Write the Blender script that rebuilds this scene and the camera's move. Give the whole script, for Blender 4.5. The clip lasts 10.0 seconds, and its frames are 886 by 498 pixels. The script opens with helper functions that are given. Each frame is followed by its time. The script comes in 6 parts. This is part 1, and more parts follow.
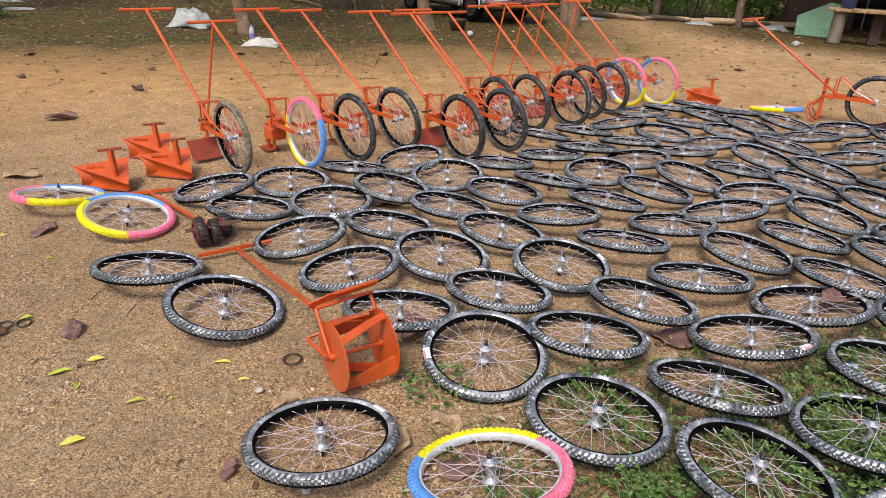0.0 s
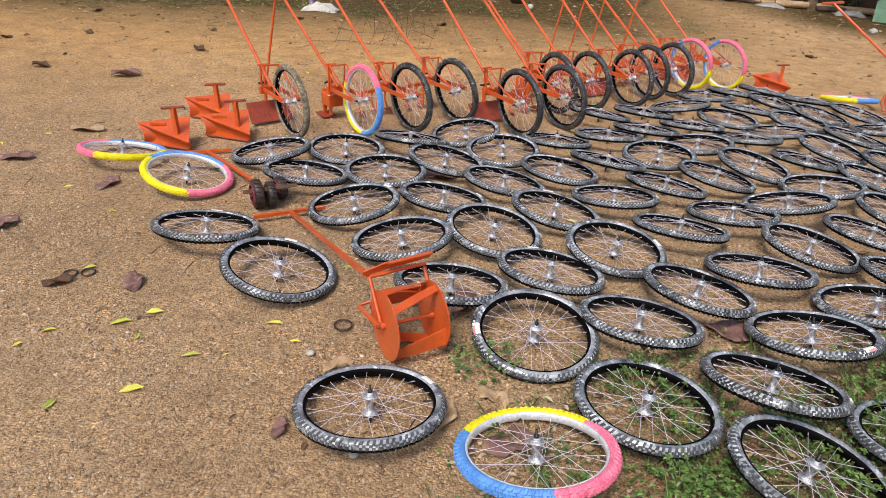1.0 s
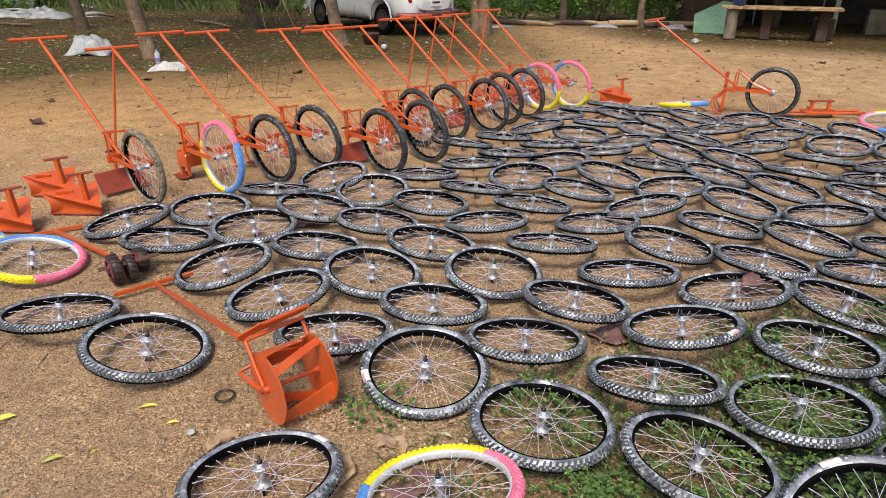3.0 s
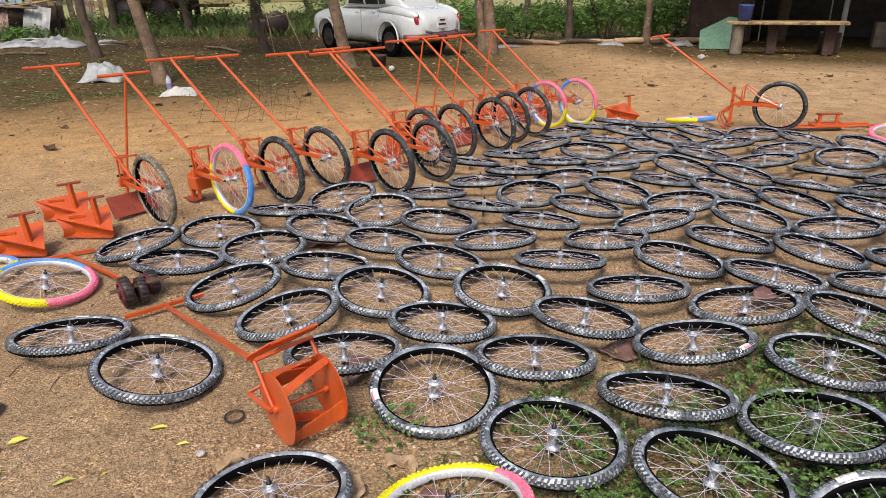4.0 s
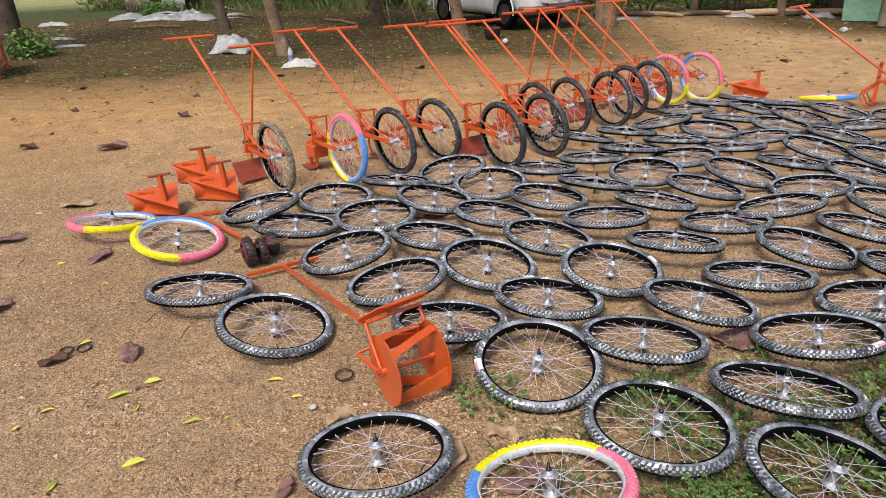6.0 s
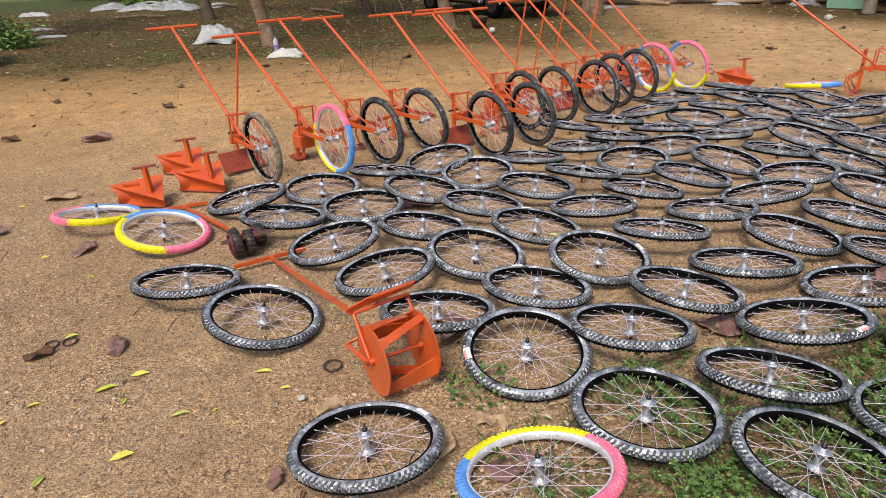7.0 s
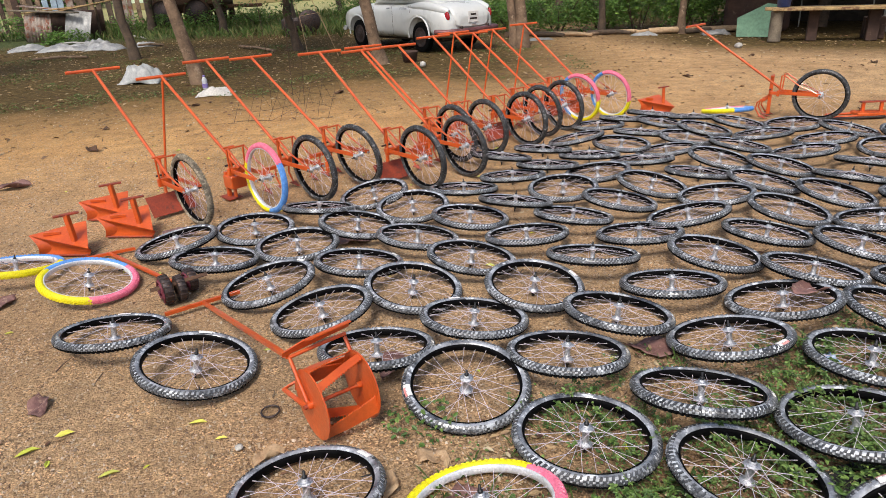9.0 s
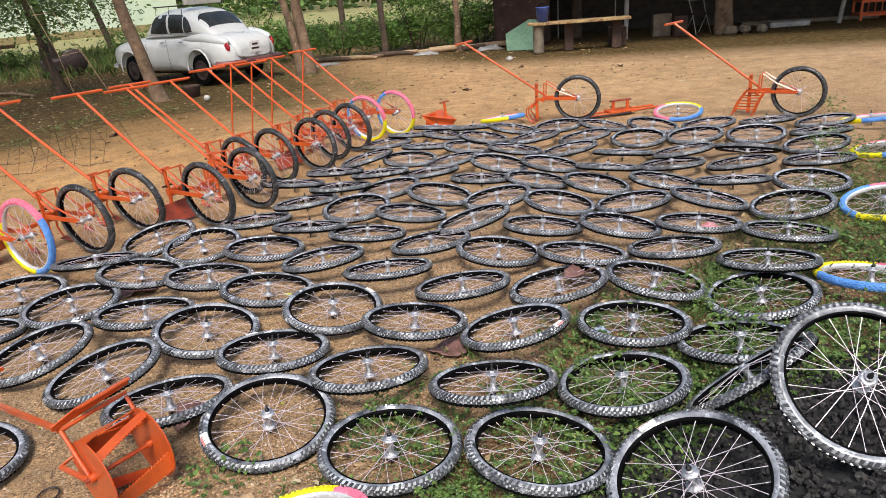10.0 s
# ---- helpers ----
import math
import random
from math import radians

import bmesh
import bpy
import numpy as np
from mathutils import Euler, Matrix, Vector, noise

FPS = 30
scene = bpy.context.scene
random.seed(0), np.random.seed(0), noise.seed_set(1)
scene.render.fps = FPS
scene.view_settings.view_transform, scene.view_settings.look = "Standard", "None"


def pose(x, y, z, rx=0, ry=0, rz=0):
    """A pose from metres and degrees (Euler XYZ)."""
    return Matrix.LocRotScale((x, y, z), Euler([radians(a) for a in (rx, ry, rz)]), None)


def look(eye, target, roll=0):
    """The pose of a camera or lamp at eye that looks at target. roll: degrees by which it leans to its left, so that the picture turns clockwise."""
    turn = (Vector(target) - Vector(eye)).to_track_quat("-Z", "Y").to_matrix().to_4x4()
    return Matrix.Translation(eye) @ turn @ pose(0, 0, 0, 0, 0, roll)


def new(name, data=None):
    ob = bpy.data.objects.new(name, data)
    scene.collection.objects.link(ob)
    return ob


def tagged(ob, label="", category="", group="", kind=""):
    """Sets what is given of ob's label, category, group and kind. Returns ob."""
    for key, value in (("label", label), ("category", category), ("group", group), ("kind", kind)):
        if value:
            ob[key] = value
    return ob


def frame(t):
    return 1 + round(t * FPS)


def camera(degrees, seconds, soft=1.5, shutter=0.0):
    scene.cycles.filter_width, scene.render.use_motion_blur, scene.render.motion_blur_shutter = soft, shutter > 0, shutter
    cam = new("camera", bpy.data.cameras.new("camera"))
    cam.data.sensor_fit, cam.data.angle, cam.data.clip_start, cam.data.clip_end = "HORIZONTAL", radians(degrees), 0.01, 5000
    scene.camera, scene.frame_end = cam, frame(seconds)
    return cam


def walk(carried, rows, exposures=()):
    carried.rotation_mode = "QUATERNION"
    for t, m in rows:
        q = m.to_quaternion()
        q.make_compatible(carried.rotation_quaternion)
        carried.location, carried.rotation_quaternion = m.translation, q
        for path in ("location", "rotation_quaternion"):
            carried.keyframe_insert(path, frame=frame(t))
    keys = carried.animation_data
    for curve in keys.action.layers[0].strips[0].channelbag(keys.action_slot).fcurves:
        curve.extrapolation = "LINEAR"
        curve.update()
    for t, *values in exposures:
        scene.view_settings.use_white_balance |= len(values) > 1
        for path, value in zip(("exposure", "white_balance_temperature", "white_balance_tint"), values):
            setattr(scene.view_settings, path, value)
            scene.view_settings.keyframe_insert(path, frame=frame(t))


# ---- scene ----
cam = camera(67.4, 10.0, 0.6)
PATH = [
    (0, (0.0535, -0.4042, 1.6111), (0.0563, 1.4047, 0.7580), 2.02),
    (0.5, (0.0188, -0.4044, 1.6145), (-0.0932, 1.4149, 0.7912), 2.70),
    (1, (-0.0012, -0.3926, 1.6031), (-0.1188, 1.3751, 0.6751), 3.80),
    (1.5, (-0.0270, -0.3853, 1.5957), (-0.1779, 1.3895, 0.6863), 3.73),
    (2, (-0.0401, -0.3839, 1.6090), (-0.1975, 1.4085, 0.7356), 4.15),
    (2.5, (0.0139, -0.3766, 1.6038), (-0.0255, 1.4263, 0.7389), 0.86),
    (2.7, (0.0414, -0.3566, 1.6044), (0.1953, 1.4491, 0.7582), 1.67),
    (3.8, (0.0703, -0.3644, 1.6118), (0.3152, 1.4654, 0.8425), -1.08),
    (4, (0.0697, -0.3653, 1.6025), (0.2506, 1.4736, 0.8371), -1.18),
    (4.5, (0.0323, -0.3650, 1.5875), (-0.0740, 1.4295, 0.7108), -3.94),
    (5, (0.0356, -0.3698, 1.5900), (-0.0974, 1.4153, 0.6981), -2.74),
    (5.5, (0.0396, -0.3681, 1.5932), (-0.1001, 1.4393, 0.7485), -1.85),
    (6, (0.0400, -0.3747, 1.5943), (-0.0891, 1.4429, 0.7698), -2.27),
    (6.2, (0.0427, -0.3758, 1.5945), (-0.0611, 1.4401, 0.7629), -1.93),
    (7.5, (0.0454, -0.3689, 1.5876), (-0.0452, 1.4356, 0.7300), -2.65),
    (8, (0.0471, -0.3664, 1.5941), (-0.0036, 1.4372, 0.7313), -2.41),
    (8.5, (0.0468, -0.3719, 1.5939), (0.0133, 1.4374, 0.7421), -2.84),
    (9, (0.0787, -0.3729, 1.6151), (0.1590, 1.4682, 0.8380), -2.86),
    (9.5, (0.1391, -0.3810, 1.6072), (0.5193, 1.4338, 0.8576), -2.60),
    (10, (0.2279, -0.4322, 1.6077), (0.8326, 1.3218, 0.8608), -4.78),
]
EXPO = 0.07
walk(cam, [(t, look(eye, target, roll)) for t, eye, target, roll in PATH], [(0.0, EXPO), (8.6, EXPO), (10.0, EXPO + 0.12)])

# ---- light ----
SUN_EL, SUN_AZ = 55.0, 200.0
world = bpy.data.worlds.new("sky")
scene.world = world
world.use_nodes = True
wn = world.node_tree.nodes
wl = world.node_tree.links
sky = wn.new("ShaderNodeTexSky")
sky.sky_type = "NISHITA"
sky.sun_disc = False
sky.sun_elevation = radians(SUN_EL)
sky.sun_rotation = radians(SUN_AZ)
sky.air_density = 1.0
sky.dust_density = 4.0
sky.ozone_density = 1.0
wn["Background"].inputs["Strength"].default_value = 0.14
wl.new(sky.outputs["Color"], wn["Background"].inputs["Color"])
sun_data = bpy.data.lights.new("sun", "SUN")
sun_data.energy = 2.8
sun_data.angle = radians(18)
sun_data.color = (1.0, 0.955, 0.9)
sun = new("sun", sun_data)
az = radians(SUN_AZ)
sun.matrix_world = look((math.sin(az) * 30, math.cos(az) * 30, 30 * math.tan(radians(SUN_EL))), (0, 0, 0))


# ---- materials ----
def node_mat(name):
    m = bpy.data.materials.new(name)
    m.use_nodes = True
    nt = m.node_tree
    return m, nt.nodes, nt.links, nt.nodes["Principled BSDF"]


def noise_node(n, l, vec, scale, detail=4.0, rough=0.6):
    t = n.new("ShaderNodeTexNoise")
    t.inputs["Scale"].default_value = scale
    t.inputs["Detail"].default_value = detail
    t.inputs["Roughness"].default_value = rough
    l.new(vec, t.inputs["Vector"])
    return t


def ramp_node(n, l, fac, stops):
    r = n.new("ShaderNodeValToRGB")
    els = r.color_ramp.elements
    while len(els) < len(stops):
        els.new(0.5)
    for e, (pos, col) in zip(els, stops):
        e.position = pos
        e.color = (*col, 1) if len(col) == 3 else col
    l.new(fac, r.inputs["Fac"])
    return r


def mixer(n, l, fac, a, b, mode="MIX"):
    x = n.new("ShaderNodeMix")
    x.data_type = "RGBA"
    x.blend_type = mode
    for sock, val in ((x.inputs[0], fac), (x.inputs[6], a), (x.inputs[7], b)):
        if hasattr(val, "is_linked"):
            l.new(val, sock)
        elif isinstance(val, tuple):
            sock.default_value = (*val, 1)
        else:
            sock.default_value = val
    return x.outputs[2]


def shifted(n, l, own=True):
    """Object coordinates, moved by a random amount for each object."""
    tc = n.new("ShaderNodeTexCoord")
    if not own:
        return tc.outputs["Object"]
    oi = n.new("ShaderNodeObjectInfo")
    ad = n.new("ShaderNodeVectorMath")
    ad.operation = "MULTIPLY_ADD"
    ad.inputs[1].default_value = (1, 1, 1)
    sc = n.new("ShaderNodeVectorMath")
    sc.operation = "SCALE"
    sc.inputs[0].default_value = (13.0, 7.0, 9.0)
    l.new(oi.outputs["Random"], sc.inputs["Scale"])
    l.new(tc.outputs["Object"], ad.inputs[0])
    l.new(sc.outputs[0], ad.inputs[2])
    return ad.outputs[0]


def surface(name, dark, light, scale=20.0, rough=0.6, metal=0.0, bump=0.2, fine=6.0, spots=None, spot_at=0.62, coat=0.0, spec=0.5, grain=0.7):
    """A surface in two tones, with a finer grain, wear spots and relief."""
    m, n, l, b = node_mat(name)
    v = shifted(n, l)
    a = noise_node(n, l, v, scale)
    f = noise_node(n, l, v, scale * fine, 3)
    col = ramp_node(n, l, a.outputs["Fac"], [(0.3, dark), (0.7, light)]).outputs["Color"]
    g = ramp_node(n, l, f.outputs["Fac"], [(0.3, (0.72, 0.72, 0.72)), (0.7, (1.2, 1.2, 1.2))]).outputs["Color"]
    col = mixer(n, l, grain, col, g, "MULTIPLY")
    if spots:
        s = noise_node(n, l, v, scale * 1.7, 6, 0.7)
        k = ramp_node(n, l, s.outputs["Fac"], [(spot_at - 0.05, (0, 0, 0)), (spot_at + 0.05, (1, 1, 1))])
        col = mixer(n, l, k.outputs["Color"], col, spots)
    l.new(col, b.inputs["Base Color"])
    rr = n.new("ShaderNodeMapRange")
    rr.inputs["To Min"].default_value = max(0.02, rough - 0.12)
    rr.inputs["To Max"].default_value = min(1.0, rough + 0.15)
    l.new(a.outputs["Fac"], rr.inputs["Value"])
    l.new(rr.outputs["Result"], b.inputs["Roughness"])
    b.inputs["Metallic"].default_value = metal
    b.inputs["Specular IOR Level"].default_value = spec
    b.inputs["Coat Weight"].default_value = coat
    if bump:
        bp = n.new("ShaderNodeBump")
        bp.inputs["Strength"].default_value = bump
        bp.inputs["Distance"].default_value = 0.01
        l.new(f.outputs["Fac"], bp.inputs["Height"])
        l.new(bp.outputs["Normal"], b.inputs["Normal"])
    return m


def island_mat(name, cols, rough=0.7, spec=0.4):
    """One tone for each loose piece of a mesh, out of a few."""
    m, n, l, b = node_mat(name)
    g = n.new("ShaderNodeNewGeometry")
    r = ramp_node(n, l, g.outputs["Random Per Island"], [(i / (len(cols) - 1), c) for i, c in enumerate(cols)])
    v = shifted(n, l, False)
    f = noise_node(n, l, v, 60, 3)
    k = ramp_node(n, l, f.outputs["Fac"], [(0.3, (0.7, 0.7, 0.7)), (0.7, (1.2, 1.2, 1.2))])
    l.new(mixer(n, l, 0.6, r.outputs["Color"], k.outputs["Color"], "MULTIPLY"), b.inputs["Base Color"])
    b.inputs["Roughness"].default_value = rough
    b.inputs["Specular IOR Level"].default_value = spec
    return m


def ground_material():
    m, n, l, b = node_mat("sandy_soil")
    v = shifted(n, l, False)
    sep = n.new("ShaderNodeSeparateXYZ")
    l.new(v, sep.inputs[0])
    big = noise_node(n, l, v, 0.55, 5)
    mid = noise_node(n, l, v, 4.0, 6, 0.65)
    grit = noise_node(n, l, v, 75.0, 4, 0.75)
    vor = n.new("ShaderNodeTexVoronoi")
    vor.inputs["Scale"].default_value = 105.0
    vor.inputs["Randomness"].default_value = 1.0
    stir = n.new("ShaderNodeVectorMath")
    stir.operation = "MULTIPLY_ADD"
    stir.inputs[1].default_value = (0.02, 0.02, 0.02)
    l.new(noise_node(n, l, v, 40.0, 3).outputs["Color"], stir.inputs[0])
    l.new(v, stir.inputs[2])
    l.new(stir.outputs[0], vor.inputs["Vector"])
    soil = ramp_node(n, l, big.outputs["Fac"], [(0.3, (0.44, 0.292, 0.164)), (0.55, (0.54, 0.376, 0.22)), (0.75, (0.605, 0.432, 0.266))]).outputs["Color"]
    patch = ramp_node(n, l, mid.outputs["Fac"], [(0.33, (0.56, 0.53, 0.49)), (0.6, (1.14, 1.12, 1.09))]).outputs["Color"]
    soil = mixer(n, l, 0.75, soil, patch, "MULTIPLY")
    grains = ramp_node(n, l, grit.outputs["Fac"], [(0.3, (0.5, 0.46, 0.43)), (0.5, (0.97, 0.96, 0.95)), (0.7, (1.5, 1.48, 1.44))]).outputs["Color"]
    grit2 = noise_node(n, l, v, 34.0, 6, 0.75)
    grains2 = ramp_node(n, l, grit2.outputs["Fac"], [(0.36, (0.55, 0.5, 0.46)), (0.48, (0.98, 0.97, 0.97)), (0.62, (1.3, 1.28, 1.25))]).outputs["Color"]
    soil = mixer(n, l, 0.62, soil, grains2, "MULTIPLY")
    far_y = n.new("ShaderNodeMapRange")
    far_y.inputs["From Min"].default_value = 3.5
    far_y.inputs["From Max"].default_value = 7.5
    far_y.inputs["To Min"].default_value = 0.8
    far_y.inputs["To Max"].default_value = 0.18
    l.new(sep.outputs["Y"], far_y.inputs["Value"])
    soil = mixer(n, l, far_y.outputs[0], soil, grains, "MULTIPLY")
    clay_y = n.new("ShaderNodeMapRange")
    clay_y.inputs["From Min"].default_value = 3.5
    clay_y.inputs["From Max"].default_value = 7.0
    l.new(sep.outputs["Y"], clay_y.inputs["Value"])
    clay_x = n.new("ShaderNodeMapRange")
    clay_x.inputs["From Min"].default_value = 11.0
    clay_x.inputs["From Max"].default_value = -1.0
    l.new(sep.outputs["X"], clay_x.inputs["Value"])
    clay = n.new("ShaderNodeMath")
    clay.operation = "MULTIPLY"
    l.new(clay_y.outputs[0], clay.inputs[0])
    l.new(clay_x.outputs[0], clay.inputs[1])
    soil = mixer(n, l, clay.outputs[0], soil, mixer(n, l, 1.0, soil, (1.13, 0.98, 0.7), "MULTIPLY"))
    cell = n.new("ShaderNodeSeparateColor")
    l.new(vor.outputs["Color"], cell.inputs[0])
    grain_tone = ramp_node(n, l, cell.outputs[2], [(0.0, (0.55, 0.52, 0.5)), (0.45, (0.95, 0.94, 0.93)), (1.0, (1.5, 1.48, 1.42))]).outputs["Color"]
    grain_edge = ramp_node(n, l, vor.outputs["Distance"], [(0.3, (1.06, 1.06, 1.05)), (0.66, (0.5, 0.46, 0.43))]).outputs["Color"]
    spread = ramp_node(n, l, mid.outputs["Fac"], [(0.38, (0.12, 0.12, 0.12)), (0.6, (1, 1, 1))]).outputs["Color"]
    loose = n.new("ShaderNodeMath")
    loose.operation = "MULTIPLY"
    l.new(far_y.outputs[0], loose.inputs[0])
    l.new(spread, loose.inputs[1])
    soil = mixer(n, l, loose.outputs[0], soil, mixer(n, l, 1.0, grain_tone, grain_edge, "MULTIPLY"), "MULTIPLY")
    pick = ramp_node(n, l, cell.outputs[0], [(0.93, (0, 0, 0)), (0.97, (0.8, 0.8, 0.8))]).outputs["Color"]
    soil = mixer(n, l, pick, soil, (0.5, 0.39, 0.27))
    pick2 = ramp_node(n, l, cell.outputs[1], [(0.93, (0, 0, 0)), (0.97, (0.75, 0.75, 0.75))]).outputs["Color"]
    soil = mixer(n, l, pick2, soil, (0.12, 0.07, 0.045))
    # leaf-littered earth under the row of trees with their shade painted in, then the dry field with grass
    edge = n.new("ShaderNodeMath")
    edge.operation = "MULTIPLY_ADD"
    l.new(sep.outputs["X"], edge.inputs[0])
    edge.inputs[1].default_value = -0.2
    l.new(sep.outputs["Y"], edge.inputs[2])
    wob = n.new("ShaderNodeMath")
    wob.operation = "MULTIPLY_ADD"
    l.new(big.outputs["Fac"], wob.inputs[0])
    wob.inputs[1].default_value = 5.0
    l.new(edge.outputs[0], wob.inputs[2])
    shaded_band = n.new("ShaderNodeMapRange")
    shaded_band.inputs["From Min"].default_value = 10.4
    shaded_band.inputs["From Max"].default_value = 13.6
    l.new(wob.outputs[0], shaded_band.inputs["Value"])
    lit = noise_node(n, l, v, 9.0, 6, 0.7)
    # browns of the litter, lowered to hold the trees' shade
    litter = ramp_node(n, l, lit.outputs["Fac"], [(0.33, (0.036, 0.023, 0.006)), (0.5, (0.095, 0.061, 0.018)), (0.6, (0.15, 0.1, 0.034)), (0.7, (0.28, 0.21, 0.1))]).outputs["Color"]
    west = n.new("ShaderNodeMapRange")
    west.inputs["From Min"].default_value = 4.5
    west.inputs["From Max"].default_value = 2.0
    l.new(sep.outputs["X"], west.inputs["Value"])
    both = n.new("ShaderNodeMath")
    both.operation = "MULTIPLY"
    l.new(shaded_band.outputs[0], both.inputs[0])
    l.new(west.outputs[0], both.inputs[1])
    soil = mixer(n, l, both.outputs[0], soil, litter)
    # littered earth along the shed's front, its shade painted in as dark brown
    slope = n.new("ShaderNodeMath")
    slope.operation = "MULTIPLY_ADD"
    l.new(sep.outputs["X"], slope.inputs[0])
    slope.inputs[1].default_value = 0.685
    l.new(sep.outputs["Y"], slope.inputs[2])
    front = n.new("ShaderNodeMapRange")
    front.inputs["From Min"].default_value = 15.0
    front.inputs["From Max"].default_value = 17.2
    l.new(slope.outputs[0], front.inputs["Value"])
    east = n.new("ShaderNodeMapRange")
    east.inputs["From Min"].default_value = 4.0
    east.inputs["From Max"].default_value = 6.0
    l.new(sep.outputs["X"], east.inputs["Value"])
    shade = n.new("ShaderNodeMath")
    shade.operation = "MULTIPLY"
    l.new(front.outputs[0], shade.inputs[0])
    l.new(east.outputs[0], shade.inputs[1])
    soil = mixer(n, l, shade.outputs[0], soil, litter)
    field = n.new("ShaderNodeMapRange")
    field.inputs["From Min"].default_value = 24.0
    field.inputs["From Max"].default_value = 27.0
    l.new(wob.outputs[0], field.inputs["Value"])
    # near grass greens lowered to carry the deep shade in their colour
    grass = ramp_node(n, l, lit.outputs["Fac"], [(0.35, (0.035, 0.05, 0.014)), (0.55, (0.07, 0.09, 0.026)), (0.7, (0.16, 0.14, 0.06))]).outputs["Color"]
    soil = mixer(n, l, field.outputs[0], soil, grass)
    dry = n.new("ShaderNodeMapRange")
    dry.inputs["From Min"].default_value = 30.0
    dry.inputs["From Max"].default_value = 36.0
    l.new(wob.outputs[0], dry.inputs["Value"])
    straw = ramp_node(n, l, mid.outputs["Fac"], [(0.35, (0.2, 0.22, 0.08)), (0.6, (0.4, 0.36, 0.17))]).outputs["Color"]
    soil = mixer(n, l, dry.outputs[0], soil, straw)
    # dark humus where the weeds grow
    weedy = n.new("ShaderNodeMath")
    weedy.operation = "MULTIPLY_ADD"
    l.new(sep.outputs["X"], weedy.inputs[0])
    weedy.inputs[1].default_value = 0.38
    minus = n.new("ShaderNodeMath")
    minus.operation = "MULTIPLY_ADD"
    l.new(sep.outputs["Y"], minus.inputs[0])
    minus.inputs[1].default_value = -1.0
    l.new(mid.outputs["Fac"], minus.inputs[2])
    l.new(minus.outputs[0], weedy.inputs[2])
    humus = n.new("ShaderNodeMapRange")
    humus.inputs["From Min"].default_value = -1.1
    humus.inputs["From Max"].default_value = -0.55
    humus.inputs["To Max"].default_value = 1.0
    l.new(weedy.outputs[0], humus.inputs["Value"])
    from_x = n.new("ShaderNodeMapRange")
    from_x.inputs["From Min"].default_value = -0.1
    from_x.inputs["From Max"].default_value = 0.9
    l.new(sep.outputs["X"], from_x.inputs["Value"])
    damp = n.new("ShaderNodeMath")
    damp.operation = "MULTIPLY"
    l.new(humus.outputs[0], damp.inputs[0])
    l.new(from_x.outputs[0], damp.inputs[1])
    soil = mixer(n, l, damp.outputs[0], soil, mixer(n, l, 1.0, soil, (0.5, 0.47, 0.44), "MULTIPLY"))
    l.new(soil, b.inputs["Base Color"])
    b.inputs["Roughness"].default_value = 0.93
    b.inputs["Specular IOR Level"].default_value = 0.25
    add = n.new("ShaderNodeMath")
    add.operation = "MULTIPLY_ADD"
    l.new(mid.outputs["Fac"], add.inputs[0])
    add.inputs[1].default_value = 1.5
    l.new(grit.outputs["Fac"], add.inputs[2])
    bp = n.new("ShaderNodeBump")
    bp.inputs["Strength"].default_value = 0.95
    bp.inputs["Distance"].default_value = 0.012
    lumps = n.new("ShaderNodeMath")
    lumps.operation = "MULTIPLY_ADD"
    l.new(vor.outputs["Distance"], lumps.inputs[0])
    lumps.inputs[1].default_value = -0.7
    clods = n.new("ShaderNodeMath")
    clods.operation = "MULTIPLY_ADD"
    l.new(grit2.outputs["Fac"], clods.inputs[0])
    clods.inputs[1].default_value = 1.1
    l.new(add.outputs[0], clods.inputs[2])
    l.new(clods.outputs[0], lumps.inputs[2])
    l.new(lumps.outputs[0], bp.inputs["Height"])
    l.new(bp.outputs["Normal"], b.inputs["Normal"])
    return m


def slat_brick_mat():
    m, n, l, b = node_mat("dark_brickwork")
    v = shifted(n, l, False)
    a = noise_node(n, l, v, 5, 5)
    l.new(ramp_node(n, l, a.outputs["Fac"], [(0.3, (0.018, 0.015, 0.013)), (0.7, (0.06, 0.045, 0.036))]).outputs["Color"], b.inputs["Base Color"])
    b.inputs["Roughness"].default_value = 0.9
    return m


def glass_mat():
    m, n, l, b = node_mat("car_glass")
    v = shifted(n, l, False)
    a = noise_node(n, l, v, 3, 3)
    l.new(ramp_node(n, l, a.outputs["Fac"], [(0.3, (0.02, 0.023, 0.023)), (0.7, (0.05, 0.056, 0.056))]).outputs["Color"], b.inputs["Base Color"])
    b.inputs["Roughness"].default_value = 0.06
    return m


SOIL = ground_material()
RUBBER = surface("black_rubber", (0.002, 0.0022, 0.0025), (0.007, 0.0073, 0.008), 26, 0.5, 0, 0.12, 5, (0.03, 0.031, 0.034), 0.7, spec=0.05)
# pale tones and spots on knobs, treads and sidewall paint in the sky's sheen
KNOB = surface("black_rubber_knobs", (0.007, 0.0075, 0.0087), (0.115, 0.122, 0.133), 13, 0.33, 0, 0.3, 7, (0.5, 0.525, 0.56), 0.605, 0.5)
KNOB_DARK = surface("highlight_flecked_knobs", (0.005, 0.0053, 0.006), (0.07, 0.073, 0.078), 15, 0.36, 0, 0.3, 7, (0.34, 0.35, 0.365), 0.61, 0.4)
TREAD = surface("sky_sheen_tread", (0.03, 0.032, 0.037), (0.54, 0.57, 0.612), 10, 0.33, 0, 0.2, 7, (0.8, 0.83, 0.87), 0.59, 0.5, spec=0.4)
TREAD_DARK = surface("dark_tread", (0.007, 0.0073, 0.008), (0.08, 0.083, 0.088), 20, 0.36, 0, 0.2, 4, (0.3, 0.31, 0.325), 0.61, 0.4, spec=0.4)
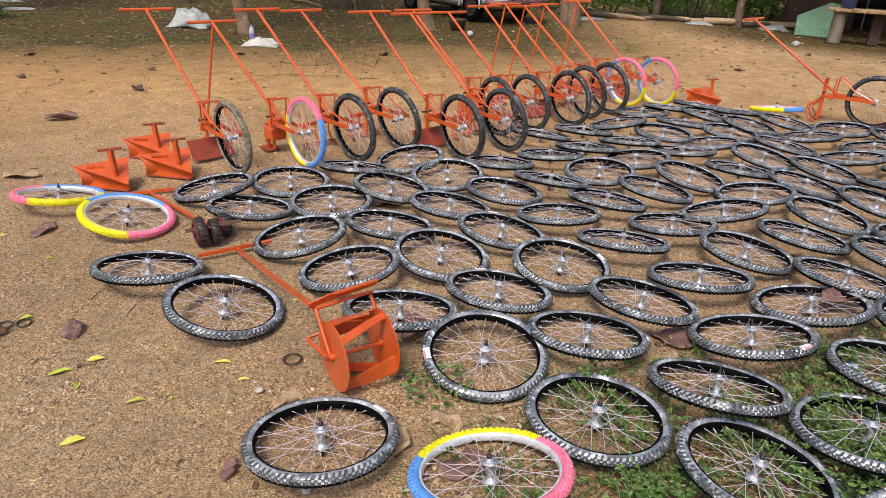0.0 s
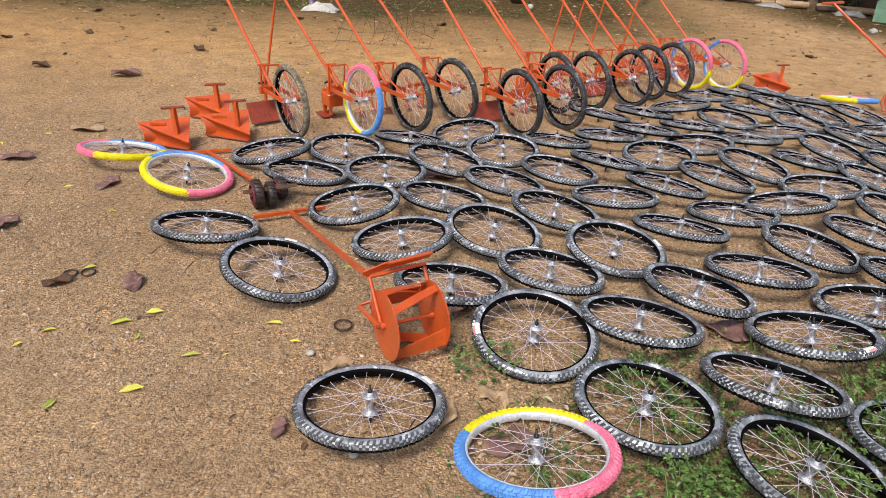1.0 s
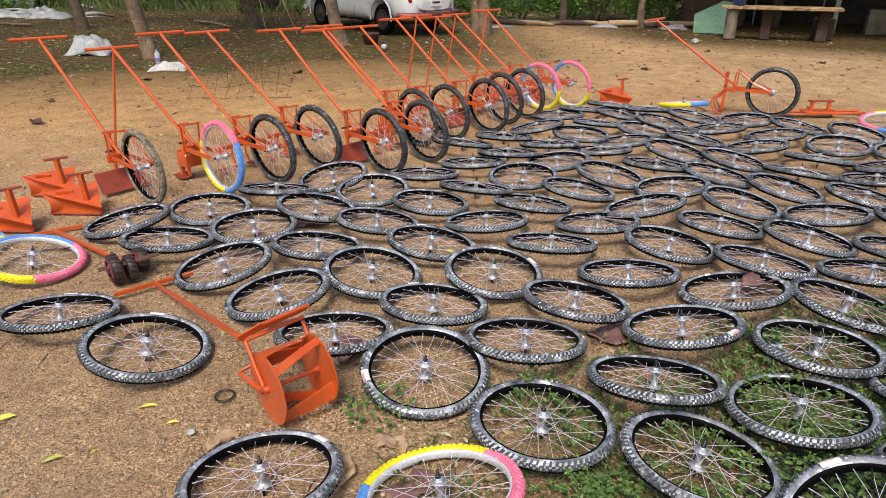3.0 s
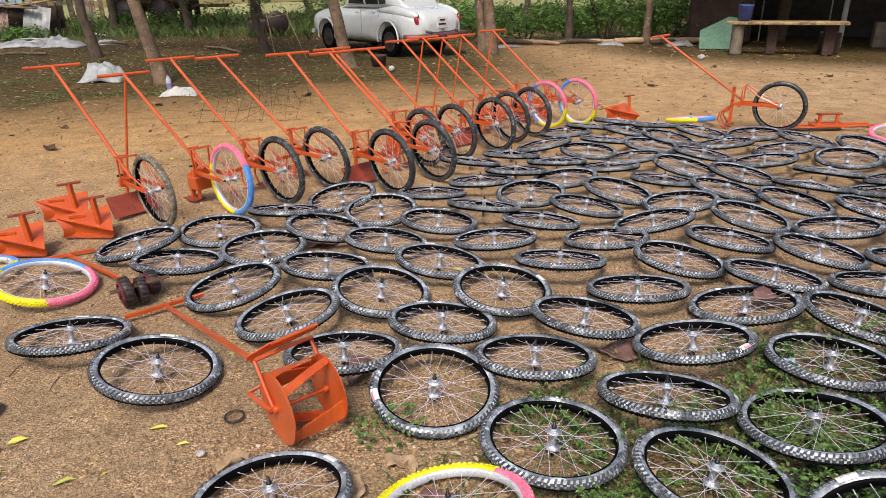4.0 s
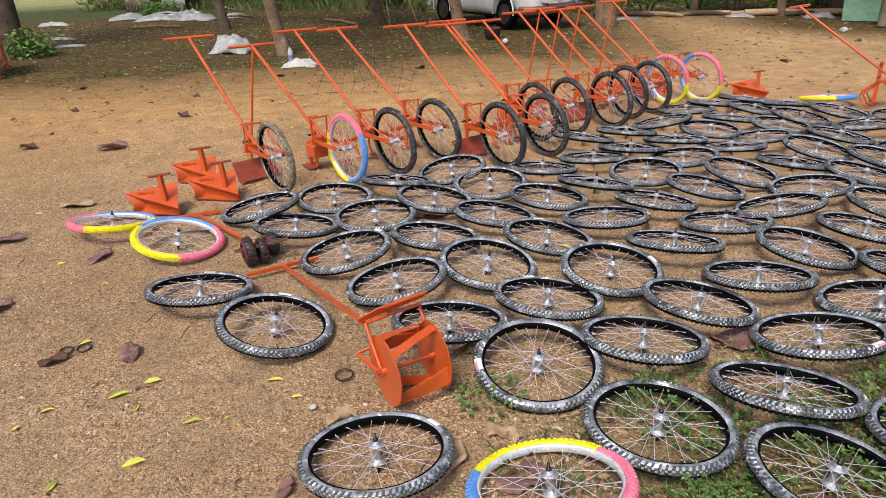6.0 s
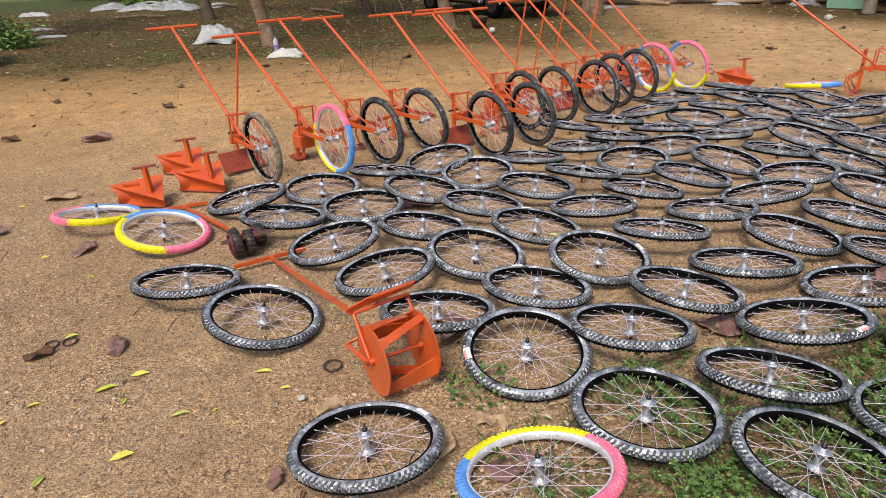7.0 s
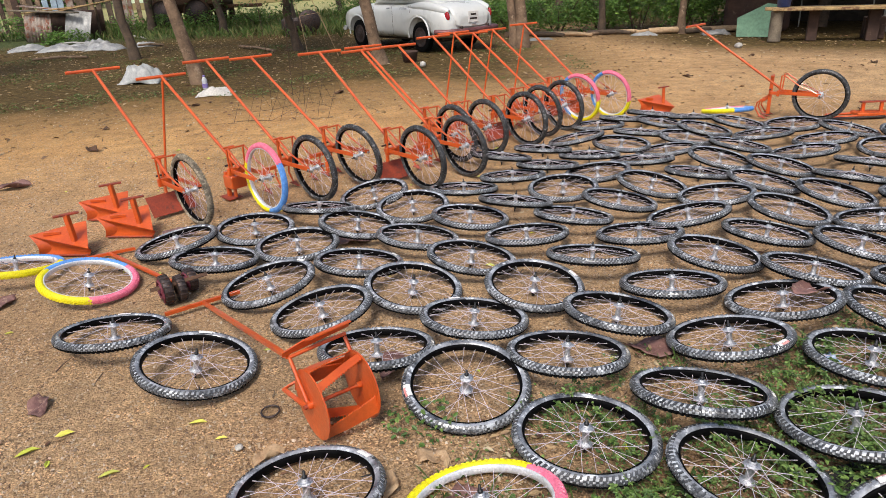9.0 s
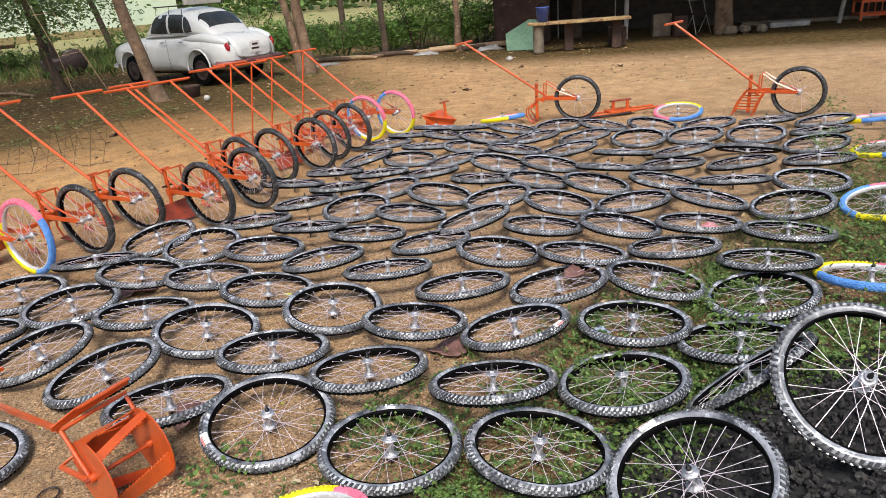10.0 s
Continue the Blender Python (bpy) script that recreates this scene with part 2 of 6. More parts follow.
SIDEWALL = surface("sky_sheen_sidewall", (0.04, 0.043, 0.05), (0.42, 0.443, 0.488), 11, 0.24, 0, 0.15, 9, (0.68, 0.715, 0.765), 0.6, 0.7)
WORN = surface("mud_dusted_rubber", (0.06, 0.05, 0.038), (0.3, 0.25, 0.18), 24, 0.8, 0, 0.3, 4, (0.48, 0.42, 0.32), 0.58)
RIM_BLACK = surface("black_painted_rim", (0.0015, 0.0015, 0.0018), (0.005, 0.005, 0.0056), 18, 0.5, 0.0, 0.05, spec=0.04)
RIM_SILVER = surface("silver_rim", (0.62, 0.63, 0.65), (0.82, 0.83, 0.85), 18, 0.3, 0.3, 0.05)
CHROME = surface("bright_steel", (0.4, 0.41, 0.435), (0.7, 0.71, 0.74), 110, 0.4, 0.75, 0.3, 4, (0.14, 0.14, 0.155), 0.6)
SPOKE = surface("zinc_spoke", (0.58, 0.5, 0.57), (0.84, 0.77, 0.83), 40, 0.35, 0.2, 0.0)
AXLE = surface("blackened_axle", (0.015, 0.015, 0.016), (0.05, 0.05, 0.052), 60, 0.4, 0.6, 0.1)
YELLOW = surface("yellow_rubber", (0.72, 0.62, 0.004), (0.88, 0.8, 0.01), 30, 0.5, 0, 0.3, 5, (0.62, 0.5, 0.02), 0.66)
BLUE = surface("blue_rubber", (0.07, 0.22, 0.58), (0.14, 0.36, 0.78), 30, 0.5, 0, 0.3, 5, (0.3, 0.42, 0.62), 0.66)
PINK = surface("pink_rubber", (0.72, 0.12, 0.22), (0.88, 0.25, 0.36), 30, 0.5, 0, 0.3, 5, (0.8, 0.42, 0.46), 0.64)
STICKER = surface("paper_sticker", (0.72, 0.7, 0.68), (0.85, 0.83, 0.8), 50, 0.6, 0, 0.0)
STICK_RED = surface("faded_red_print", (0.58, 0.2, 0.19), (0.7, 0.36, 0.34), 50, 0.6, 0, 0.0)
ORANGE = surface("orange_enamel", (0.5, 0.07, 0.012), (0.66, 0.112, 0.018), 6, 0.32, 0, 0.1, 9, (0.38, 0.045, 0.014), 0.7, 0.45, grain=0.4)
ORANGE_DARK = surface("thin_red_oxide_paint", (0.2, 0.035, 0.018), (0.36, 0.055, 0.02), 14, 0.55, 0, 0.2, 6, (0.1, 0.035, 0.025), 0.6)
STEEL_DARK = surface("dark_bare_steel", (0.03, 0.025, 0.025), (0.1, 0.075, 0.07), 30, 0.5, 0.6, 0.2, 5, (0.14, 0.06, 0.03), 0.6)
MAROON = surface("maroon_plastic", (0.1, 0.018, 0.03), (0.2, 0.04, 0.06), 30, 0.45, 0, 0.1)
RUST = surface("rusty_iron", (0.05, 0.028, 0.018), (0.15, 0.075, 0.04), 40, 0.85, 0.2, 0.4)
GRAVEL = island_mat("crushed_stone", [(0.012, 0.011, 0.011), (0.042, 0.039, 0.038), (0.024, 0.0225, 0.022), (0.085, 0.08, 0.076)], 0.85)
STONE_ONE = surface("broken_stone", (0.024, 0.023, 0.024), (0.07, 0.066, 0.064), 40, 0.85, 0, 0.3)
HEAP = surface("stone_dust", (0.014, 0.0135, 0.014), (0.042, 0.04, 0.039), 40, 0.95, 0, 0.6)
PEBBLE = island_mat("pebbles", [(0.52, 0.4, 0.27), (0.27, 0.175, 0.105), (0.66, 0.55, 0.42), (0.16, 0.1, 0.065), (0.44, 0.31, 0.195), (0.58, 0.43, 0.31), (0.33, 0.225, 0.14)], 0.85)
WEED = island_mat("weed_leaves", [(0.034, 0.074, 0.016), (0.1, 0.178, 0.036), (0.06, 0.122, 0.025), (0.185, 0.28, 0.068), (0.043, 0.088, 0.023), (0.13, 0.21, 0.05)], 0.45)
GRASS = island_mat("grass_blades", [(0.05, 0.1, 0.02), (0.09, 0.15, 0.03), (0.2, 0.19, 0.07), (0.06, 0.12, 0.025)], 0.6)
SHRUB = island_mat("shrub_leaves", [(0.05, 0.12, 0.018), (0.14, 0.26, 0.04), (0.08, 0.175, 0.03), (0.22, 0.35, 0.07)], 0.5)
CROWN = island_mat("tree_leaves", [(0.035, 0.075, 0.016), (0.09, 0.16, 0.03), (0.05, 0.1, 0.02), (0.12, 0.2, 0.045)], 0.55)
YLEAF = island_mat("fallen_yellow_leaves", [(0.6, 0.55, 0.05), (0.45, 0.5, 0.06), (0.7, 0.62, 0.1), (0.38, 0.42, 0.08)], 0.55)
DLEAF = island_mat("dry_leaf_litter", [(0.22, 0.12, 0.06), (0.12, 0.06, 0.04), (0.42, 0.3, 0.17), (0.3, 0.2, 0.1), (0.5, 0.42, 0.28)], 0.75)
PURPLE = surface("dried_purple_leaf", (0.1, 0.046, 0.042), (0.25, 0.13, 0.11), 18, 0.6, 0, 0.4, 5, (0.34, 0.22, 0.16), 0.6)
TANLEAF = surface("dried_tan_leaf", (0.3, 0.19, 0.1), (0.5, 0.35, 0.21), 22, 0.7, 0, 0.3, 5)
TWIG = island_mat("twigs", [(0.1, 0.06, 0.04), (0.24, 0.17, 0.11), (0.06, 0.04, 0.03)], 0.9)
BARK = surface("tree_bark", (0.085, 0.055, 0.035), (0.27, 0.18, 0.115), 5, 0.95, 0, 0.8, 6, (0.34, 0.25, 0.17), 0.62)
BARK_DARK = surface("dark_tree_bark", (0.045, 0.032, 0.024), (0.13, 0.09, 0.06), 6, 0.95, 0, 0.8, 6)
CAR_WHITE = surface("white_car_paint", (0.6, 0.62, 0.61), (0.74, 0.75, 0.73), 1.6, 0.28, 0, 0.0, 6, None, 0.7, 0.4, grain=0.06)
GLASS = glass_mat()
RED_LAMP = surface("red_lamp", (0.3, 0.01, 0.015), (0.45, 0.02, 0.03), 20, 0.2, 0, 0.0)
MAROON_BAR = surface("dull_bumper", (0.13, 0.045, 0.05), (0.24, 0.1, 0.1), 8, 0.4, 0.3, 0.1)
TARP = surface("grey_plastic_sheet", (0.24, 0.25, 0.25), (0.46, 0.47, 0.46), 6, 0.45, 0, 0.3)
CLOTH = surface("white_cloth", (0.4, 0.38, 0.35), (0.6, 0.58, 0.54), 8, 0.85, 0, 0.4)
BOTTLE = surface("purple_label", (0.14, 0.09, 0.3), (0.25, 0.2, 0.45), 20, 0.3, 0, 0.0)
SCRAP_BLUE = surface("blue_wrapper", (0.1, 0.22, 0.5), (0.5, 0.6, 0.75), 30, 0.35, 0, 0.2)
SCRAP_PINK = surface("pink_wrapper", (0.55, 0.12, 0.15), (0.7, 0.35, 0.36), 30, 0.4, 0, 0.2)
CORRUGATED = surface("rusty_corrugated_iron", (0.16, 0.1, 0.075), (0.4, 0.36, 0.32), 3, 0.7, 0.2, 0.2, 6, (0.2, 0.07, 0.04), 0.55)
PALE_BLUE = surface("pale_blue_sheet", (0.2, 0.28, 0.36), (0.34, 0.42, 0.5), 2, 0.6, 0, 0.1)
PALE_STONE = surface("pale_stone", (0.3, 0.29, 0.27), (0.5, 0.48, 0.44), 30, 0.9, 0, 0.3)
PLASTIC = surface("clear_grey_plastic", (0.4, 0.42, 0.45), (0.55, 0.57, 0.6), 20, 0.2, 0, 0.0)
WOOD = surface("weathered_plank", (0.22, 0.13, 0.06), (0.5, 0.36, 0.16), 4, 0.8, 0, 0.4, 6, (0.15, 0.075, 0.04), 0.56)
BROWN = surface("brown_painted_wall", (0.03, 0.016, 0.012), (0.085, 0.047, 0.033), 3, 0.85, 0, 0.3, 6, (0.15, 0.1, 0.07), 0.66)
GREEN_SHEET = surface("green_painted_sheet", (0.08, 0.17, 0.11), (0.14, 0.26, 0.17), 3, 0.7, 0, 0.2)
BLUE_PAINT = surface("blue_bucket", (0.03, 0.06, 0.25), (0.08, 0.13, 0.4), 8, 0.4, 0, 0.1)
CONCRETE = surface("old_concrete", (0.1, 0.08, 0.058), (0.22, 0.18, 0.13), 6, 0.9, 0, 0.4)
BRICKWALL = slat_brick_mat()
ROOF = surface("dark_roof_sheet", (0.06, 0.055, 0.05), (0.13, 0.12, 0.11), 3, 0.8, 0.2, 0.2)
WALL_PALE = surface("pale_green_plaster", (0.45, 0.55, 0.42), (0.56, 0.64, 0.51), 0.4, 0.9, 0, 0.1, grain=0.15)
WALL_BASE = surface("ochre_plinth", (0.2, 0.16, 0.07), (0.3, 0.25, 0.12), 0.7, 0.9, 0, 0.1)
SHEET = surface("crumpled_grey_sheet", (0.2, 0.2, 0.195), (0.46, 0.46, 0.45), 3, 0.5, 0.1, 0.4)
PALE_POST = surface("whitewashed_post", (0.24, 0.23, 0.21), (0.42, 0.41, 0.37), 6, 0.85, 0, 0.2)
RUSTWIRE = surface("rusty_wire", (0.05, 0.03, 0.022), (0.12, 0.075, 0.05), 30, 0.8, 0.3, 0.2)


# ---- mesh tools ----
class Shape:
    """Collects vertices and faces, with a material number for each face."""

    def __init__(self):
        self.v, self.f, self.m, self.smooth = [], [], [], []

    def add(self, verts, faces, mat=0, smooth=False):
        o = len(self.v)
        self.v += [tuple(p) for p in verts]
        self.f += [tuple(i + o for i in q) for q in faces]
        self.m += [mat] * len(faces)
        self.smooth += [smooth] * len(faces)
        return self

    def mesh(self, name, mats):
        me = bpy.data.meshes.new(name)
        me.from_pydata(self.v, [], self.f)
        for k in mats:
            me.materials.append(k)
        me.polygons.foreach_set("material_index", self.m)
        me.polygons.foreach_set("use_smooth", self.smooth)
        me.update()
        return me

    def box(self, c, s, rot=None, bevel=0.0, mat=0):
        """A box with its upright edges and its top and bottom edges cut."""
        x, y, z = s[0] / 2, s[1] / 2, s[2] / 2
        b = min(bevel, 0.45 * min(s)) if bevel else 0.12 * min(s)
        rings = []
        for zz, k in ((-z, b), (-z + b, 0), (z - b, 0), (z, b)):
            rings += [[(sx * (x - (b if j else 0) - (0 if j else k)), sy * (y - (0 if j else b) - (k if j else 0)), zz) for sx, sy, j in
                       ((1, -1, 0), (1, 1, 0), (1, 1, 1), (-1, 1, 1), (-1, 1, 0), (-1, -1, 0), (-1, -1, 1), (1, -1, 1))]]
        vs = [Vector(p) for r in rings for p in r]
        if rot is not None:
            vs = [rot @ p for p in vs]
        vs = [p + Vector(c) for p in vs]
        fs = [tuple(range(7, -1, -1)), tuple(range(24, 32))]
        for i in range(3):
            fs += [(i * 8 + j, i * 8 + (j + 1) % 8, i * 8 + 8 + (j + 1) % 8, i * 8 + 8 + j) for j in range(8)]
        return self.add(vs, fs, mat)

    def tube(self, pts, r, sides=8, mat=0, cap=True, flat=1.0):
        """A pipe along points; r may change from point to point."""
        pts = [Vector(p) for p in pts]
        rs = r if isinstance(r, (list, tuple)) else [r] * len(pts)
        vs, fs, u = [], [], None
        for i, p in enumerate(pts):
            d = (pts[min(i + 1, len(pts) - 1)] - pts[max(i - 1, 0)]).normalized()
            if u is None:
                u = d.orthogonal().normalized()
                if abs(d.z) < 0.95:
                    u = d.cross(Vector((0, 0, 1))).normalized()
            u = (u - d * u.dot(d)).normalized()
            w = d.cross(u)
            vs += [p + (u * math.cos(a) + w * math.sin(a) * flat) * rs[i] for a in (math.tau * (k + 0.5) / sides for k in range(sides))]
        for i in range(len(pts) - 1):
            o = i * sides
            fs += [(o + k, o + (k + 1) % sides, o + sides + (k + 1) % sides, o + sides + k) for k in range(sides)]
        self.add(vs, fs, mat, sides > 5)
        if cap:
            e = (len(pts) - 1) * sides
            self.add(vs[:sides], [tuple(range(sides - 1, -1, -1))], mat)
            self.add(vs[e:], [tuple(range(sides))], mat)
        return self

    def lathe(self, prof, seg=24, m=None, mat=0, closed=False, mats=None):
        """A profile of (radius, height) turned about z."""
        n = len(prof)
        vs = [Vector((r * math.cos(a), r * math.sin(a), z)) for a in (math.tau * k / seg for k in range(seg)) for r, z in prof]
        if m is not None:
            vs = [m @ p for p in vs]
        for k in range(seg):
            fs = [(k * n + j, ((k + 1) % seg) * n + j, ((k + 1) % seg) * n + (j + 1) % n, k * n + (j + 1) % n) for j in range(n if closed else n - 1)]
            if k == 0:
                o = len(self.v)
                self.v += [tuple(p) for p in vs]
            self.f += [tuple(i + o for i in q) for q in fs]
            self.m += [mats(k) if mats else mat] * len(fs)
            self.smooth += [True] * len(fs)
        return self

    def plate(self, pts, thick, mat=0):
        """A flat sheet with an outline of points and a thickness."""
        pts = [Vector(p) for p in pts]
        nn = Vector((0, 0, 0))
        for i in range(1, len(pts) - 1):
            nn += (pts[i] - pts[0]).cross(pts[i + 1] - pts[0])
        nn = nn.normalized() * thick / 2
        k = len(pts)
        vs = [p + nn for p in pts] + [p - nn for p in pts]
        fs = [tuple(range(k)), tuple(range(2 * k - 1, k - 1, -1))]
        fs += [(i, i + k, (i + 1) % k + k, (i + 1) % k) for i in range(k)]
        return self.add(vs, fs, mat)


def part(name, shape, mats, parent=None, label=""):
    mats = mats if isinstance(mats, (list, tuple)) else [mats]
    ob = new(name, shape if isinstance(shape, bpy.types.Mesh) else shape.mesh(name, mats))
    ob.parent = parent
    return tagged(ob, label)


def thing(name, label, category, m=None, group="", kind=""):
    ob = new(name)
    ob.empty_display_size = 0.1
    if m is not None:
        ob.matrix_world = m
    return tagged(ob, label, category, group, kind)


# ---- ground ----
def spread(near_lo, near_hi, step, far):
    a = list(np.arange(near_lo, near_hi + step / 2, step))
    lo, hi, s = a[0], a[-1], step
    while hi < far:
        s *= 1.35
        hi += s
        lo -= s
        a = [lo] + a + [hi]
    return a


def rise(x, y):
    """Small unevenness of the yard."""
    k = max(0.0, 1 - max(0.0, math.hypot(x - 1, y - 4) - 9) / 10)
    return k * (0.010 * noise.noise((x * 0.9, y * 0.9, 0)) + 0.006 * noise.noise((x * 3.1, y * 3.1, 4)) + 0.003 * noise.noise((x * 9, y * 9, 7))) - 0.006


gx, gy = spread(-4.0, 7.0, 0.07, 700), spread(-1.0, 9.0, 0.07, 700)
gs = Shape()
gs.v = [(x, y, rise(x, y)) for y in gy for x in gx]
nx = len(gx)
gs.f = [(j * nx + i, j * nx + i + 1, (j + 1) * nx + i + 1, (j + 1) * nx + i) for j in range(len(gy) - 1) for i in range(nx - 1)]
gs.m = [0] * len(gs.f)
gs.smooth = [True] * len(gs.f)
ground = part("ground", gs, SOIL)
tagged(ground, "sandy brown earth yard with grit and litter", "ground", kind="structure")


# ---- wheels ----
R_MID, R_TUBE = 0.2385, 0.0205
TYRE_SEG, KNOBS, SPOKES = 64, 76, 28


def tyre_shape(mats=None):
    s = Shape()
    prof = [(R_MID + R_TUBE * math.cos(a) * (1.0 if math.cos(a) > 0 else 0.9), R_TUBE * 1.02 * math.sin(a)) for a in (math.tau * k / 16 for k in range(16))]
    s.lathe(prof, TYRE_SEG, closed=True, mats=(lambda k: mats(k / TYRE_SEG)) if mats else None)
    if not mats:
        # upper faces get the painted sheen, lower ones a darker slot as painted shade
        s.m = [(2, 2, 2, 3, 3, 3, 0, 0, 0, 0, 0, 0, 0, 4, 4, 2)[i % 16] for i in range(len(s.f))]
    rng = random.Random(3)
    for k in range(KNOBS):
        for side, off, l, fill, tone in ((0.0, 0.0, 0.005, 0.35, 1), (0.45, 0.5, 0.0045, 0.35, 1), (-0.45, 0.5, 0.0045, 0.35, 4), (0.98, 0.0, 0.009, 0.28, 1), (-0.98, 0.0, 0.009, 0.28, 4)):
            a = math.tau * (k + off + rng.gauss(0, 0.05)) / KNOBS
            w = math.tau * fill / KNOBS * rng.uniform(0.75, 1.15)
            l *= rng.uniform(0.75, 1.1)
            quad = []
            for rr, dz in ((0.0, 1.0), (0.0042, 0.72)):
                for da, db in ((-w, -l), (w, -l), (w, l), (-w, l)):
                    th = side + db * dz / R_TUBE
                    q = R_TUBE + rr
                    r2 = R_MID + q * math.cos(th)
                    aa = a + da * dz + (0.45 * w * (1 if db > 0 else -1) * (1 if side > 0 else -1) if abs(side) > 0.9 else 0)
                    quad.append((r2 * math.cos(aa), r2 * math.sin(aa), q * math.sin(th)))
            s.add(quad, [(4, 5, 6, 7), (0, 1, 5, 4), (1, 2, 6, 5), (2, 3, 7, 6), (3, 0, 4, 7)], mats((a / math.tau) % 1) if mats else tone)
    return s


def rim_shape():
    s = Shape()
    s.lathe([(0.2255, -0.014), (0.223, -0.0155), (0.2195, -0.0145), (0.2165, -0.009), (0.2155, 0.0), (0.2165, 0.009), (0.2195, 0.0145), (0.223, 0.0155), (0.2255, 0.014), (0.2245, 0.0)], 48, closed=True)
    return s


def hub_shape():
    s = Shape()
    s.lathe([(0.0, -0.046), (0.0125, -0.046), (0.0135, -0.042), (0.0135, -0.038), (0.0185, -0.037), (0.026, -0.0345), (0.0268, -0.031), (0.025, -0.029), (0.0165, -0.026), (0.0125, -0.018), (0.0125, 0.018), (0.0165, 0.026), (0.025, 0.029), (0.0268, 0.031), (0.026, 0.0345), (0.0185, 0.037), (0.0135, 0.038), (0.0135, 0.042), (0.0125, 0.046), (0.0, 0.046)], 20)
    return s


def axle_shape():
    s = Shape()
    s.lathe([(0.0, -0.074), (0.0045, -0.073), (0.0045, -0.056), (0.009, -0.055), (0.009, -0.047), (0.0045, -0.046), (0.0045, 0.046), (0.009, 0.047), (0.009, 0.055), (0.0045, 0.056), (0.0045, 0.073), (0.0, 0.074)], 8)
    return s


def spoke_ends(k):
    """Tangent lacing: alternate flanges, crossed pairs."""
    up = 1 if k % 2 else -1
    a = math.tau * k / SPOKES
    lead = (1 if (k // 2) % 2 else -1) * radians(62)
    return ((0.0255 * math.cos(a + lead), 0.0255 * math.sin(a + lead), 0.033 * up), (0.2165 * math.cos(a), 0.2165 * math.sin(a), 0.004 * up))


def thirds(order):
    return lambda f: order[int((f % 1) * 3) % 3]


# last slot is black rubber, painting shade on the tyre's lower half
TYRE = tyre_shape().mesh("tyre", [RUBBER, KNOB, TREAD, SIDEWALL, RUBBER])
TYRE_CLEAN = tyre_shape().mesh("tyre_clean", [RUBBER, KNOB_DARK, TREAD_DARK, TREAD_DARK, KNOB_DARK])
TYRE_MUD = tyre_shape().mesh("tyre_mud", [WORN, WORN, WORN, WORN, WORN])
TYRE_TRI = tyre_shape(thirds((0, 1, 2))).mesh("tyre_tri", [PINK, YELLOW, BLUE])
RIM_B = rim_shape().mesh("rim", [RIM_BLACK])
RIM_S = rim_shape().mesh("rim_silver", [RIM_SILVER])
HUB = hub_shape().mesh("hub", [CHROME])
AXLE_ME = axle_shape().mesh("axle", [AXLE])
sp_all = Shape()
spoke_single = []
for k in range(SPOKES):
    p, q = (Vector(e) for e in spoke_ends(k))
    one = Shape().tube([p, p.lerp(q, 0.92), p.lerp(q, 0.925), q], [0.001, 0.001, 0.0017, 0.0017], 4)
    sp_all.add(one.v, one.f)
    if k < 4:
        spoke_single.append(one.mesh("spoke", [SPOKE]))
SPOKES_ALL = sp_all.mesh("spokes", [SPOKE])
sticker = Shape()
STK = []
for i in range(5):
    a0 = -0.13 + i * 0.065
    for side in (0.75, 1.15, 1.6, 2.0):
        rr, zz = R_MID + (R_TUBE + 0.0042) * math.cos(side), (R_TUBE + 0.0042) * math.sin(side)
        STK.append((rr * math.cos(a0), rr * math.sin(a0), zz))
sticker.add(STK, [(i * 4 + j, i * 4 + 4 + j, i * 4 + 5 + j, i * 4 + 1 + j) for i in range(4) for j in range(3)], 0)
sticker.m[3] = sticker.m[6] = sticker.m[9] = 1
STICK_ME = sticker.mesh("sticker", [STICKER, STICK_RED])
VALVE_ME = Shape().tube([(0.2155, 0, 0), (0.182, 0, 0)], 0.003, 6).mesh("valve", [AXLE])


def fill_wheel(parent, kind="black", single=True, sticker_at=None):
    """Tyre, rim, hub, axle and spokes under a parent, about its z axis."""
    tyre = part("tyre", {"black": TYRE, "mud": TYRE_MUD, "tri": TYRE_TRI}[kind], None, parent)
    part("rim", RIM_S if kind == "tri" else RIM_B, None, parent)
    part("hub", HUB, None, parent, "bright zinc-plated hub")
    part("axle", AXLE_ME, None, parent)
    part("valve", VALVE_ME, None, parent)
    if single:
        for k in range(SPOKES):
            sp = part("spoke", spoke_single[k % 4], None, parent)
            sp.rotation_euler = (0, 0, math.tau * (k - k % 4) / SPOKES)
    else:
        tagged(part("spokes", SPOKES_ALL, None, parent), kind="stuff")
    if sticker_at is not None:
        st = part("sticker", STICK_ME, None, tyre, "white paper sticker with red print")
        st.rotation_euler = (0, 0, radians(sticker_at))
    return parent


def rest_height(tilt):
    return max(0.068 * math.cos(tilt), 0.257 * math.sin(tilt) + 0.0225 * math.cos(tilt))


wheel_rng = random.Random(5)
LABELS = {"black": "bicycle wheel with black knobbly tyre lying on earth", "tri": "bicycle wheel with pink, yellow and blue tyre lying flat"}


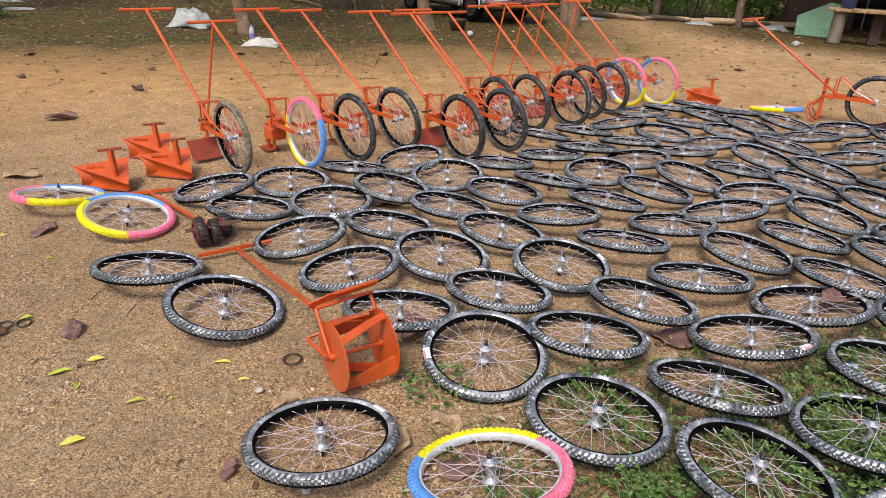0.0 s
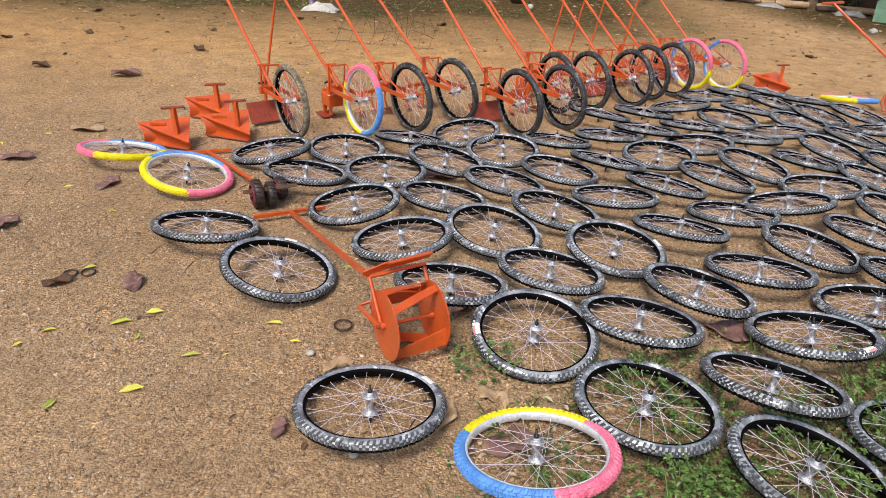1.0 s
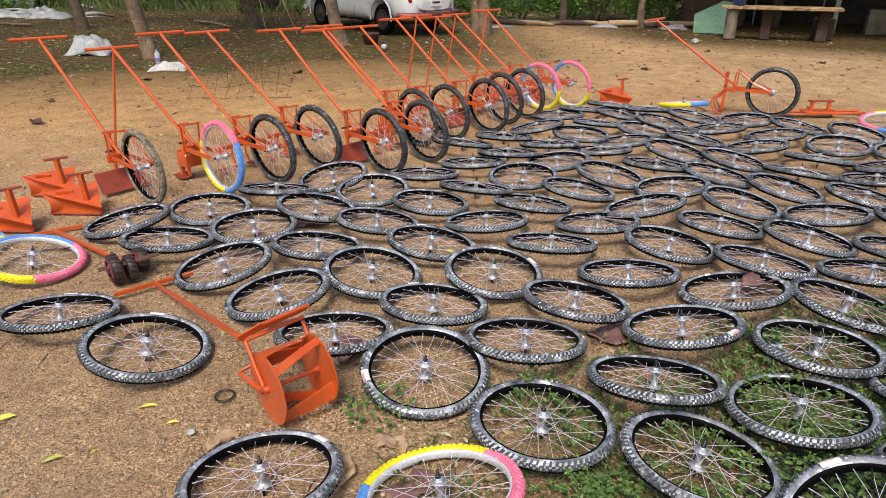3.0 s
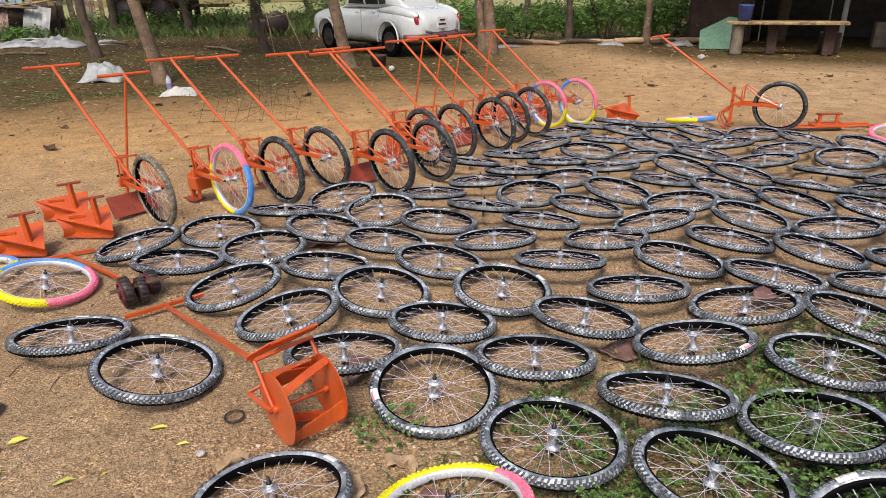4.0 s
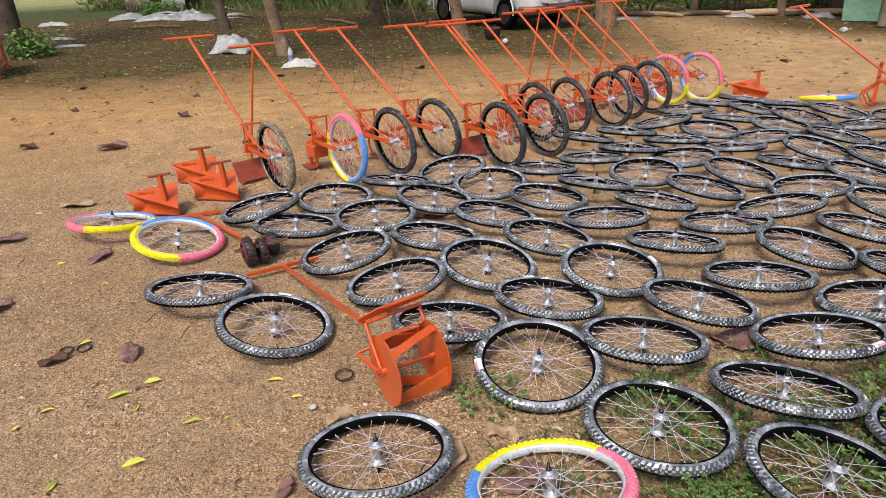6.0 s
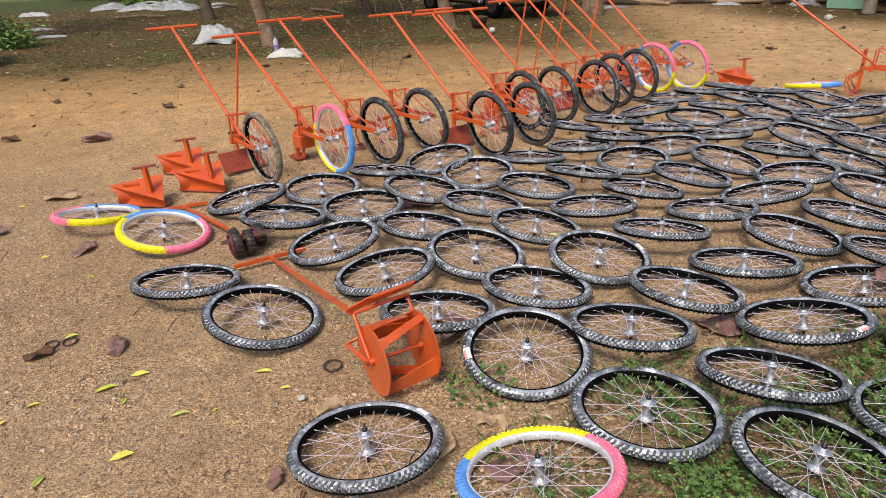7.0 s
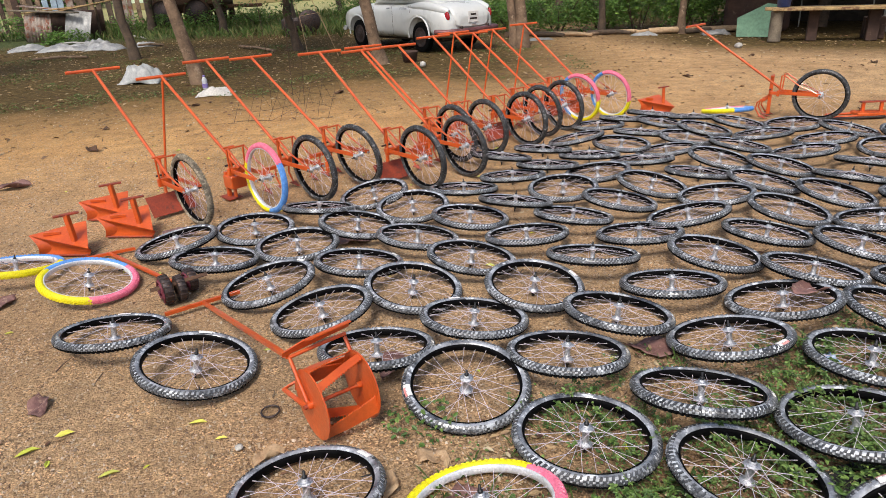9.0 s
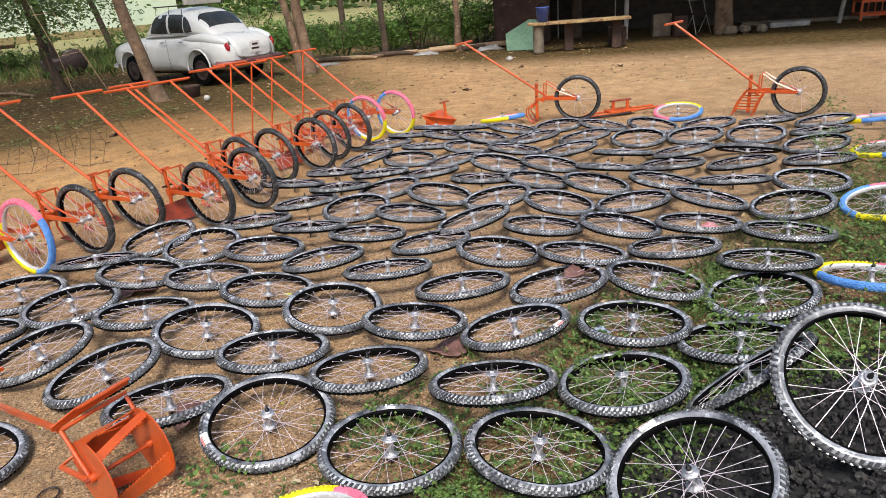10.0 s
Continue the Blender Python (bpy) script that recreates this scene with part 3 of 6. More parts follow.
def lay(x, y, tilt, toward, z=None, kind="black", spin=None, flip=False, sticker_at=None, label=""):
    """A wheel lying on its hub, with the side at that direction raised."""
    t, d = radians(tilt), radians(toward)
    ax = Vector((math.cos(d) * math.cos(t), math.sin(d) * math.cos(t), math.sin(t)))
    ay = Vector((-math.sin(d), math.cos(d), 0))
    n = ax.cross(ay)
    m = Matrix((ax, ay, n)).transposed().to_4x4()
    turn = wheel_rng.uniform(0, 360) if spin is None else spin - toward
    m = Matrix.Translation((x, y, rest_height(t) if z is None else z)) @ m @ pose(0, 0, 0, 0, 0, turn)
    if flip:
        m = m @ pose(0, 0, 0, 180, 0, 0)
    w = thing("bicycle_wheel", label or LABELS[kind], "wheel", m, "wheels laid out in the yard")
    near = math.hypot(x - 0.2, y + 0.4) < 4.3
    fill_wheel(w, kind, near, None if sticker_at is None else sticker_at - spin)
    return w


lay(-0.593, 4.179, 13.0, -106)
lay(-0.213, 4.457, 9.9, 26)
lay(0.075, 4.119, 6.0, 74)
lay(0.456, 3.824, 7.4, -156, spin=68, sticker_at=70)
lay(0.470, 4.450, 9.9, -101)
lay(-0.299, 3.818, 10.1, -169)
lay(0.093, 3.529, 9.9, -144)
lay(0.397, 3.152, 9.6, -164, spin=136, sticker_at=100)
lay(-0.989, 3.865, 3.2, 146)
lay(-0.660, 3.522, 0.9, 77)
lay(-1.131, 3.374, 10.0, -120)
lay(-0.744, 2.982, 9.9, 4, spin=204, sticker_at=45)
lay(-0.416, 2.616, 10.0, -15)
lay(-0.256, 3.185, 10.2, -131, spin=238, sticker_at=30)
lay(0.049, 2.809, 9.0, 150)
lay(-1.402, 2.523, 11.8, -102, spin=272, sticker_at=100)
lay(-0.914, 2.174, 12.4, -176, spin=289, sticker_at=95)
lay(-2.350, 3.460, 11.0, -105, kind="tri", spin=140)
lay(-1.786, 3.160, 13.1, 173, kind="tri", spin=55, flip=True)
lay(-0.126, 2.196, 12.2, -96)
lay(0.244, 1.882, 10.0, 101, spin=357, sticker_at=190)
lay(-0.331, 1.347, 9.6, -76, spin=14, sticker_at=40)
lay(0.230, 1.199, 14.1, -65, kind="tri", spin=-80)
lay(0.633, 1.507, 3.5, -135)
lay(0.334, 2.426, 10.3, -125, spin=65, sticker_at=110)
lay(0.684, 2.734, 6.6, 133, spin=82, sticker_at=20)
lay(0.696, 2.047, 12.1, -104)
lay(1.017, 2.371, 11.3, -139)
lay(1.410, 2.061, 14.2, -66, spin=133, sticker_at=-60)
lay(1.374, 2.621, 12.4, -89)
lay(1.076, 3.037, 13.3, -105)
lay(0.771, 3.443, 9.9, -77)
lay(1.451, 3.342, 10.1, -79)
lay(1.130, 3.708, 11.5, -127)
lay(0.799, 4.036, 14.2, -121)
lay(0.883, 4.696, 9.8, -84)
lay(1.203, 4.319, 4.2, 45)
lay(1.521, 3.971, 9.9, -161)
lay(1.560, 4.659, 7.3, -25)
lay(1.864, 4.272, 10.5, 158)
lay(1.833, 3.539, 15.6, -44)
lay(1.760, 2.975, 8.5, -175)
lay(2.205, 3.950, 8.7, -39)
lay(2.666, 4.176, 9.9, 176)
lay(2.527, 3.581, 9.9, 158)
lay(2.993, 3.824, 10.1, 161)
lay(2.955, 3.307, 9.9, -65)
lay(2.192, 3.224, 9.8, -149)
lay(2.613, 2.965, 9.9, -177)
lay(3.039, 2.737, 8.5, -130)
lay(3.757, 2.691, 9.7, -30, spin=147, sticker_at=60)
lay(3.367, 2.347, 10.0, -138)
lay(3.395, 3.053, 12.5, 176)
lay(2.650, 2.487, 11.3, -98)
lay(2.158, 2.680, 11.1, -145)
lay(1.821, 2.373, 12.2, -59)
lay(2.289, 2.180, 10.7, 179)
lay(2.941, 2.078, 12.4, -113)
lay(2.616, 1.794, 9.9, -41)
lay(1.922, 1.858, 6.3, -119)
lay(2.196, 1.482, 13.6, -97)
lay(1.880, 1.120, 46.0, -69, z=0.215, label="bicycle wheel leaning steeply under another by the gravel")
lay(1.597, 1.473, 9.7, -73)
lay(1.121, 1.679, 16.3, -107)
lay(1.106, 1.264, 8.3, -161)
lay(1.396, 0.833, 21.3, 2, z=0.161, spin=59, sticker_at=85, label="bicycle wheel with black tyre lying on crushed stone")
lay(1.939, 0.745, 38.6, 56, z=0.391, label="bicycle wheel with black tyre propped on another wheel")
lay(2.016, 6.265, 5.5, -74)
lay(1.659, 5.742, 13.1, -37)
lay(2.015, 5.491, 3.1, 156)
lay(1.288, 5.477, 10.0, -115)
lay(1.632, 5.176, 10.1, -98)
lay(0.883, 5.266, 12.3, -127)
lay(1.220, 4.954, 10.0, -108)
lay(2.323, 5.872, 9.9, -126)
lay(2.363, 6.502, 9.7, -121)
lay(2.662, 6.239, 9.9, -173)
lay(2.719, 6.672, 10.3, -134)
lay(3.067, 6.411, 9.5, -107)
lay(2.952, 5.869, 9.9, 169)
lay(2.657, 5.574, 6.2, 171)
lay(2.309, 5.171, 10.9, -45)
lay(2.014, 4.933, 9.9, -78)
lay(2.637, 4.833, 10.4, 153)
lay(2.991, 4.534, 10.0, 167)
lay(2.312, 4.482, 9.8, -130)
lay(2.981, 5.199, 9.9, -168)
lay(3.375, 6.038, 9.9, 173)
lay(3.362, 5.535, 9.9, -55)
lay(3.814, 5.836, 5.2, -13)
lay(4.184, 5.532, 10.0, 167)
lay(3.769, 5.235, 9.9, -47)
lay(3.373, 4.871, 11.2, -51)
lay(4.116, 4.842, 5.6, 33)
lay(4.563, 5.212, 9.3, 126)
lay(3.660, 4.441, 12.6, -134)
lay(4.097, 4.187, 12.5, -70)
lay(4.585, 4.609, 6.7, -16)
lay(5.006, 4.914, 7.7, -54)
lay(3.291, 4.119, 13.1, -137)
lay(3.776, 3.926, 9.9, -92)
lay(3.434, 3.586, 10.0, 178)
lay(4.486, 3.845, 18.9, -137)
lay(5.023, 4.303, 6.3, 14)
lay(5.523, 4.673, 9.9, -92)
lay(4.207, 3.622, 12.1, -80)
lay(3.824, 3.293, 12.6, -112)
lay(4.264, 3.002, 1.5, 44)
lay(5.123, 3.734, 9.7, -34)
lay(4.752, 3.372, 9.9, -92)
lay(5.881, 4.316, 9.9, -58)
lay(5.530, 4.048, 9.9, -92)
lay(6.250, 4.120, 11.0, -90, kind="tri", spin=-40)
lay(5.400, 3.300, 10.0, -60, kind="tri", spin=-30)
lay(4.230, 2.400, 13.0, -12, kind="tri", spin=60, flip=True)
lay(3.219, 1.687, 10.8, -128, kind="tri", spin=-90)
lay(5.190, 5.602, 9.8, 39, kind="tri", spin=210, flip=True)
lay(3.537, 6.638, 9.9, -83, kind="tri", spin=20)
lay(-1.461, 3.706, 9.6, -11)


# ---- hand wheel hoes standing in a row ----
def t_handle(parent, base, top, width=0.4, dark=False, across=(0, 1, 0), sides=8):
    base, top, ac = Vector(base), Vector(top), Vector(across)
    mat = ORANGE_DARK if dark else ORANGE
    part("handle_pipe", Shape().tube([base, base.lerp(top, 0.5), top], 0.0125, sides), mat, parent)
    part("grip_bar", Shape().tube([top - ac * width / 2, top, top + ac * width / 2], 0.0135 if sides > 4 else 0.0125, sides), mat, parent)


def wheel_hoe(x, y, head, lean, z_top, reach, tool, kind="black", prop=False, spin=0, label="", flip=False):
    m = pose(x, y, 0, 0, 0, head)
    h = thing("wheel_hoe", label or "orange hand wheel hoe standing on its bicycle wheel", "hoe", m, "hand wheel hoes")
    hub_z = 0.262
    wh = part("wheel", RIM_S if kind == "tri" else RIM_B, None, h)
    wh.matrix_local = pose(0, 0, 0, -lean, 0, 0) @ pose(0, 0, hub_z, 90, 0, 0) @ pose(0, 0, 0, 180 if flip else 0, 0, 0) @ pose(0, 0, 0, 0, 0, -spin if flip else spin)
    part("tyre", {"black": TYRE_CLEAN, "mud": TYRE_MUD, "tri": TYRE_TRI}[kind], None, wh)
    part("hub", HUB, None, wh)
    part("axle", AXLE_ME, None, wh)
    tagged(part("spokes", SPOKES_ALL, None, wh), kind="stuff")
    # fork of flat bars
    for sy in (-1, 1):
        f = Shape()
        f.box((-0.19, sy * 0.062, hub_z + 0.005), (0.40, 0.006, 0.034), Matrix.Rotation(radians(sy * 2.0), 3, "Z"), 0.002)
        part("fork_arm", f, ORANGE, h)
        g = Shape()
        g.tube([(-0.03, sy * 0.066, hub_z + 0.02), (-0.2, sy * 0.07, hub_z + 0.09), (-0.345, sy * 0.07, hub_z + 0.185), (-0.37, sy * 0.07, hub_z + 0.18), (-0.375, sy * 0.066, hub_z)], 0.007, 5)
        part("brace", g, ORANGE, h)
        part("axle_nut", Shape().tube([(0, sy * 0.064, hub_z), (0, sy * 0.078, hub_z)], 0.011, 6), CHROME, h)
    part("brace_tie", Shape().tube([(-0.345, -0.072, hub_z + 0.186), (-0.345, 0.072, hub_z + 0.186)], 0.007, 5), ORANGE, h)
    part("cross_plate", Shape().box((-0.385, 0, hub_z), (0.03, 0.16, 0.06), None, 0.004), ORANGE, h)
    t_handle(h, (-0.35, 0, hub_z + 0.02), (-reach, 0, z_top), across=(0.17, 0.985, 0))
    # tool clamp with its screw
    part("tool_shank", Shape().box((-0.47, 0.0, 0.23), (0.035, 0.014, 0.4), None, 0.002), ORANGE, h)
    part("clamp_bolt", Shape().tube([(-0.47, -0.05, hub_z + 0.03), (-0.47, 0.05, hub_z + 0.03)], 0.008, 6), STEEL_DARK, h)
    part("shank_tie", Shape().box((-0.43, 0, hub_z - 0.01), (0.1, 0.05, 0.03), None, 0.003), ORANGE, h)
    part("adjusting_bar", Shape().box((-0.47, 0, 0.43), (0.024, 0.1, 0.012), None, 0.003), ORANGE, h)
    if tool == "plate":
        s = Shape()
        s.plate([(-0.36, -0.17, 0.02), (-0.36, 0.17, 0.02), (-0.455, 0.17, 0.155), (-0.455, -0.17, 0.155)], 0.006)
        part("scraper_blade", s, ORANGE_DARK, h, "dark red scraper blade")
        part("blade_bracket", Shape().box((-0.475, 0, 0.12), (0.05, 0.09, 0.05), None, 0.004), ORANGE, h)
    elif tool == "tines":
        part("tool_bar", Shape().box((-0.5, 0, 0.2), (0.03, 0.3, 0.03), None, 0.003), ORANGE, h)
        for yy in (-0.13, 0.0, 0.13):
            s = Shape().tube([(-0.5, yy, 0.2), (-0.56, yy, 0.17), (-0.57, yy, 0.1), (-0.53, yy, 0.04), (-0.47, yy, 0.005)], 0.008, 5)
            part("tine", s, ORANGE, h)
            part("sweep", Shape().plate([(-0.44, yy, 0.004), (-0.53, yy + 0.035, 0.03), (-0.5, yy, 0.04), (-0.53, yy - 0.035, 0.03)], 0.004), ORANGE_DARK, h)
    elif tool == "box":
        part("tool_box", Shape().box((-0.5, 0.03, 0.15), (0.13, 0.13, 0.1), None, 0.006), ORANGE, h)
        part("leg", Shape().box((-0.57, 0.0, 0.11), (0.03, 0.03, 0.22), None, 0.003), ORANGE, h)
        part("foot", Shape().plate([(-0.48, 0.06, 0.012), (-0.62, 0.06, 0.02), (-0.62, -0.06, 0.02), (-0.48, -0.06, 0.012)], 0.006), ORANGE_DARK, h)
    elif tool == "cage":
        for yy in (-0.07, 0.07):
            for dx in (0.0, 0.2):
                part("cage_rail", Shape().tube([(-0.5 + dx * 0.9, yy, 0.27), (-0.58 + dx, yy, 0.14), (-0.62 + dx, yy, 0.012)], 0.009, 5), ORANGE, h)
            for k, (xx, zz) in enumerate(((-0.41, 0.265), (-0.44, 0.2), (-0.475, 0.14), (-0.5, 0.08))):
                part("cage_bar", Shape().box((xx, yy, zz), (0.2, 0.012, 0.012), None, 0.002), ORANGE, h)
    elif tool == "plough":
        plough_parts(h, pose(-0.42, 0, 0, 0, 0, 180))
    if prop:
        part("prop_rod", Shape().tube([(-reach, 0.01, z_top), (-reach - 0.09, -0.11, 0.0)], 0.0105, 6), ORANGE, h)
    return h


def plough_parts(parent, m=Matrix()):
    """A closed plough body that leans on one wing: flat top, two hollow wings, and a shank with a cross bar."""
    tip, near, back = Vector((-0.018, -0.015, 0.15)), Vector((0.388, -0.05, 0.072)), Vector((0.237, 0.213, 0.165))
    keel_a, keel_b = Vector((0.0, 0.0, 0.004)), Vector((0.345, 0.0, 0.004))
    part("top_plate", Shape().plate([m @ p for p in (tip, near, back)], 0.006), ORANGE, parent)
    for side, (hi, lo_b, inward) in enumerate(((near, keel_b, 0.03), (back, Vector((0.29, 0.09, 0.004)), -0.02))):
        g = Shape()
        nu, nv = 7, 6
        for layer in (0.0, 0.005):
            for i in range(nu):
                for j in range(nv):
                    u, v = i / (nu - 1), j / (nv - 1)
                    top, low = tip.lerp(hi, u), keel_a.lerp(lo_b, u)
                    q = low.lerp(top, v) + Vector((0.05 * (1 - u), inward, 0)) * math.sin(math.pi * v) * 0.8
                    g.v.append(tuple(m @ (q + Vector((0, math.copysign(layer, inward), 0)))))
        for layer in (0, 1):
            o = layer * nu * nv
            for i in range(nu - 1):
                for j in range(nv - 1):
                    q = (o + i * nv + j, o + (i + 1) * nv + j, o + (i + 1) * nv + j + 1, o + i * nv + j + 1)
                    g.f.append(q if (layer == 0) == (side == 0) else q[::-1])
        g.m, g.smooth = [0] * len(g.f), [True] * len(g.f)
        part("wing", g, ORANGE, parent)
    part("share_edge", Shape().box(m @ Vector((0.18, -0.004, 0.008)), (0.33, 0.012, 0.012), m.to_3x3(), 0.003), ORANGE_DARK, parent)
    part("strut", Shape().box(m @ Vector((0.115, 0.02, 0.152)), (0.1, 0.012, 0.022), m.to_3x3() @ Euler((0, radians(6), radians(32))).to_matrix(), 0.003), ORANGE, parent)
    part("shank", Shape().box(m @ Vector((0.264, 0.005, 0.19)), (0.03, 0.034, 0.19), m.to_3x3() @ Matrix.Rotation(radians(-4), 3, "Y"), 0.003), ORANGE, parent)
    part("shank_top", Shape().box(m @ Vector((0.258, 0.005, 0.285)), (0.15, 0.032, 0.012), m.to_3x3() @ Matrix.Rotation(radians(40), 3, "Z"), 0.002), ORANGE_DARK, parent)


def plough(x, y, yaw, label):
    p = thing("plough_share", label, "plough", pose(x, y, 0, 0, 0, yaw), "loose plough attachments")
    plough_parts(p)
    return p


wheel_hoe(-1.457, 4.204, -47, -2.8, 1.00, 1.36, "plate", "mud", label="orange wheel hoe with muddy tyre and scraper blade")
wheel_hoe(-0.991, 4.381, -47, 1.9, 0.90, 1.38, "box", "tri", True, 35, "orange wheel hoe with pink, blue and yellow tyre")
wheel_hoe(-0.640, 4.584, -46, -3.7, 0.99, 1.38, "tines")
wheel_hoe(-0.308, 4.923, -45, -8.5, 0.96, 1.39, "tines")
wheel_hoe(0.193, 4.694, -50, -5.2, 0.99, 1.31, "plate", label="orange wheel hoe with dark red scraper blade")
wheel_hoe(0.552, 4.993, -51, -6.7, 0.95, 1.37, "tines")
wheel_hoe(0.524, 5.474, -53, -6.3, 0.93, 1.40, "box")
wheel_hoe(0.829, 5.656, -53, -7.2, 0.91, 1.32, "tines")
wheel_hoe(1.222, 5.883, -52, -4.7, 0.96, 1.33, "plate")
wheel_hoe(1.456, 6.228, -55, -8.0, 0.95, 1.40, "tines", prop=True)
wheel_hoe(1.712, 6.428, -54, -5.9, 0.92, 1.40, "box", prop=True)
wheel_hoe(1.990, 6.829, -51, -9.0, 0.92, 1.33, "plate", "tri", True, 120, "orange wheel hoe with three-coloured tyre, propped upright", True)
wheel_hoe(2.338, 6.892, -52, -6.4, 0.96, 1.30, "plough", "tri", True, 110, "orange wheel hoe with three-coloured tyre and plough share", True)
wheel_hoe(4.270, 6.185, -40, -5.0, 0.92, 1.31, "tines", label="orange wheel hoe standing apart beyond the wheels")
wheel_hoe(6.057, 4.814, -55, -3.1, 0.98, 1.31, "cage", label="orange wheel hoe with a tined cage behind")

plough(-2.386, 3.785, -8.6, "orange V-shaped plough share on sandy earth")
plough(-2.36, 4.453, -13, "orange V-shaped plough share on sandy earth")
plough(-2.068, 4.058, -9, "orange V-shaped plough share on sandy earth")
plough(2.70, 7.05, -14, "orange V-shaped plough share beyond the wheels")


# ---- reel weeder lying near the wheels ----
def toothed_blade(half, at, twist, turn, wide, bend, teeth=17):
    """A sheet between the two discs, turned a little along the axle, with one toothed edge."""
    s = Shape()
    n = teeth * 2
    rows = []
    for k in range(n + 1):
        f = k / n
        a = at + twist * f
        c, z = math.cos(a), math.sin(a)
        lean = a + turn * radians(bend)
        d = Vector((0, math.cos(lean), math.sin(lean)))
        x = -half + 2 * half * f
        root = Vector((x, 0.138 * c, 0.138 * z))
        edge = root + d * (wide if k % 2 else wide - 0.008)
        rows.append((root, edge))
    for off in (0.0, 0.004):
        for root, edge in rows:
            lift = Vector((0, math.cos(at), math.sin(at))) * off
            s.v += [tuple(root - lift), tuple(edge - lift)]
    o = 2 * (n + 1)
    for k in range(n):
        i = 2 * k
        s.f += [(i, i + 2, i + 3, i + 1), (o + i + 1, o + i + 3, o + i + 2, o + i), (i + 1, i + 3, o + i + 3, o + i + 1), (i + 2, i, o + i, o + i + 2)]
    s.m, s.smooth = [0] * len(s.f), [False] * len(s.f)
    return s


def reel_weeder():
    m = pose(-0.257, 1.770, 0.142, 0, 0, 32.6)
    w = thing("reel_weeder", "orange reel weeder with serrated blades and T-handle lying down", "weeder", m)
    half = 0.105
    for sx in (-1, 1):
        s = Shape()
        ring = [(sx * half, 0.139 * math.cos(math.tau * k / 48), 0.139 * math.sin(math.tau * k / 48)) for k in range(48)]
        s.plate(ring if sx > 0 else ring[::-1], 0.005)
        part("end_disc", s, ORANGE, w)
        part("bearing", Shape().tube([(sx * (half + 0.002), 0, 0), (sx * (half + 0.02), 0, 0)], 0.016, 8), ORANGE, w)
        part("bolt", Shape().tube([(sx * (half + 0.02), 0, 0), (sx * (half + 0.034), 0, 0)], 0.009, 6), ORANGE_DARK, w)
        part("collar", Shape().tube([(sx * (half - 0.022), 0, 0), (sx * (half - 0.003), 0, 0)], 0.014, 8), ORANGE, w)
        arm_x = sx * (half + 0.013)
        part("yoke_arm", Shape().tube([(arm_x, 0.0, 0.0), (arm_x, 0.07, 0.075), (arm_x, 0.13, 0.148)], 0.0085, 6, flat=0.6), ORANGE, w)
    for at, turn, wide, bend in ((-124, -1, 0.072, 124), (-40, -1, 0.05, 104), (24, 1, 0.05, 104), (66, 1, 0.06, 104), (118, 1, 0.036, 110)):
        part("toothed_blade", toothed_blade(half - 0.003, radians(at), -0.5, turn, wide, bend), ORANGE, w)
    part("reel_axle", Shape().tube([(-half, 0, 0), (half, 0, 0)], 0.008, 8), ORANGE, w)
    part("yoke_bar", Shape().tube([(-half - 0.013, 0.13, 0.148), (0, 0.128, 0.158), (half + 0.013, 0.118, 0.168)], 0.0085, 6), ORANGE, w)
    # upright guard strip over the yoke, bent at its upper edge
    part("guard_strip", Shape().plate([(-half - 0.035, 0.15, 0.147), (half + 0.02, 0.1, 0.207), (half + 0.02, 0.09, 0.236), (-half + 0.045, 0.108, 0.212), (-half - 0.035, 0.143, 0.168)], 0.005), ORANGE, w)
    part("guard_flange", Shape().plate([(-half + 0.045, 0.108, 0.212), (half + 0.02, 0.09, 0.236), (half + 0.02, 0.07, 0.239), (-half + 0.045, 0.088, 0.215)], 0.005), ORANGE, w)
    part("rear_blade", Shape().plate([(-half, 0.13, 0.06), (half, 0.13, 0.06), (half, 0.16, -0.02), (-half, 0.16, -0.02)], 0.005), ORANGE, w)
    part("side_lever", Shape().tube([(-half - 0.022, 0.0, -0.004), (-half - 0.025, 0.215, -0.036), (-half + 0.02, 0.2, -0.012), (-half + 0.06, 0.15, 0.0)], 0.012, 4, flat=0.5), ORANGE, w)
    t_handle(w, (-half - 0.012, 0.15, 0.142), (-0.098, 1.366, -0.112), 0.4, across=(1.0, 0.0, 0.0), sides=4)
    return w


reel_weeder()


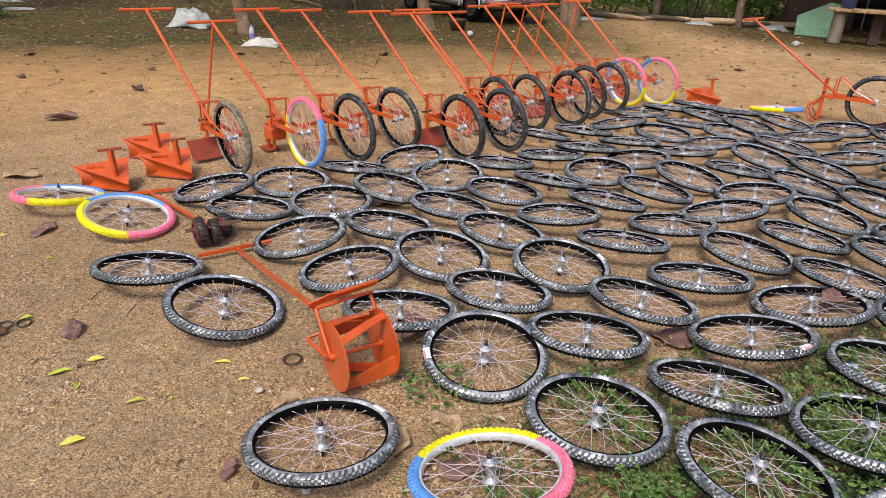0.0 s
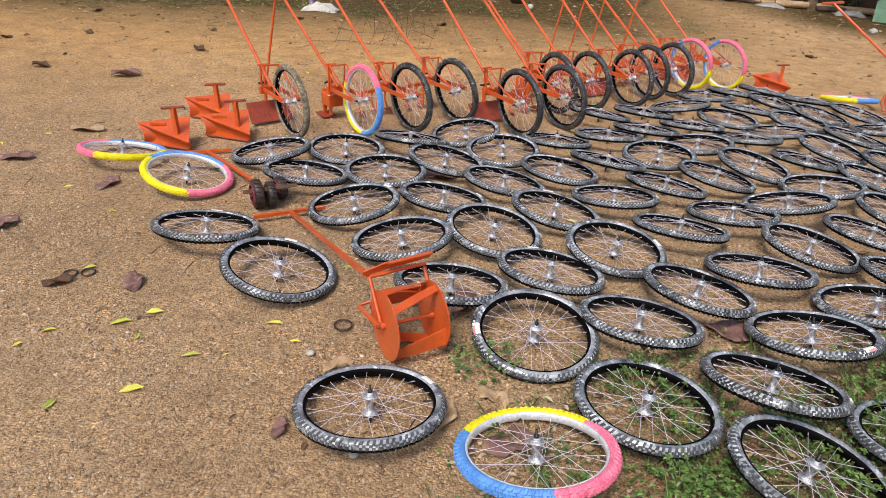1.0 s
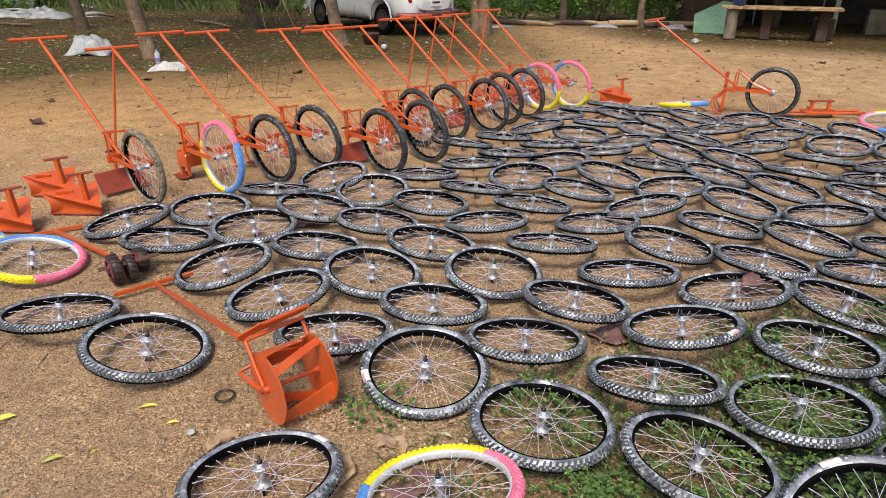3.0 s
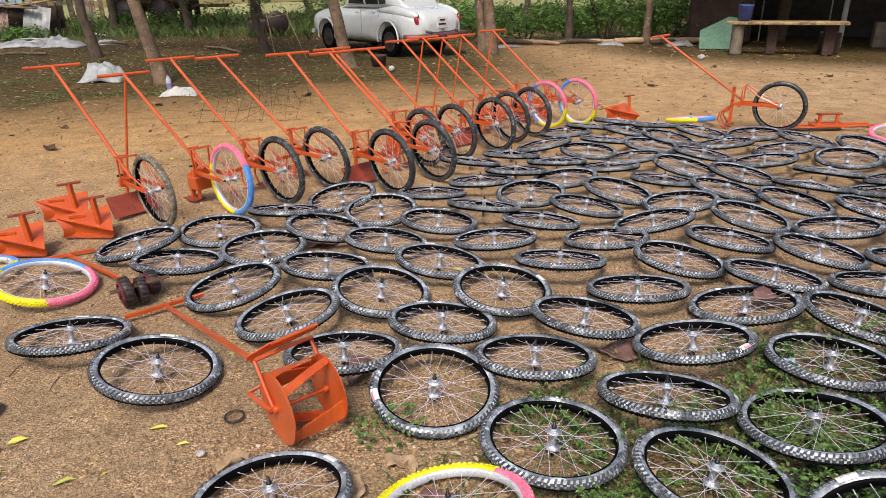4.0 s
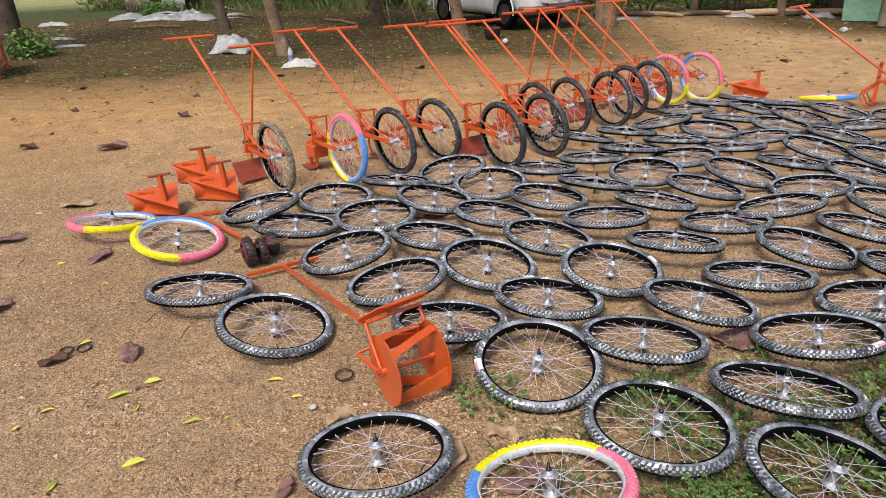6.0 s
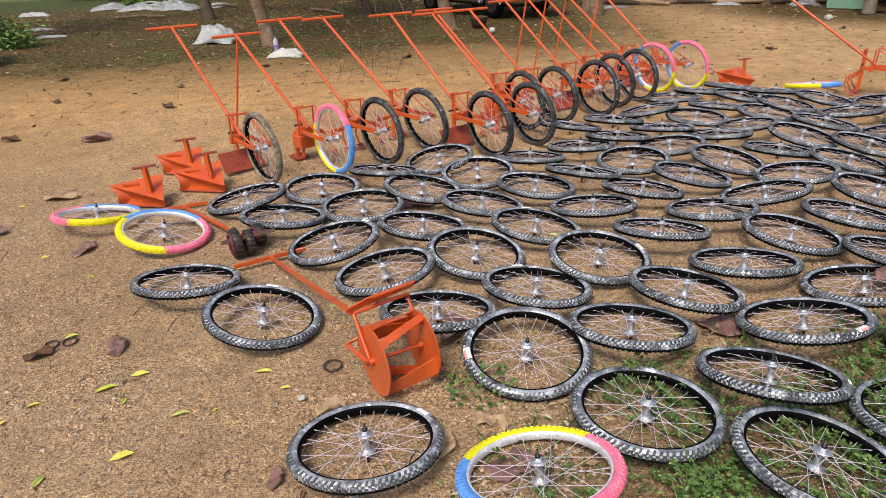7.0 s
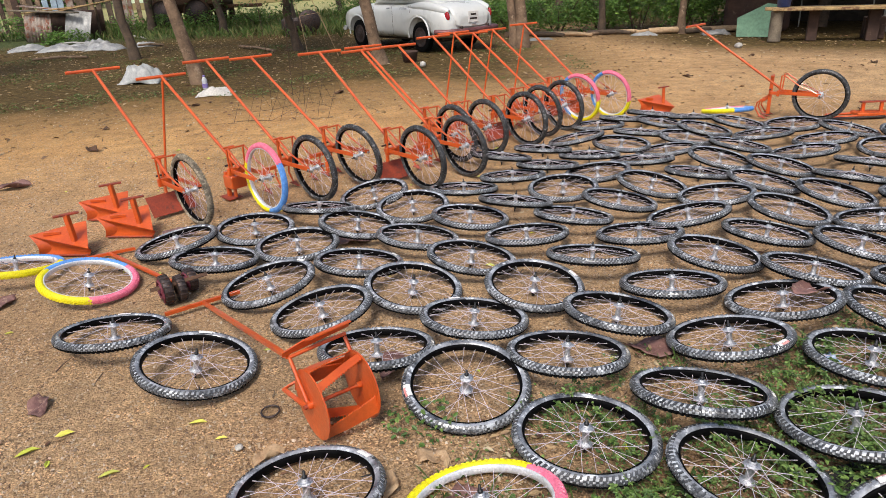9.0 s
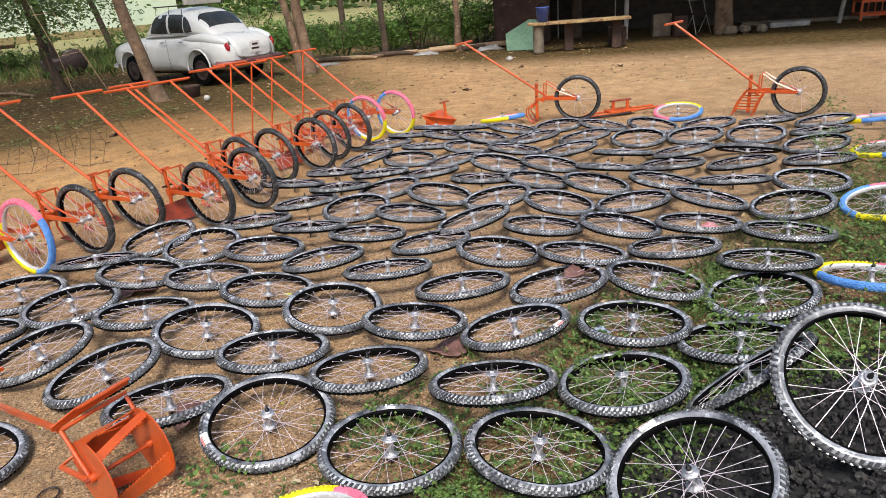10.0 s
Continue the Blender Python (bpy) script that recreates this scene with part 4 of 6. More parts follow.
def star_weeder():
    """A T-handle lying down, with ribbed rollers on a short cross plate."""
    w = thing("roller_weeder", "orange T-handle tool with dark maroon rollers lying down", "weeder", pose(-1.292, 2.937, 0))
    t_handle(w, (-0.006, 0.141, 0.070), (-0.606, 0.764, 0.020), 0.31, across=(0.911, 0.412, 0.000), sides=4)
    part("cross_plate", Shape().box((0.075, 0.03, 0.115), (0.3, 0.03, 0.006), Euler((0.3, -0.08, 0.42)).to_matrix(), 0.002), RUST, w)
    for k, (x, y, r, wide, turn) in enumerate(((0.0, 0.02, 0.08, 0.05, 34), (0.065, 0.055, 0.07, 0.045, 34), (0.085, 0.17, 0.064, 0.05, 40))):
        m = pose(x, y, r, 0, 0, turn) @ pose(0, 0, 0, 0, 90, 0)
        body = Shape().lathe([(0.0, -wide / 2 + 0.008), (r * 0.55, -wide / 2 + 0.006), (r * 0.62, -wide / 2), (r * 0.9, -wide / 2), (r, -wide / 2 + 0.008), (r, wide / 2 - 0.008), (r * 0.9, wide / 2), (0.0, wide / 2)], 26, m)
        roller = part("roller", body, STEEL_DARK, w, "dark ribbed roller")
        for j in range(18):
            a = math.tau * j / 18
            part("rib", Shape().box(m @ Vector((r * math.cos(a), r * math.sin(a), 0.0)), (0.006, 0.007, wide * 0.86), m.to_3x3() @ Matrix.Rotation(a, 3, "Z"), 0.001), STEEL_DARK, roller)
        if k != 1:
            part("spiral", Shape().tube([m @ Vector((r * (0.2 + 0.036 * j) * math.cos(j * 0.62), r * (0.2 + 0.036 * j) * math.sin(j * 0.62), -wide / 2 - 0.002)) for j in range(20)], 0.007, 5), MAROON, roller, "maroon spiral on the face")
    return w


star_weeder()


def flat_tool():
    """An orange implement folded on the ground beyond the wheels."""
    w = thing("folded_hoe", "orange hoe frame lying flat on earth", "hoe", pose(4.85, 6.2, 0, 0, 0, -8))
    part("frame", Shape().box((0, 0, 0.04), (0.34, 0.16, 0.035), None, 0.004), ORANGE, w)
    for sy in (-1, 1):
        part("bar", Shape().tube([(-0.42, sy * 0.07, 0.02), (0.45, sy * 0.06, 0.045)], 0.013, 6), ORANGE, w)
    for xx in (-0.08, 0.1):
        part("shank", Shape().box((xx, 0.02, 0.1), (0.03, 0.03, 0.11), None, 0.003), ORANGE, w)
    part("shank_top", Shape().box((0.01, 0.02, 0.155), (0.26, 0.05, 0.015), None, 0.003), ORANGE_DARK, w)
    part("handle_pipe", Shape().tube([(0.1, -0.08, 0.02), (-1.3, -0.2, 0.015)], 0.013, 6), STEEL_DARK, w)


flat_tool()


# ---- crushed stone heap ----
def heap_height(x, y):
    return 0.40 * math.exp(-((x - 2.25) ** 2 / 0.75 + (y - 0.22) ** 2 / 0.42))


hs = Shape()
hn = 41
hs.v = [(0.8 + 3.0 * i / 40, -0.9 + 2.3 * j / 40, 0) for j in range(hn) for i in range(hn)]
hs.v = [(x, y, heap_height(x, y) - 0.022 + 0.012 * noise.noise((x * 8, y * 8, 2))) for x, y, z in hs.v]
hs.f = [(j * hn + i, j * hn + i + 1, (j + 1) * hn + i + 1, (j + 1) * hn + i) for j in range(hn - 1) for i in range(hn - 1)]
hs.m, hs.smooth = [0] * len(hs.f), [True] * len(hs.f)
heap = tagged(part("gravel_mound", hs, HEAP), "low heap of dark crushed stone", "gravel")


def rocks(name, places, mat, label, category, seed, parent=None):
    """Angular stones, each a small lopsided block."""
    rng = random.Random(seed)
    s = Shape()
    base = [Vector(p) for p in ((1, 0, 0), (-1, 0, 0), (0, 1, 0), (0, -1, 0), (0, 0, 1), (0, 0, -1), (0.7, 0.7, 0.4), (-0.7, 0.6, 0.5))]
    faces = [(4, 0, 6), (4, 6, 2), (0, 2, 6), (4, 2, 7), (4, 7, 1), (2, 1, 7), (4, 1, 3), (4, 3, 0), (5, 2, 0), (5, 1, 2), (5, 3, 1), (5, 0, 3)]
    for x, y, z, r in places:
        e = Euler((rng.uniform(0, 6), rng.uniform(0, 6), rng.uniform(0, 6))).to_matrix()
        k = Vector((rng.uniform(0.7, 1.3), rng.uniform(0.6, 1.1), rng.uniform(0.5, 0.9)))
        vs = [e @ Vector((p.x * k.x, p.y * k.y, p.z * k.z)) * r * rng.uniform(0.75, 1.15) + Vector((x, y, z)) for p in base]
        s.add(vs, faces)
    if parent:
        return tagged(part(name, s, mat, parent), kind="stuff")
    return tagged(part(name, s, mat), label, category, kind="stuff")


rr = random.Random(11)
pl = []
while len(pl) < 9500:
    x, y = rr.uniform(0.9, 3.4), rr.uniform(-0.6, 1.45)
    h = heap_height(x, y)
    if h > 0.022 * rr.uniform(0.4, 2.2):
        pl.append((x, y, h - 0.012 + rr.uniform(0, 0.012), 0.007 + 0.012 * rr.random() ** 2))
rocks("gravel", pl, GRAVEL, "", "", 12, heap)
pl = []
for k in range(64000):
    x, y = rr.uniform(-3.6, 3.2), 0.6 + 6.0 * rr.random() ** 1.7
    if 0.5 + 1.3 * noise.noise((x * 2.2, y * 2.2, 5)) < rr.random() * 0.9:
        continue
    pl.append((x, y, rise(x, y) + 0.001, rr.choice((0.0033, 0.004, 0.0048, 0.0056, 0.0066, 0.0085)) * rr.uniform(0.7, 1.3)))
for k in range(6000):
    x, y = rr.uniform(-6.0, 6.0), rr.uniform(3.0, 9.5)
    if 0.5 + 1.2 * noise.noise((x * 1.1, y * 1.1, 8)) > rr.random():
        pl.append((x, y, rise(x, y) + 0.001, rr.choice((0.004, 0.005, 0.006, 0.008, 0.011)) * rr.uniform(0.7, 1.3)))
for k in range(150):
    x, y = rr.uniform(-3.5, 2.5), rr.uniform(0.8, 6.5)
    pl.append((x, y, rise(x, y) + 0.003, rr.uniform(0.006, 0.013)))
rocks("pebbles", pl, PEBBLE, "small pale and brown pebbles strewn over soil", "pebbles", 13)


# ---- leaves and weeds ----
def leaf_cloud(name, spots, mat, label, category, seed, kind="stuff", parent=None, fold=0.25, slim=0.5):
    """Many small folded leaves: (x, y, z, length, heading, pitch, roll)."""
    a = np.array(spots, dtype=float)
    n = len(a)
    ch, sh = np.cos(a[:, 4]), np.sin(a[:, 4])
    cp, sp = np.cos(a[:, 5]), np.sin(a[:, 5])
    d = np.stack([ch * cp, sh * cp, sp], 1)
    s0 = np.stack([-sh, ch, np.zeros(n)], 1)
    u = np.cross(d, s0)
    cr, sr = np.cos(a[:, 6])[:, None], np.sin(a[:, 6])[:, None]
    s, u = s0 * cr + u * sr, u * cr - s0 * sr
    L = a[:, 3][:, None]
    p = a[:, :3]
    w = slim * 0.5
    v = np.stack([p, p + d * L * 0.35 + s * L * w * 0.9 + u * L * fold * w, p + d * L * 0.72 + s * L * w * 0.75 + u * L * fold * w, p + d * L - u * L * 0.12,
                  p + d * L * 0.72 - s * L * w * 0.75 + u * L * fold * w, p + d * L * 0.35 - s * L * w * 0.9 + u * L * fold * w], 1).reshape(-1, 3)
    i = np.arange(n)[:, None] * 6
    f = np.concatenate([np.stack([i[:, 0], i[:, 0] + 1, i[:, 0] + 2, i[:, 0] + 3], 1), np.stack([i[:, 0], i[:, 0] + 3, i[:, 0] + 4, i[:, 0] + 5], 1)])
    me = bpy.data.meshes.new(name)
    me.from_pydata(v.tolist(), [], f.tolist())
    me.materials.append(mat)
    ob = new(name, me)
    ob.parent = parent
    if not parent:
        tagged(ob, label, category, kind=kind)
    return ob


wr = random.Random(21)


def weed_amount(x, y):
    """How thick the creeping weeds stand: over the side of the yard by the heap."""
    if heap_height(x, y) > 0.05:
        return 0.0
    edge = 1.55 + 0.38 * x + 0.35 * noise.noise((x * 1.3, y * 1.3, 3))
    k = min(1.0, max(0.0, (edge - y) / 0.55))
    if x < 1.3:
        k *= max(0.0, min(1.0, (x + 0.15) / 1.0)) * 0.85
    patch = 0.5 + 0.9 * noise.noise((x * 2.6, y * 2.6, 9))
    return max(0.0, k * min(1.0, max(0.12, patch + 0.25)))


weeds, blades = [], []
for k in range(40000):
    x, y = wr.uniform(-0.3, 8.5), wr.uniform(0.2, 5.5)
    if wr.random() > weed_amount(x, y):
        continue
    tall = wr.choice((0.012, 0.02, 0.04, 0.07)) * (1.25 if x > 1.5 else 1)
    for q in range(wr.randint(5, 9)):
        px, py = x + wr.gauss(0, 0.03), y + wr.gauss(0, 0.03)
        weeds.append((px, py, rise(px, py) + wr.uniform(0.003, tall), wr.uniform(0.007, 0.019), wr.uniform(0, 6.28), wr.uniform(-0.3, 0.7), wr.gauss(0, 0.4)))
    if wr.random() < 0.2:
        for q in range(5):
            blades.append((x + wr.gauss(0, 0.03), y + wr.gauss(0, 0.03), 0.0, wr.uniform(0.03, 0.09), wr.uniform(0, 6.28), wr.uniform(0.3, 1.4), wr.gauss(0, 0.3)))
leaf_cloud("weeds", weeds, WEED, "low green creeping weeds growing among wheels", "weeds", 1, slim=0.72)
leaf_cloud("grass", blades, GRASS, "thin green grass blades among the weeds", "grass", 2, slim=0.07)
# branching plants: sprawling stems with leaves in threes
sprigs, stems = [], Shape()
placed = 0
while placed < 540:
    x, y = (wr.uniform(0.2, 6.8), wr.uniform(0.5, 4.4)) if placed % 2 else (wr.uniform(0.25, 2.8), wr.uniform(0.6, 2.5))
    lush = 0.5 + 1.1 * noise.noise((x * 1.7, y * 1.7, 14))
    if wr.random() > weed_amount(x, y) * min(1.0, max(0.05, lush + 0.2)):
        continue
    placed += 1
    size = wr.uniform(0.5, 1.0)
    for b in range(wr.randint(4, 8)):
        a, hi, out = wr.uniform(0, 6.28), wr.uniform(0.025, 0.12) * size, wr.uniform(0.05, 0.15) * size
        d = Vector((math.cos(a), math.sin(a), 0))
        foot = Vector((x, y, rise(x, y)))
        pts = [foot + d * out * t + Vector((0, 0, hi * (1.6 * t - 0.6 * t * t))) for t in (0, 0.35, 0.7, 1.0)]
        stems.tube(pts, [0.0018, 0.0016, 0.0012, 0.0008], 3, cap=False)
        for q in range(wr.randint(3, 6)):
            t = wr.uniform(0.3, 1.0)
            p = foot + d * out * t + Vector((0, 0, hi * (1.6 * t - 0.6 * t * t)))
            h0, ln = wr.uniform(0, 6.28), wr.uniform(0.012, 0.024) * size
            for turn in (-0.95, 0.0, 0.95):
                sprigs.append((p.x, p.y, p.z, ln, h0 + turn, wr.uniform(-0.35, 0.45), wr.gauss(0, 0.25)))
leaf_cloud("sprigs", sprigs, WEED, "sprawling green weeds with leaves in threes", "weeds", 8, slim=0.66)
tagged(part("weed_stems", stems, GRASS), "thin green stems of sprawling weeds", "weeds", kind="stuff")
dead = []
for k in range(4200):
    x, y = wr.uniform(-0.1, 5.0), wr.uniform(0.4, 3.6)
    if weed_amount(x, y) > 0.1 * wr.random():
        dead.append((x, y, rise(x, y) + wr.uniform(0.003, 0.02), wr.uniform(0.015, 0.05), wr.uniform(0, 6.28), wr.gauss(0, 0.2), wr.gauss(0, 0.5)))
leaf_cloud("dead_leaves", dead, DLEAF, "dry brown leaves caught among low weeds", "leaves", 9, slim=0.45)
# leafier plants at the edge of the heap
plants = []
for cx, cy, rad, cnt, hi in ((1.52, 1.12, 0.12, 130, 0.16), (1.33, 1.2, 0.1, 90, 0.12), (0.72, 1.12, 0.12, 90, 0.1), (2.72, 1.25, 0.3, 420, 0.2), (2.35, 1.55, 0.22, 220, 0.16), (1.62, 2.0, 0.14, 110, 0.12), (0.05, 1.72, 0.14, 130, 0.09), (3.6, 2.0, 0.3, 330, 0.2), (5.2, 3.6, 0.25, 260, 0.26), (4.9, 3.15, 0.2, 160, 0.2), (6.4, 4.75, 0.2, 200, 0.3), (3.1, 1.3, 0.4, 420, 0.2)):
    for q in range(cnt):
        a, d = wr.uniform(0, 6.28), rad * math.sqrt(wr.random())
        plants.append((cx + d * math.cos(a), cy + d * math.sin(a), wr.uniform(0.01, hi) * (1 - 0.5 * d / rad), wr.uniform(0.014, 0.036), wr.uniform(0, 6.28), wr.uniform(-0.5, 0.6), wr.gauss(0, 0.5)))
leaf_cloud("leafy_weeds", plants, WEED, "taller leafy green weeds in clumps", "weeds", 3, slim=0.62)
FALLEN_NEAR = ((-1.71, 1.63, 0.060, 30), (-1.48, 1.72, 0.090, 35), (-1.38, 1.83, 0.070, 20), (-1.23, 1.34, 0.085, 30), (-1.11, 1.57, 0.075, 25), (-0.87, 1.85, 0.075, 5), (-1.33, 1.65, 0.045, 100), (-1.82, 2.11, 0.060, 40), (-1.43, 1.22, 0.060, 80), (-0.74, 1.74, 0.050, 10), (-0.67, 2.37, 0.050, 0), (-1.75, 1.52, 0.040, 60), (-0.96, 1.60, 0.030, 50))
fallen = []
for x, y, ln, turn in FALLEN_NEAR:
    fallen.append((x, y, rise(x, y) + 0.007, ln, radians(turn), 0.08, wr.gauss(0, 0.3)))
for k in range(150):
    x, y = wr.uniform(-3.4, 1.2), wr.uniform(0.9, 7.0)
    if (y > 2.7 or x > -0.2) and wr.random() < 0.6:
        fallen.append((x, y, rise(x, y) + 0.006, wr.uniform(0.03, 0.065), wr.uniform(0, 6.28), wr.gauss(0, 0.1), wr.gauss(0, 0.3)))
leaf_cloud("fallen_leaves", fallen, YLEAF, "small fallen yellow-green leaves on soil", "leaves", 4, slim=0.42)
dry = []
for k in range(11000):
    x, y = wr.uniform(-12, 9), wr.uniform(6, 21)
    if y - 0.2 * x < wr.uniform(6, 14):
        if wr.random() < 0.75:
            continue
    dry.append((x, y, 0.008, wr.uniform(0.02, 0.08), wr.uniform(0, 6.28), wr.gauss(0, 0.15), wr.gauss(0, 0.4)))
for k in range(1700):
    x, y = wr.uniform(-5.2, 3.5), wr.uniform(0.8, 8.5)
    dry.append((x, y, rise(x, y) + 0.005, wr.uniform(0.012, 0.035), wr.uniform(0, 6.28), wr.gauss(0, 0.15), wr.gauss(0, 0.4)))
leaf_cloud("leaf_litter", dry, DLEAF, "dry brown leaf litter scattered over earth", "leaves", 5, slim=0.5)
tw = Shape()
for k in range(210):
    x, y = wr.uniform(-4.5, 3), wr.uniform(0.9, 12)
    a, ln = wr.uniform(0, 6.28), wr.uniform(0.04, 0.16) * (2 if y > 7 else 1)
    p = Vector((x, y, rise(x, y) + 0.006))
    d = Vector((math.cos(a), math.sin(a), 0))
    tw.tube([p, p + d * ln * 0.5 + Vector((0, 0, 0.004)) + d.orthogonal() * 0.004, p + d * ln], [0.0028, 0.0024, 0.0012], 4)
tagged(part("twigs", tw, TWIG), "thin dry twigs scattered over soil", "twigs", kind="stuff")


def big_leaf(x, y, length, heading, mat, label, curl=0.14, wide=0.62, z=0.008):
    s = Shape()
    n = 9
    vs = []
    for i in range(n):
        t = i / (n - 1)
        w = length * wide * 0.5 * math.sin(math.pi * min(1, t * 0.93 + 0.05)) ** 0.8
        for j in range(5):
            k = (j - 2) / 2
            ragged = 1 + 0.55 * noise.noise((x * 3 + t * 4.5, y * 3 + k * 1.7, 11))
            vs.append(((t - 0.5) * length + 0.06 * length * (ragged - 1), k * w * ragged * (1 - 0.25 * curl), abs(k) ** 2 * w * curl * 1.2 + 0.012 * math.sin(t * 7 + k * 2) + curl * 0.1 * length * (2 * t - 1) ** 2))
    s.add(vs, [(i * 5 + j, i * 5 + 5 + j, i * 5 + 6 + j, i * 5 + 1 + j) for i in range(n - 1) for j in range(4)], 0, True)
    s.tube([(length * 0.48, 0, 0.004), (length * 0.62, 0.01, 0.008)], [0.003, 0.0018], 4)
    ob = part("dry_leaf", s, mat)
    ob.matrix_world = pose(x, y, z, wr.uniform(-8, 8), wr.uniform(-6, 6), heading)
    sol = ob.modifiers.new("thickness", "SOLIDIFY")
    sol.thickness = 0.0015
    return tagged(ob, label, "leaf", "large dry leaves")


PL = "large dried purple-brown leaf on sandy soil"
TL = "large curled tan dry leaf on soil"
for args in ((-2.24, 3.07, 0.17, 70, PURPLE, PL), (-1.54, 2.04, 0.15, 110, PURPLE, PL), (-0.06, 2.12, 0.2, 60, PURPLE, PL, 0.7), (1.12, 2.13, 0.24, 150, PURPLE, PL), (-0.32, 3.69, 0.24, 10, PURPLE, PL), (-2.46, 2.46, 0.17, 60, PURPLE, PL), (-3.0, 3.34, 0.2, 20, PURPLE, PL), (0.16, 1.3, 0.2, 20, PURPLE, PL), (-0.62, 1.25, 0.09, 80, PURPLE, PL),
             (-4.29, 5.55, 0.17, 0, RUST, "dark rotten leaf on soil", 0.6), (-3.42, 5.48, 0.26, 20, PURPLE, PL, 0.5), (-0.5, 1.58, 0.12, 35, TANLEAF, TL, 1.0), (-0.07, 1.4, 0.12, 70, TANLEAF, TL, 0.5), (0.09, 1.53, 0.14, -30, TANLEAF, TL), (-2.9, 3.97, 0.24, 5, TANLEAF, TL), (-0.55, 4.35, 0.2, 5, PURPLE, PL), (-1.55, 4.0, 0.2, 15, PURPLE, PL, 0.5), (-1.86, 1.98, 0.12, 30, RUST, "dark rotten leaf on soil", 0.3), (0.45, 1.02, 0.16, 130, TANLEAF, TL)):
    big_leaf(*args)
for args in ((1.99, 2.42, 0.26, 20, PURPLE, "large purple-brown leaf resting on wheel spokes", 0.3, 0.6, 0.09), (2.42, 2.12, 0.2, -20, PURPLE, "large purple-brown leaf under wheel spokes", 0.3, 0.6, 0.02)):
    big_leaf(*args)
for px, py, r in ((-4.8, 7.2, 0.2), (-3.6, 7.9, 0.17), (-5.5, 8.6, 0.2), (-2.9, 9.2, 0.22), (-4.2, 9.9, 0.2), (-0.9, 9.6, 0.26), (-5.4, 6.6, 0.2), (3.1, 10.2, 0.2), (4.2, 9.3, 0.2), (7.2, 9.6, 0.25), (6.0, 11, 0.2), (-3.3, 6.8, 0.3)):
    big_leaf(px, py, r * 0.75, wr.uniform(0, 180), RUST, "dark curled dry leaf on soil", 0.3, 0.5)

# bits of iron on the soil
for x, y, r0, tilt in ((-0.55, 1.88, 0.036, 3), (-1.85, 2.06, 0.029, 4), (-1.78, 2.085, 0.029, 6)):
    s = Shape()
    s.lathe([(r0 + 0.0042 * math.cos(a), 0.0042 * math.sin(a)) for a in (math.tau * k / 6 for k in range(6))], 24, closed=True)
    ob = part("iron_ring", s, STEEL_DARK)
    ob.matrix_world = pose(x, y, 0.007, tilt, 0, 0)
    tagged(ob, "small rusty iron ring lying on soil", "ring", "iron rings")
for x, y, r in ((-0.63, 1.67, 0.016), (-0.35, 1.17, 0.016), (6.35, 12.2, 0.075)):
    rng = random.Random(int(r * 1000))
    bm = bmesh.new()
    bmesh.ops.create_icosphere(bm, subdivisions=2, radius=r)
    for v in bm.verts:
        v.co *= 1 + 0.3 * noise.noise(v.co * 2.2 / r)
        v.co.z *= 0.7
    me = bpy.data.meshes.new("stone")
    bm.to_mesh(me)
    bm.free()
    me.materials.append(PALE_STONE)
    ob = new("stone", me)
    ob.location = (x, y, r * 0.5)
    tagged(ob, "pale grey stone on soil", "stone", "loose stones")


# ---- trees ----
def tree(x, y, r, height, lean, mat, seed, crown_z, crown_r, leaves=900, twin=None, label="", low=0.0):
    rng = random.Random(seed)
    t = thing("tree", label or "slim tree with rough brown bark and green crown", "tree", pose(x, y, 0), "trees at the yard's edge")
    tr = Shape()
    top = Vector((lean[0], lean[1], height))

    def stem(a, b, ra, rb, wob, sides=10, n=7):
        pts = []
        for i in range(n):
            k = i / (n - 1)
            p = a.lerp(b, k) + Vector((rng.gauss(0, wob), rng.gauss(0, wob), 0)) * math.sin(math.pi * k)
            pts.append(p)
        tr.tube(pts, [ra + (rb - ra) * (i / (n - 1)) + (ra * 0.35 if i == 0 else 0) for i in range(n)], sides)
        return pts

    pts = stem(Vector((0, 0, -0.05)), top, r, r * 0.55, r * 0.35, 12, 9)
    if twin:
        stem(Vector((twin[0] * 0.3, twin[1] * 0.3, -0.05)), Vector((twin[0], twin[1], height * 0.9)), r * 0.7, r * 0.4, r * 0.3)
    spots, tips = [], []
    for k in range(9):
        a = math.tau * k / 9 + rng.uniform(-0.3, 0.3)
        start = pts[rng.randint(5, 8)]
        end = Vector((top.x + crown_r * rng.uniform(0.5, 1) * math.cos(a), top.y + crown_r * rng.uniform(0.5, 1) * math.sin(a), crown_z + rng.uniform(-0.5, 1.4)))
        q = stem(start, end, r * 0.33, r * 0.08, 0.12, 6, 5)
        tips += q[2:]
    part("trunk", tr, mat, t)
    for k in range(leaves):
        c = rng.choice(tips)
        p = c + Vector((rng.gauss(0, 0.4), rng.gauss(0, 0.4), rng.gauss(0, 0.3) - low * rng.random()))
        for q in range(3):
            spots.append((p.x + rng.gauss(0, 0.07), p.y + rng.gauss(0, 0.07), p.z + rng.gauss(0, 0.05), rng.uniform(0.06, 0.13), rng.uniform(0, 6.28), rng.uniform(-0.8, 0.4), rng.gauss(0, 0.6)))
    leaf_cloud("crown", spots, CROWN, "", "", seed, parent=t, slim=0.45)
    return t


tree(-0.34, 12.77, 0.12, 3.6, (-0.72, -0.4), BARK, 31, 4.0, 1.8, 1100, label="leaning tree with thick brown trunk beside the car")
tree(-2.36, 16.0, 0.10, 3.2, (-0.5, 0.1), BARK_DARK, 32, 2.6, 1.9, 2200, low=0.9)
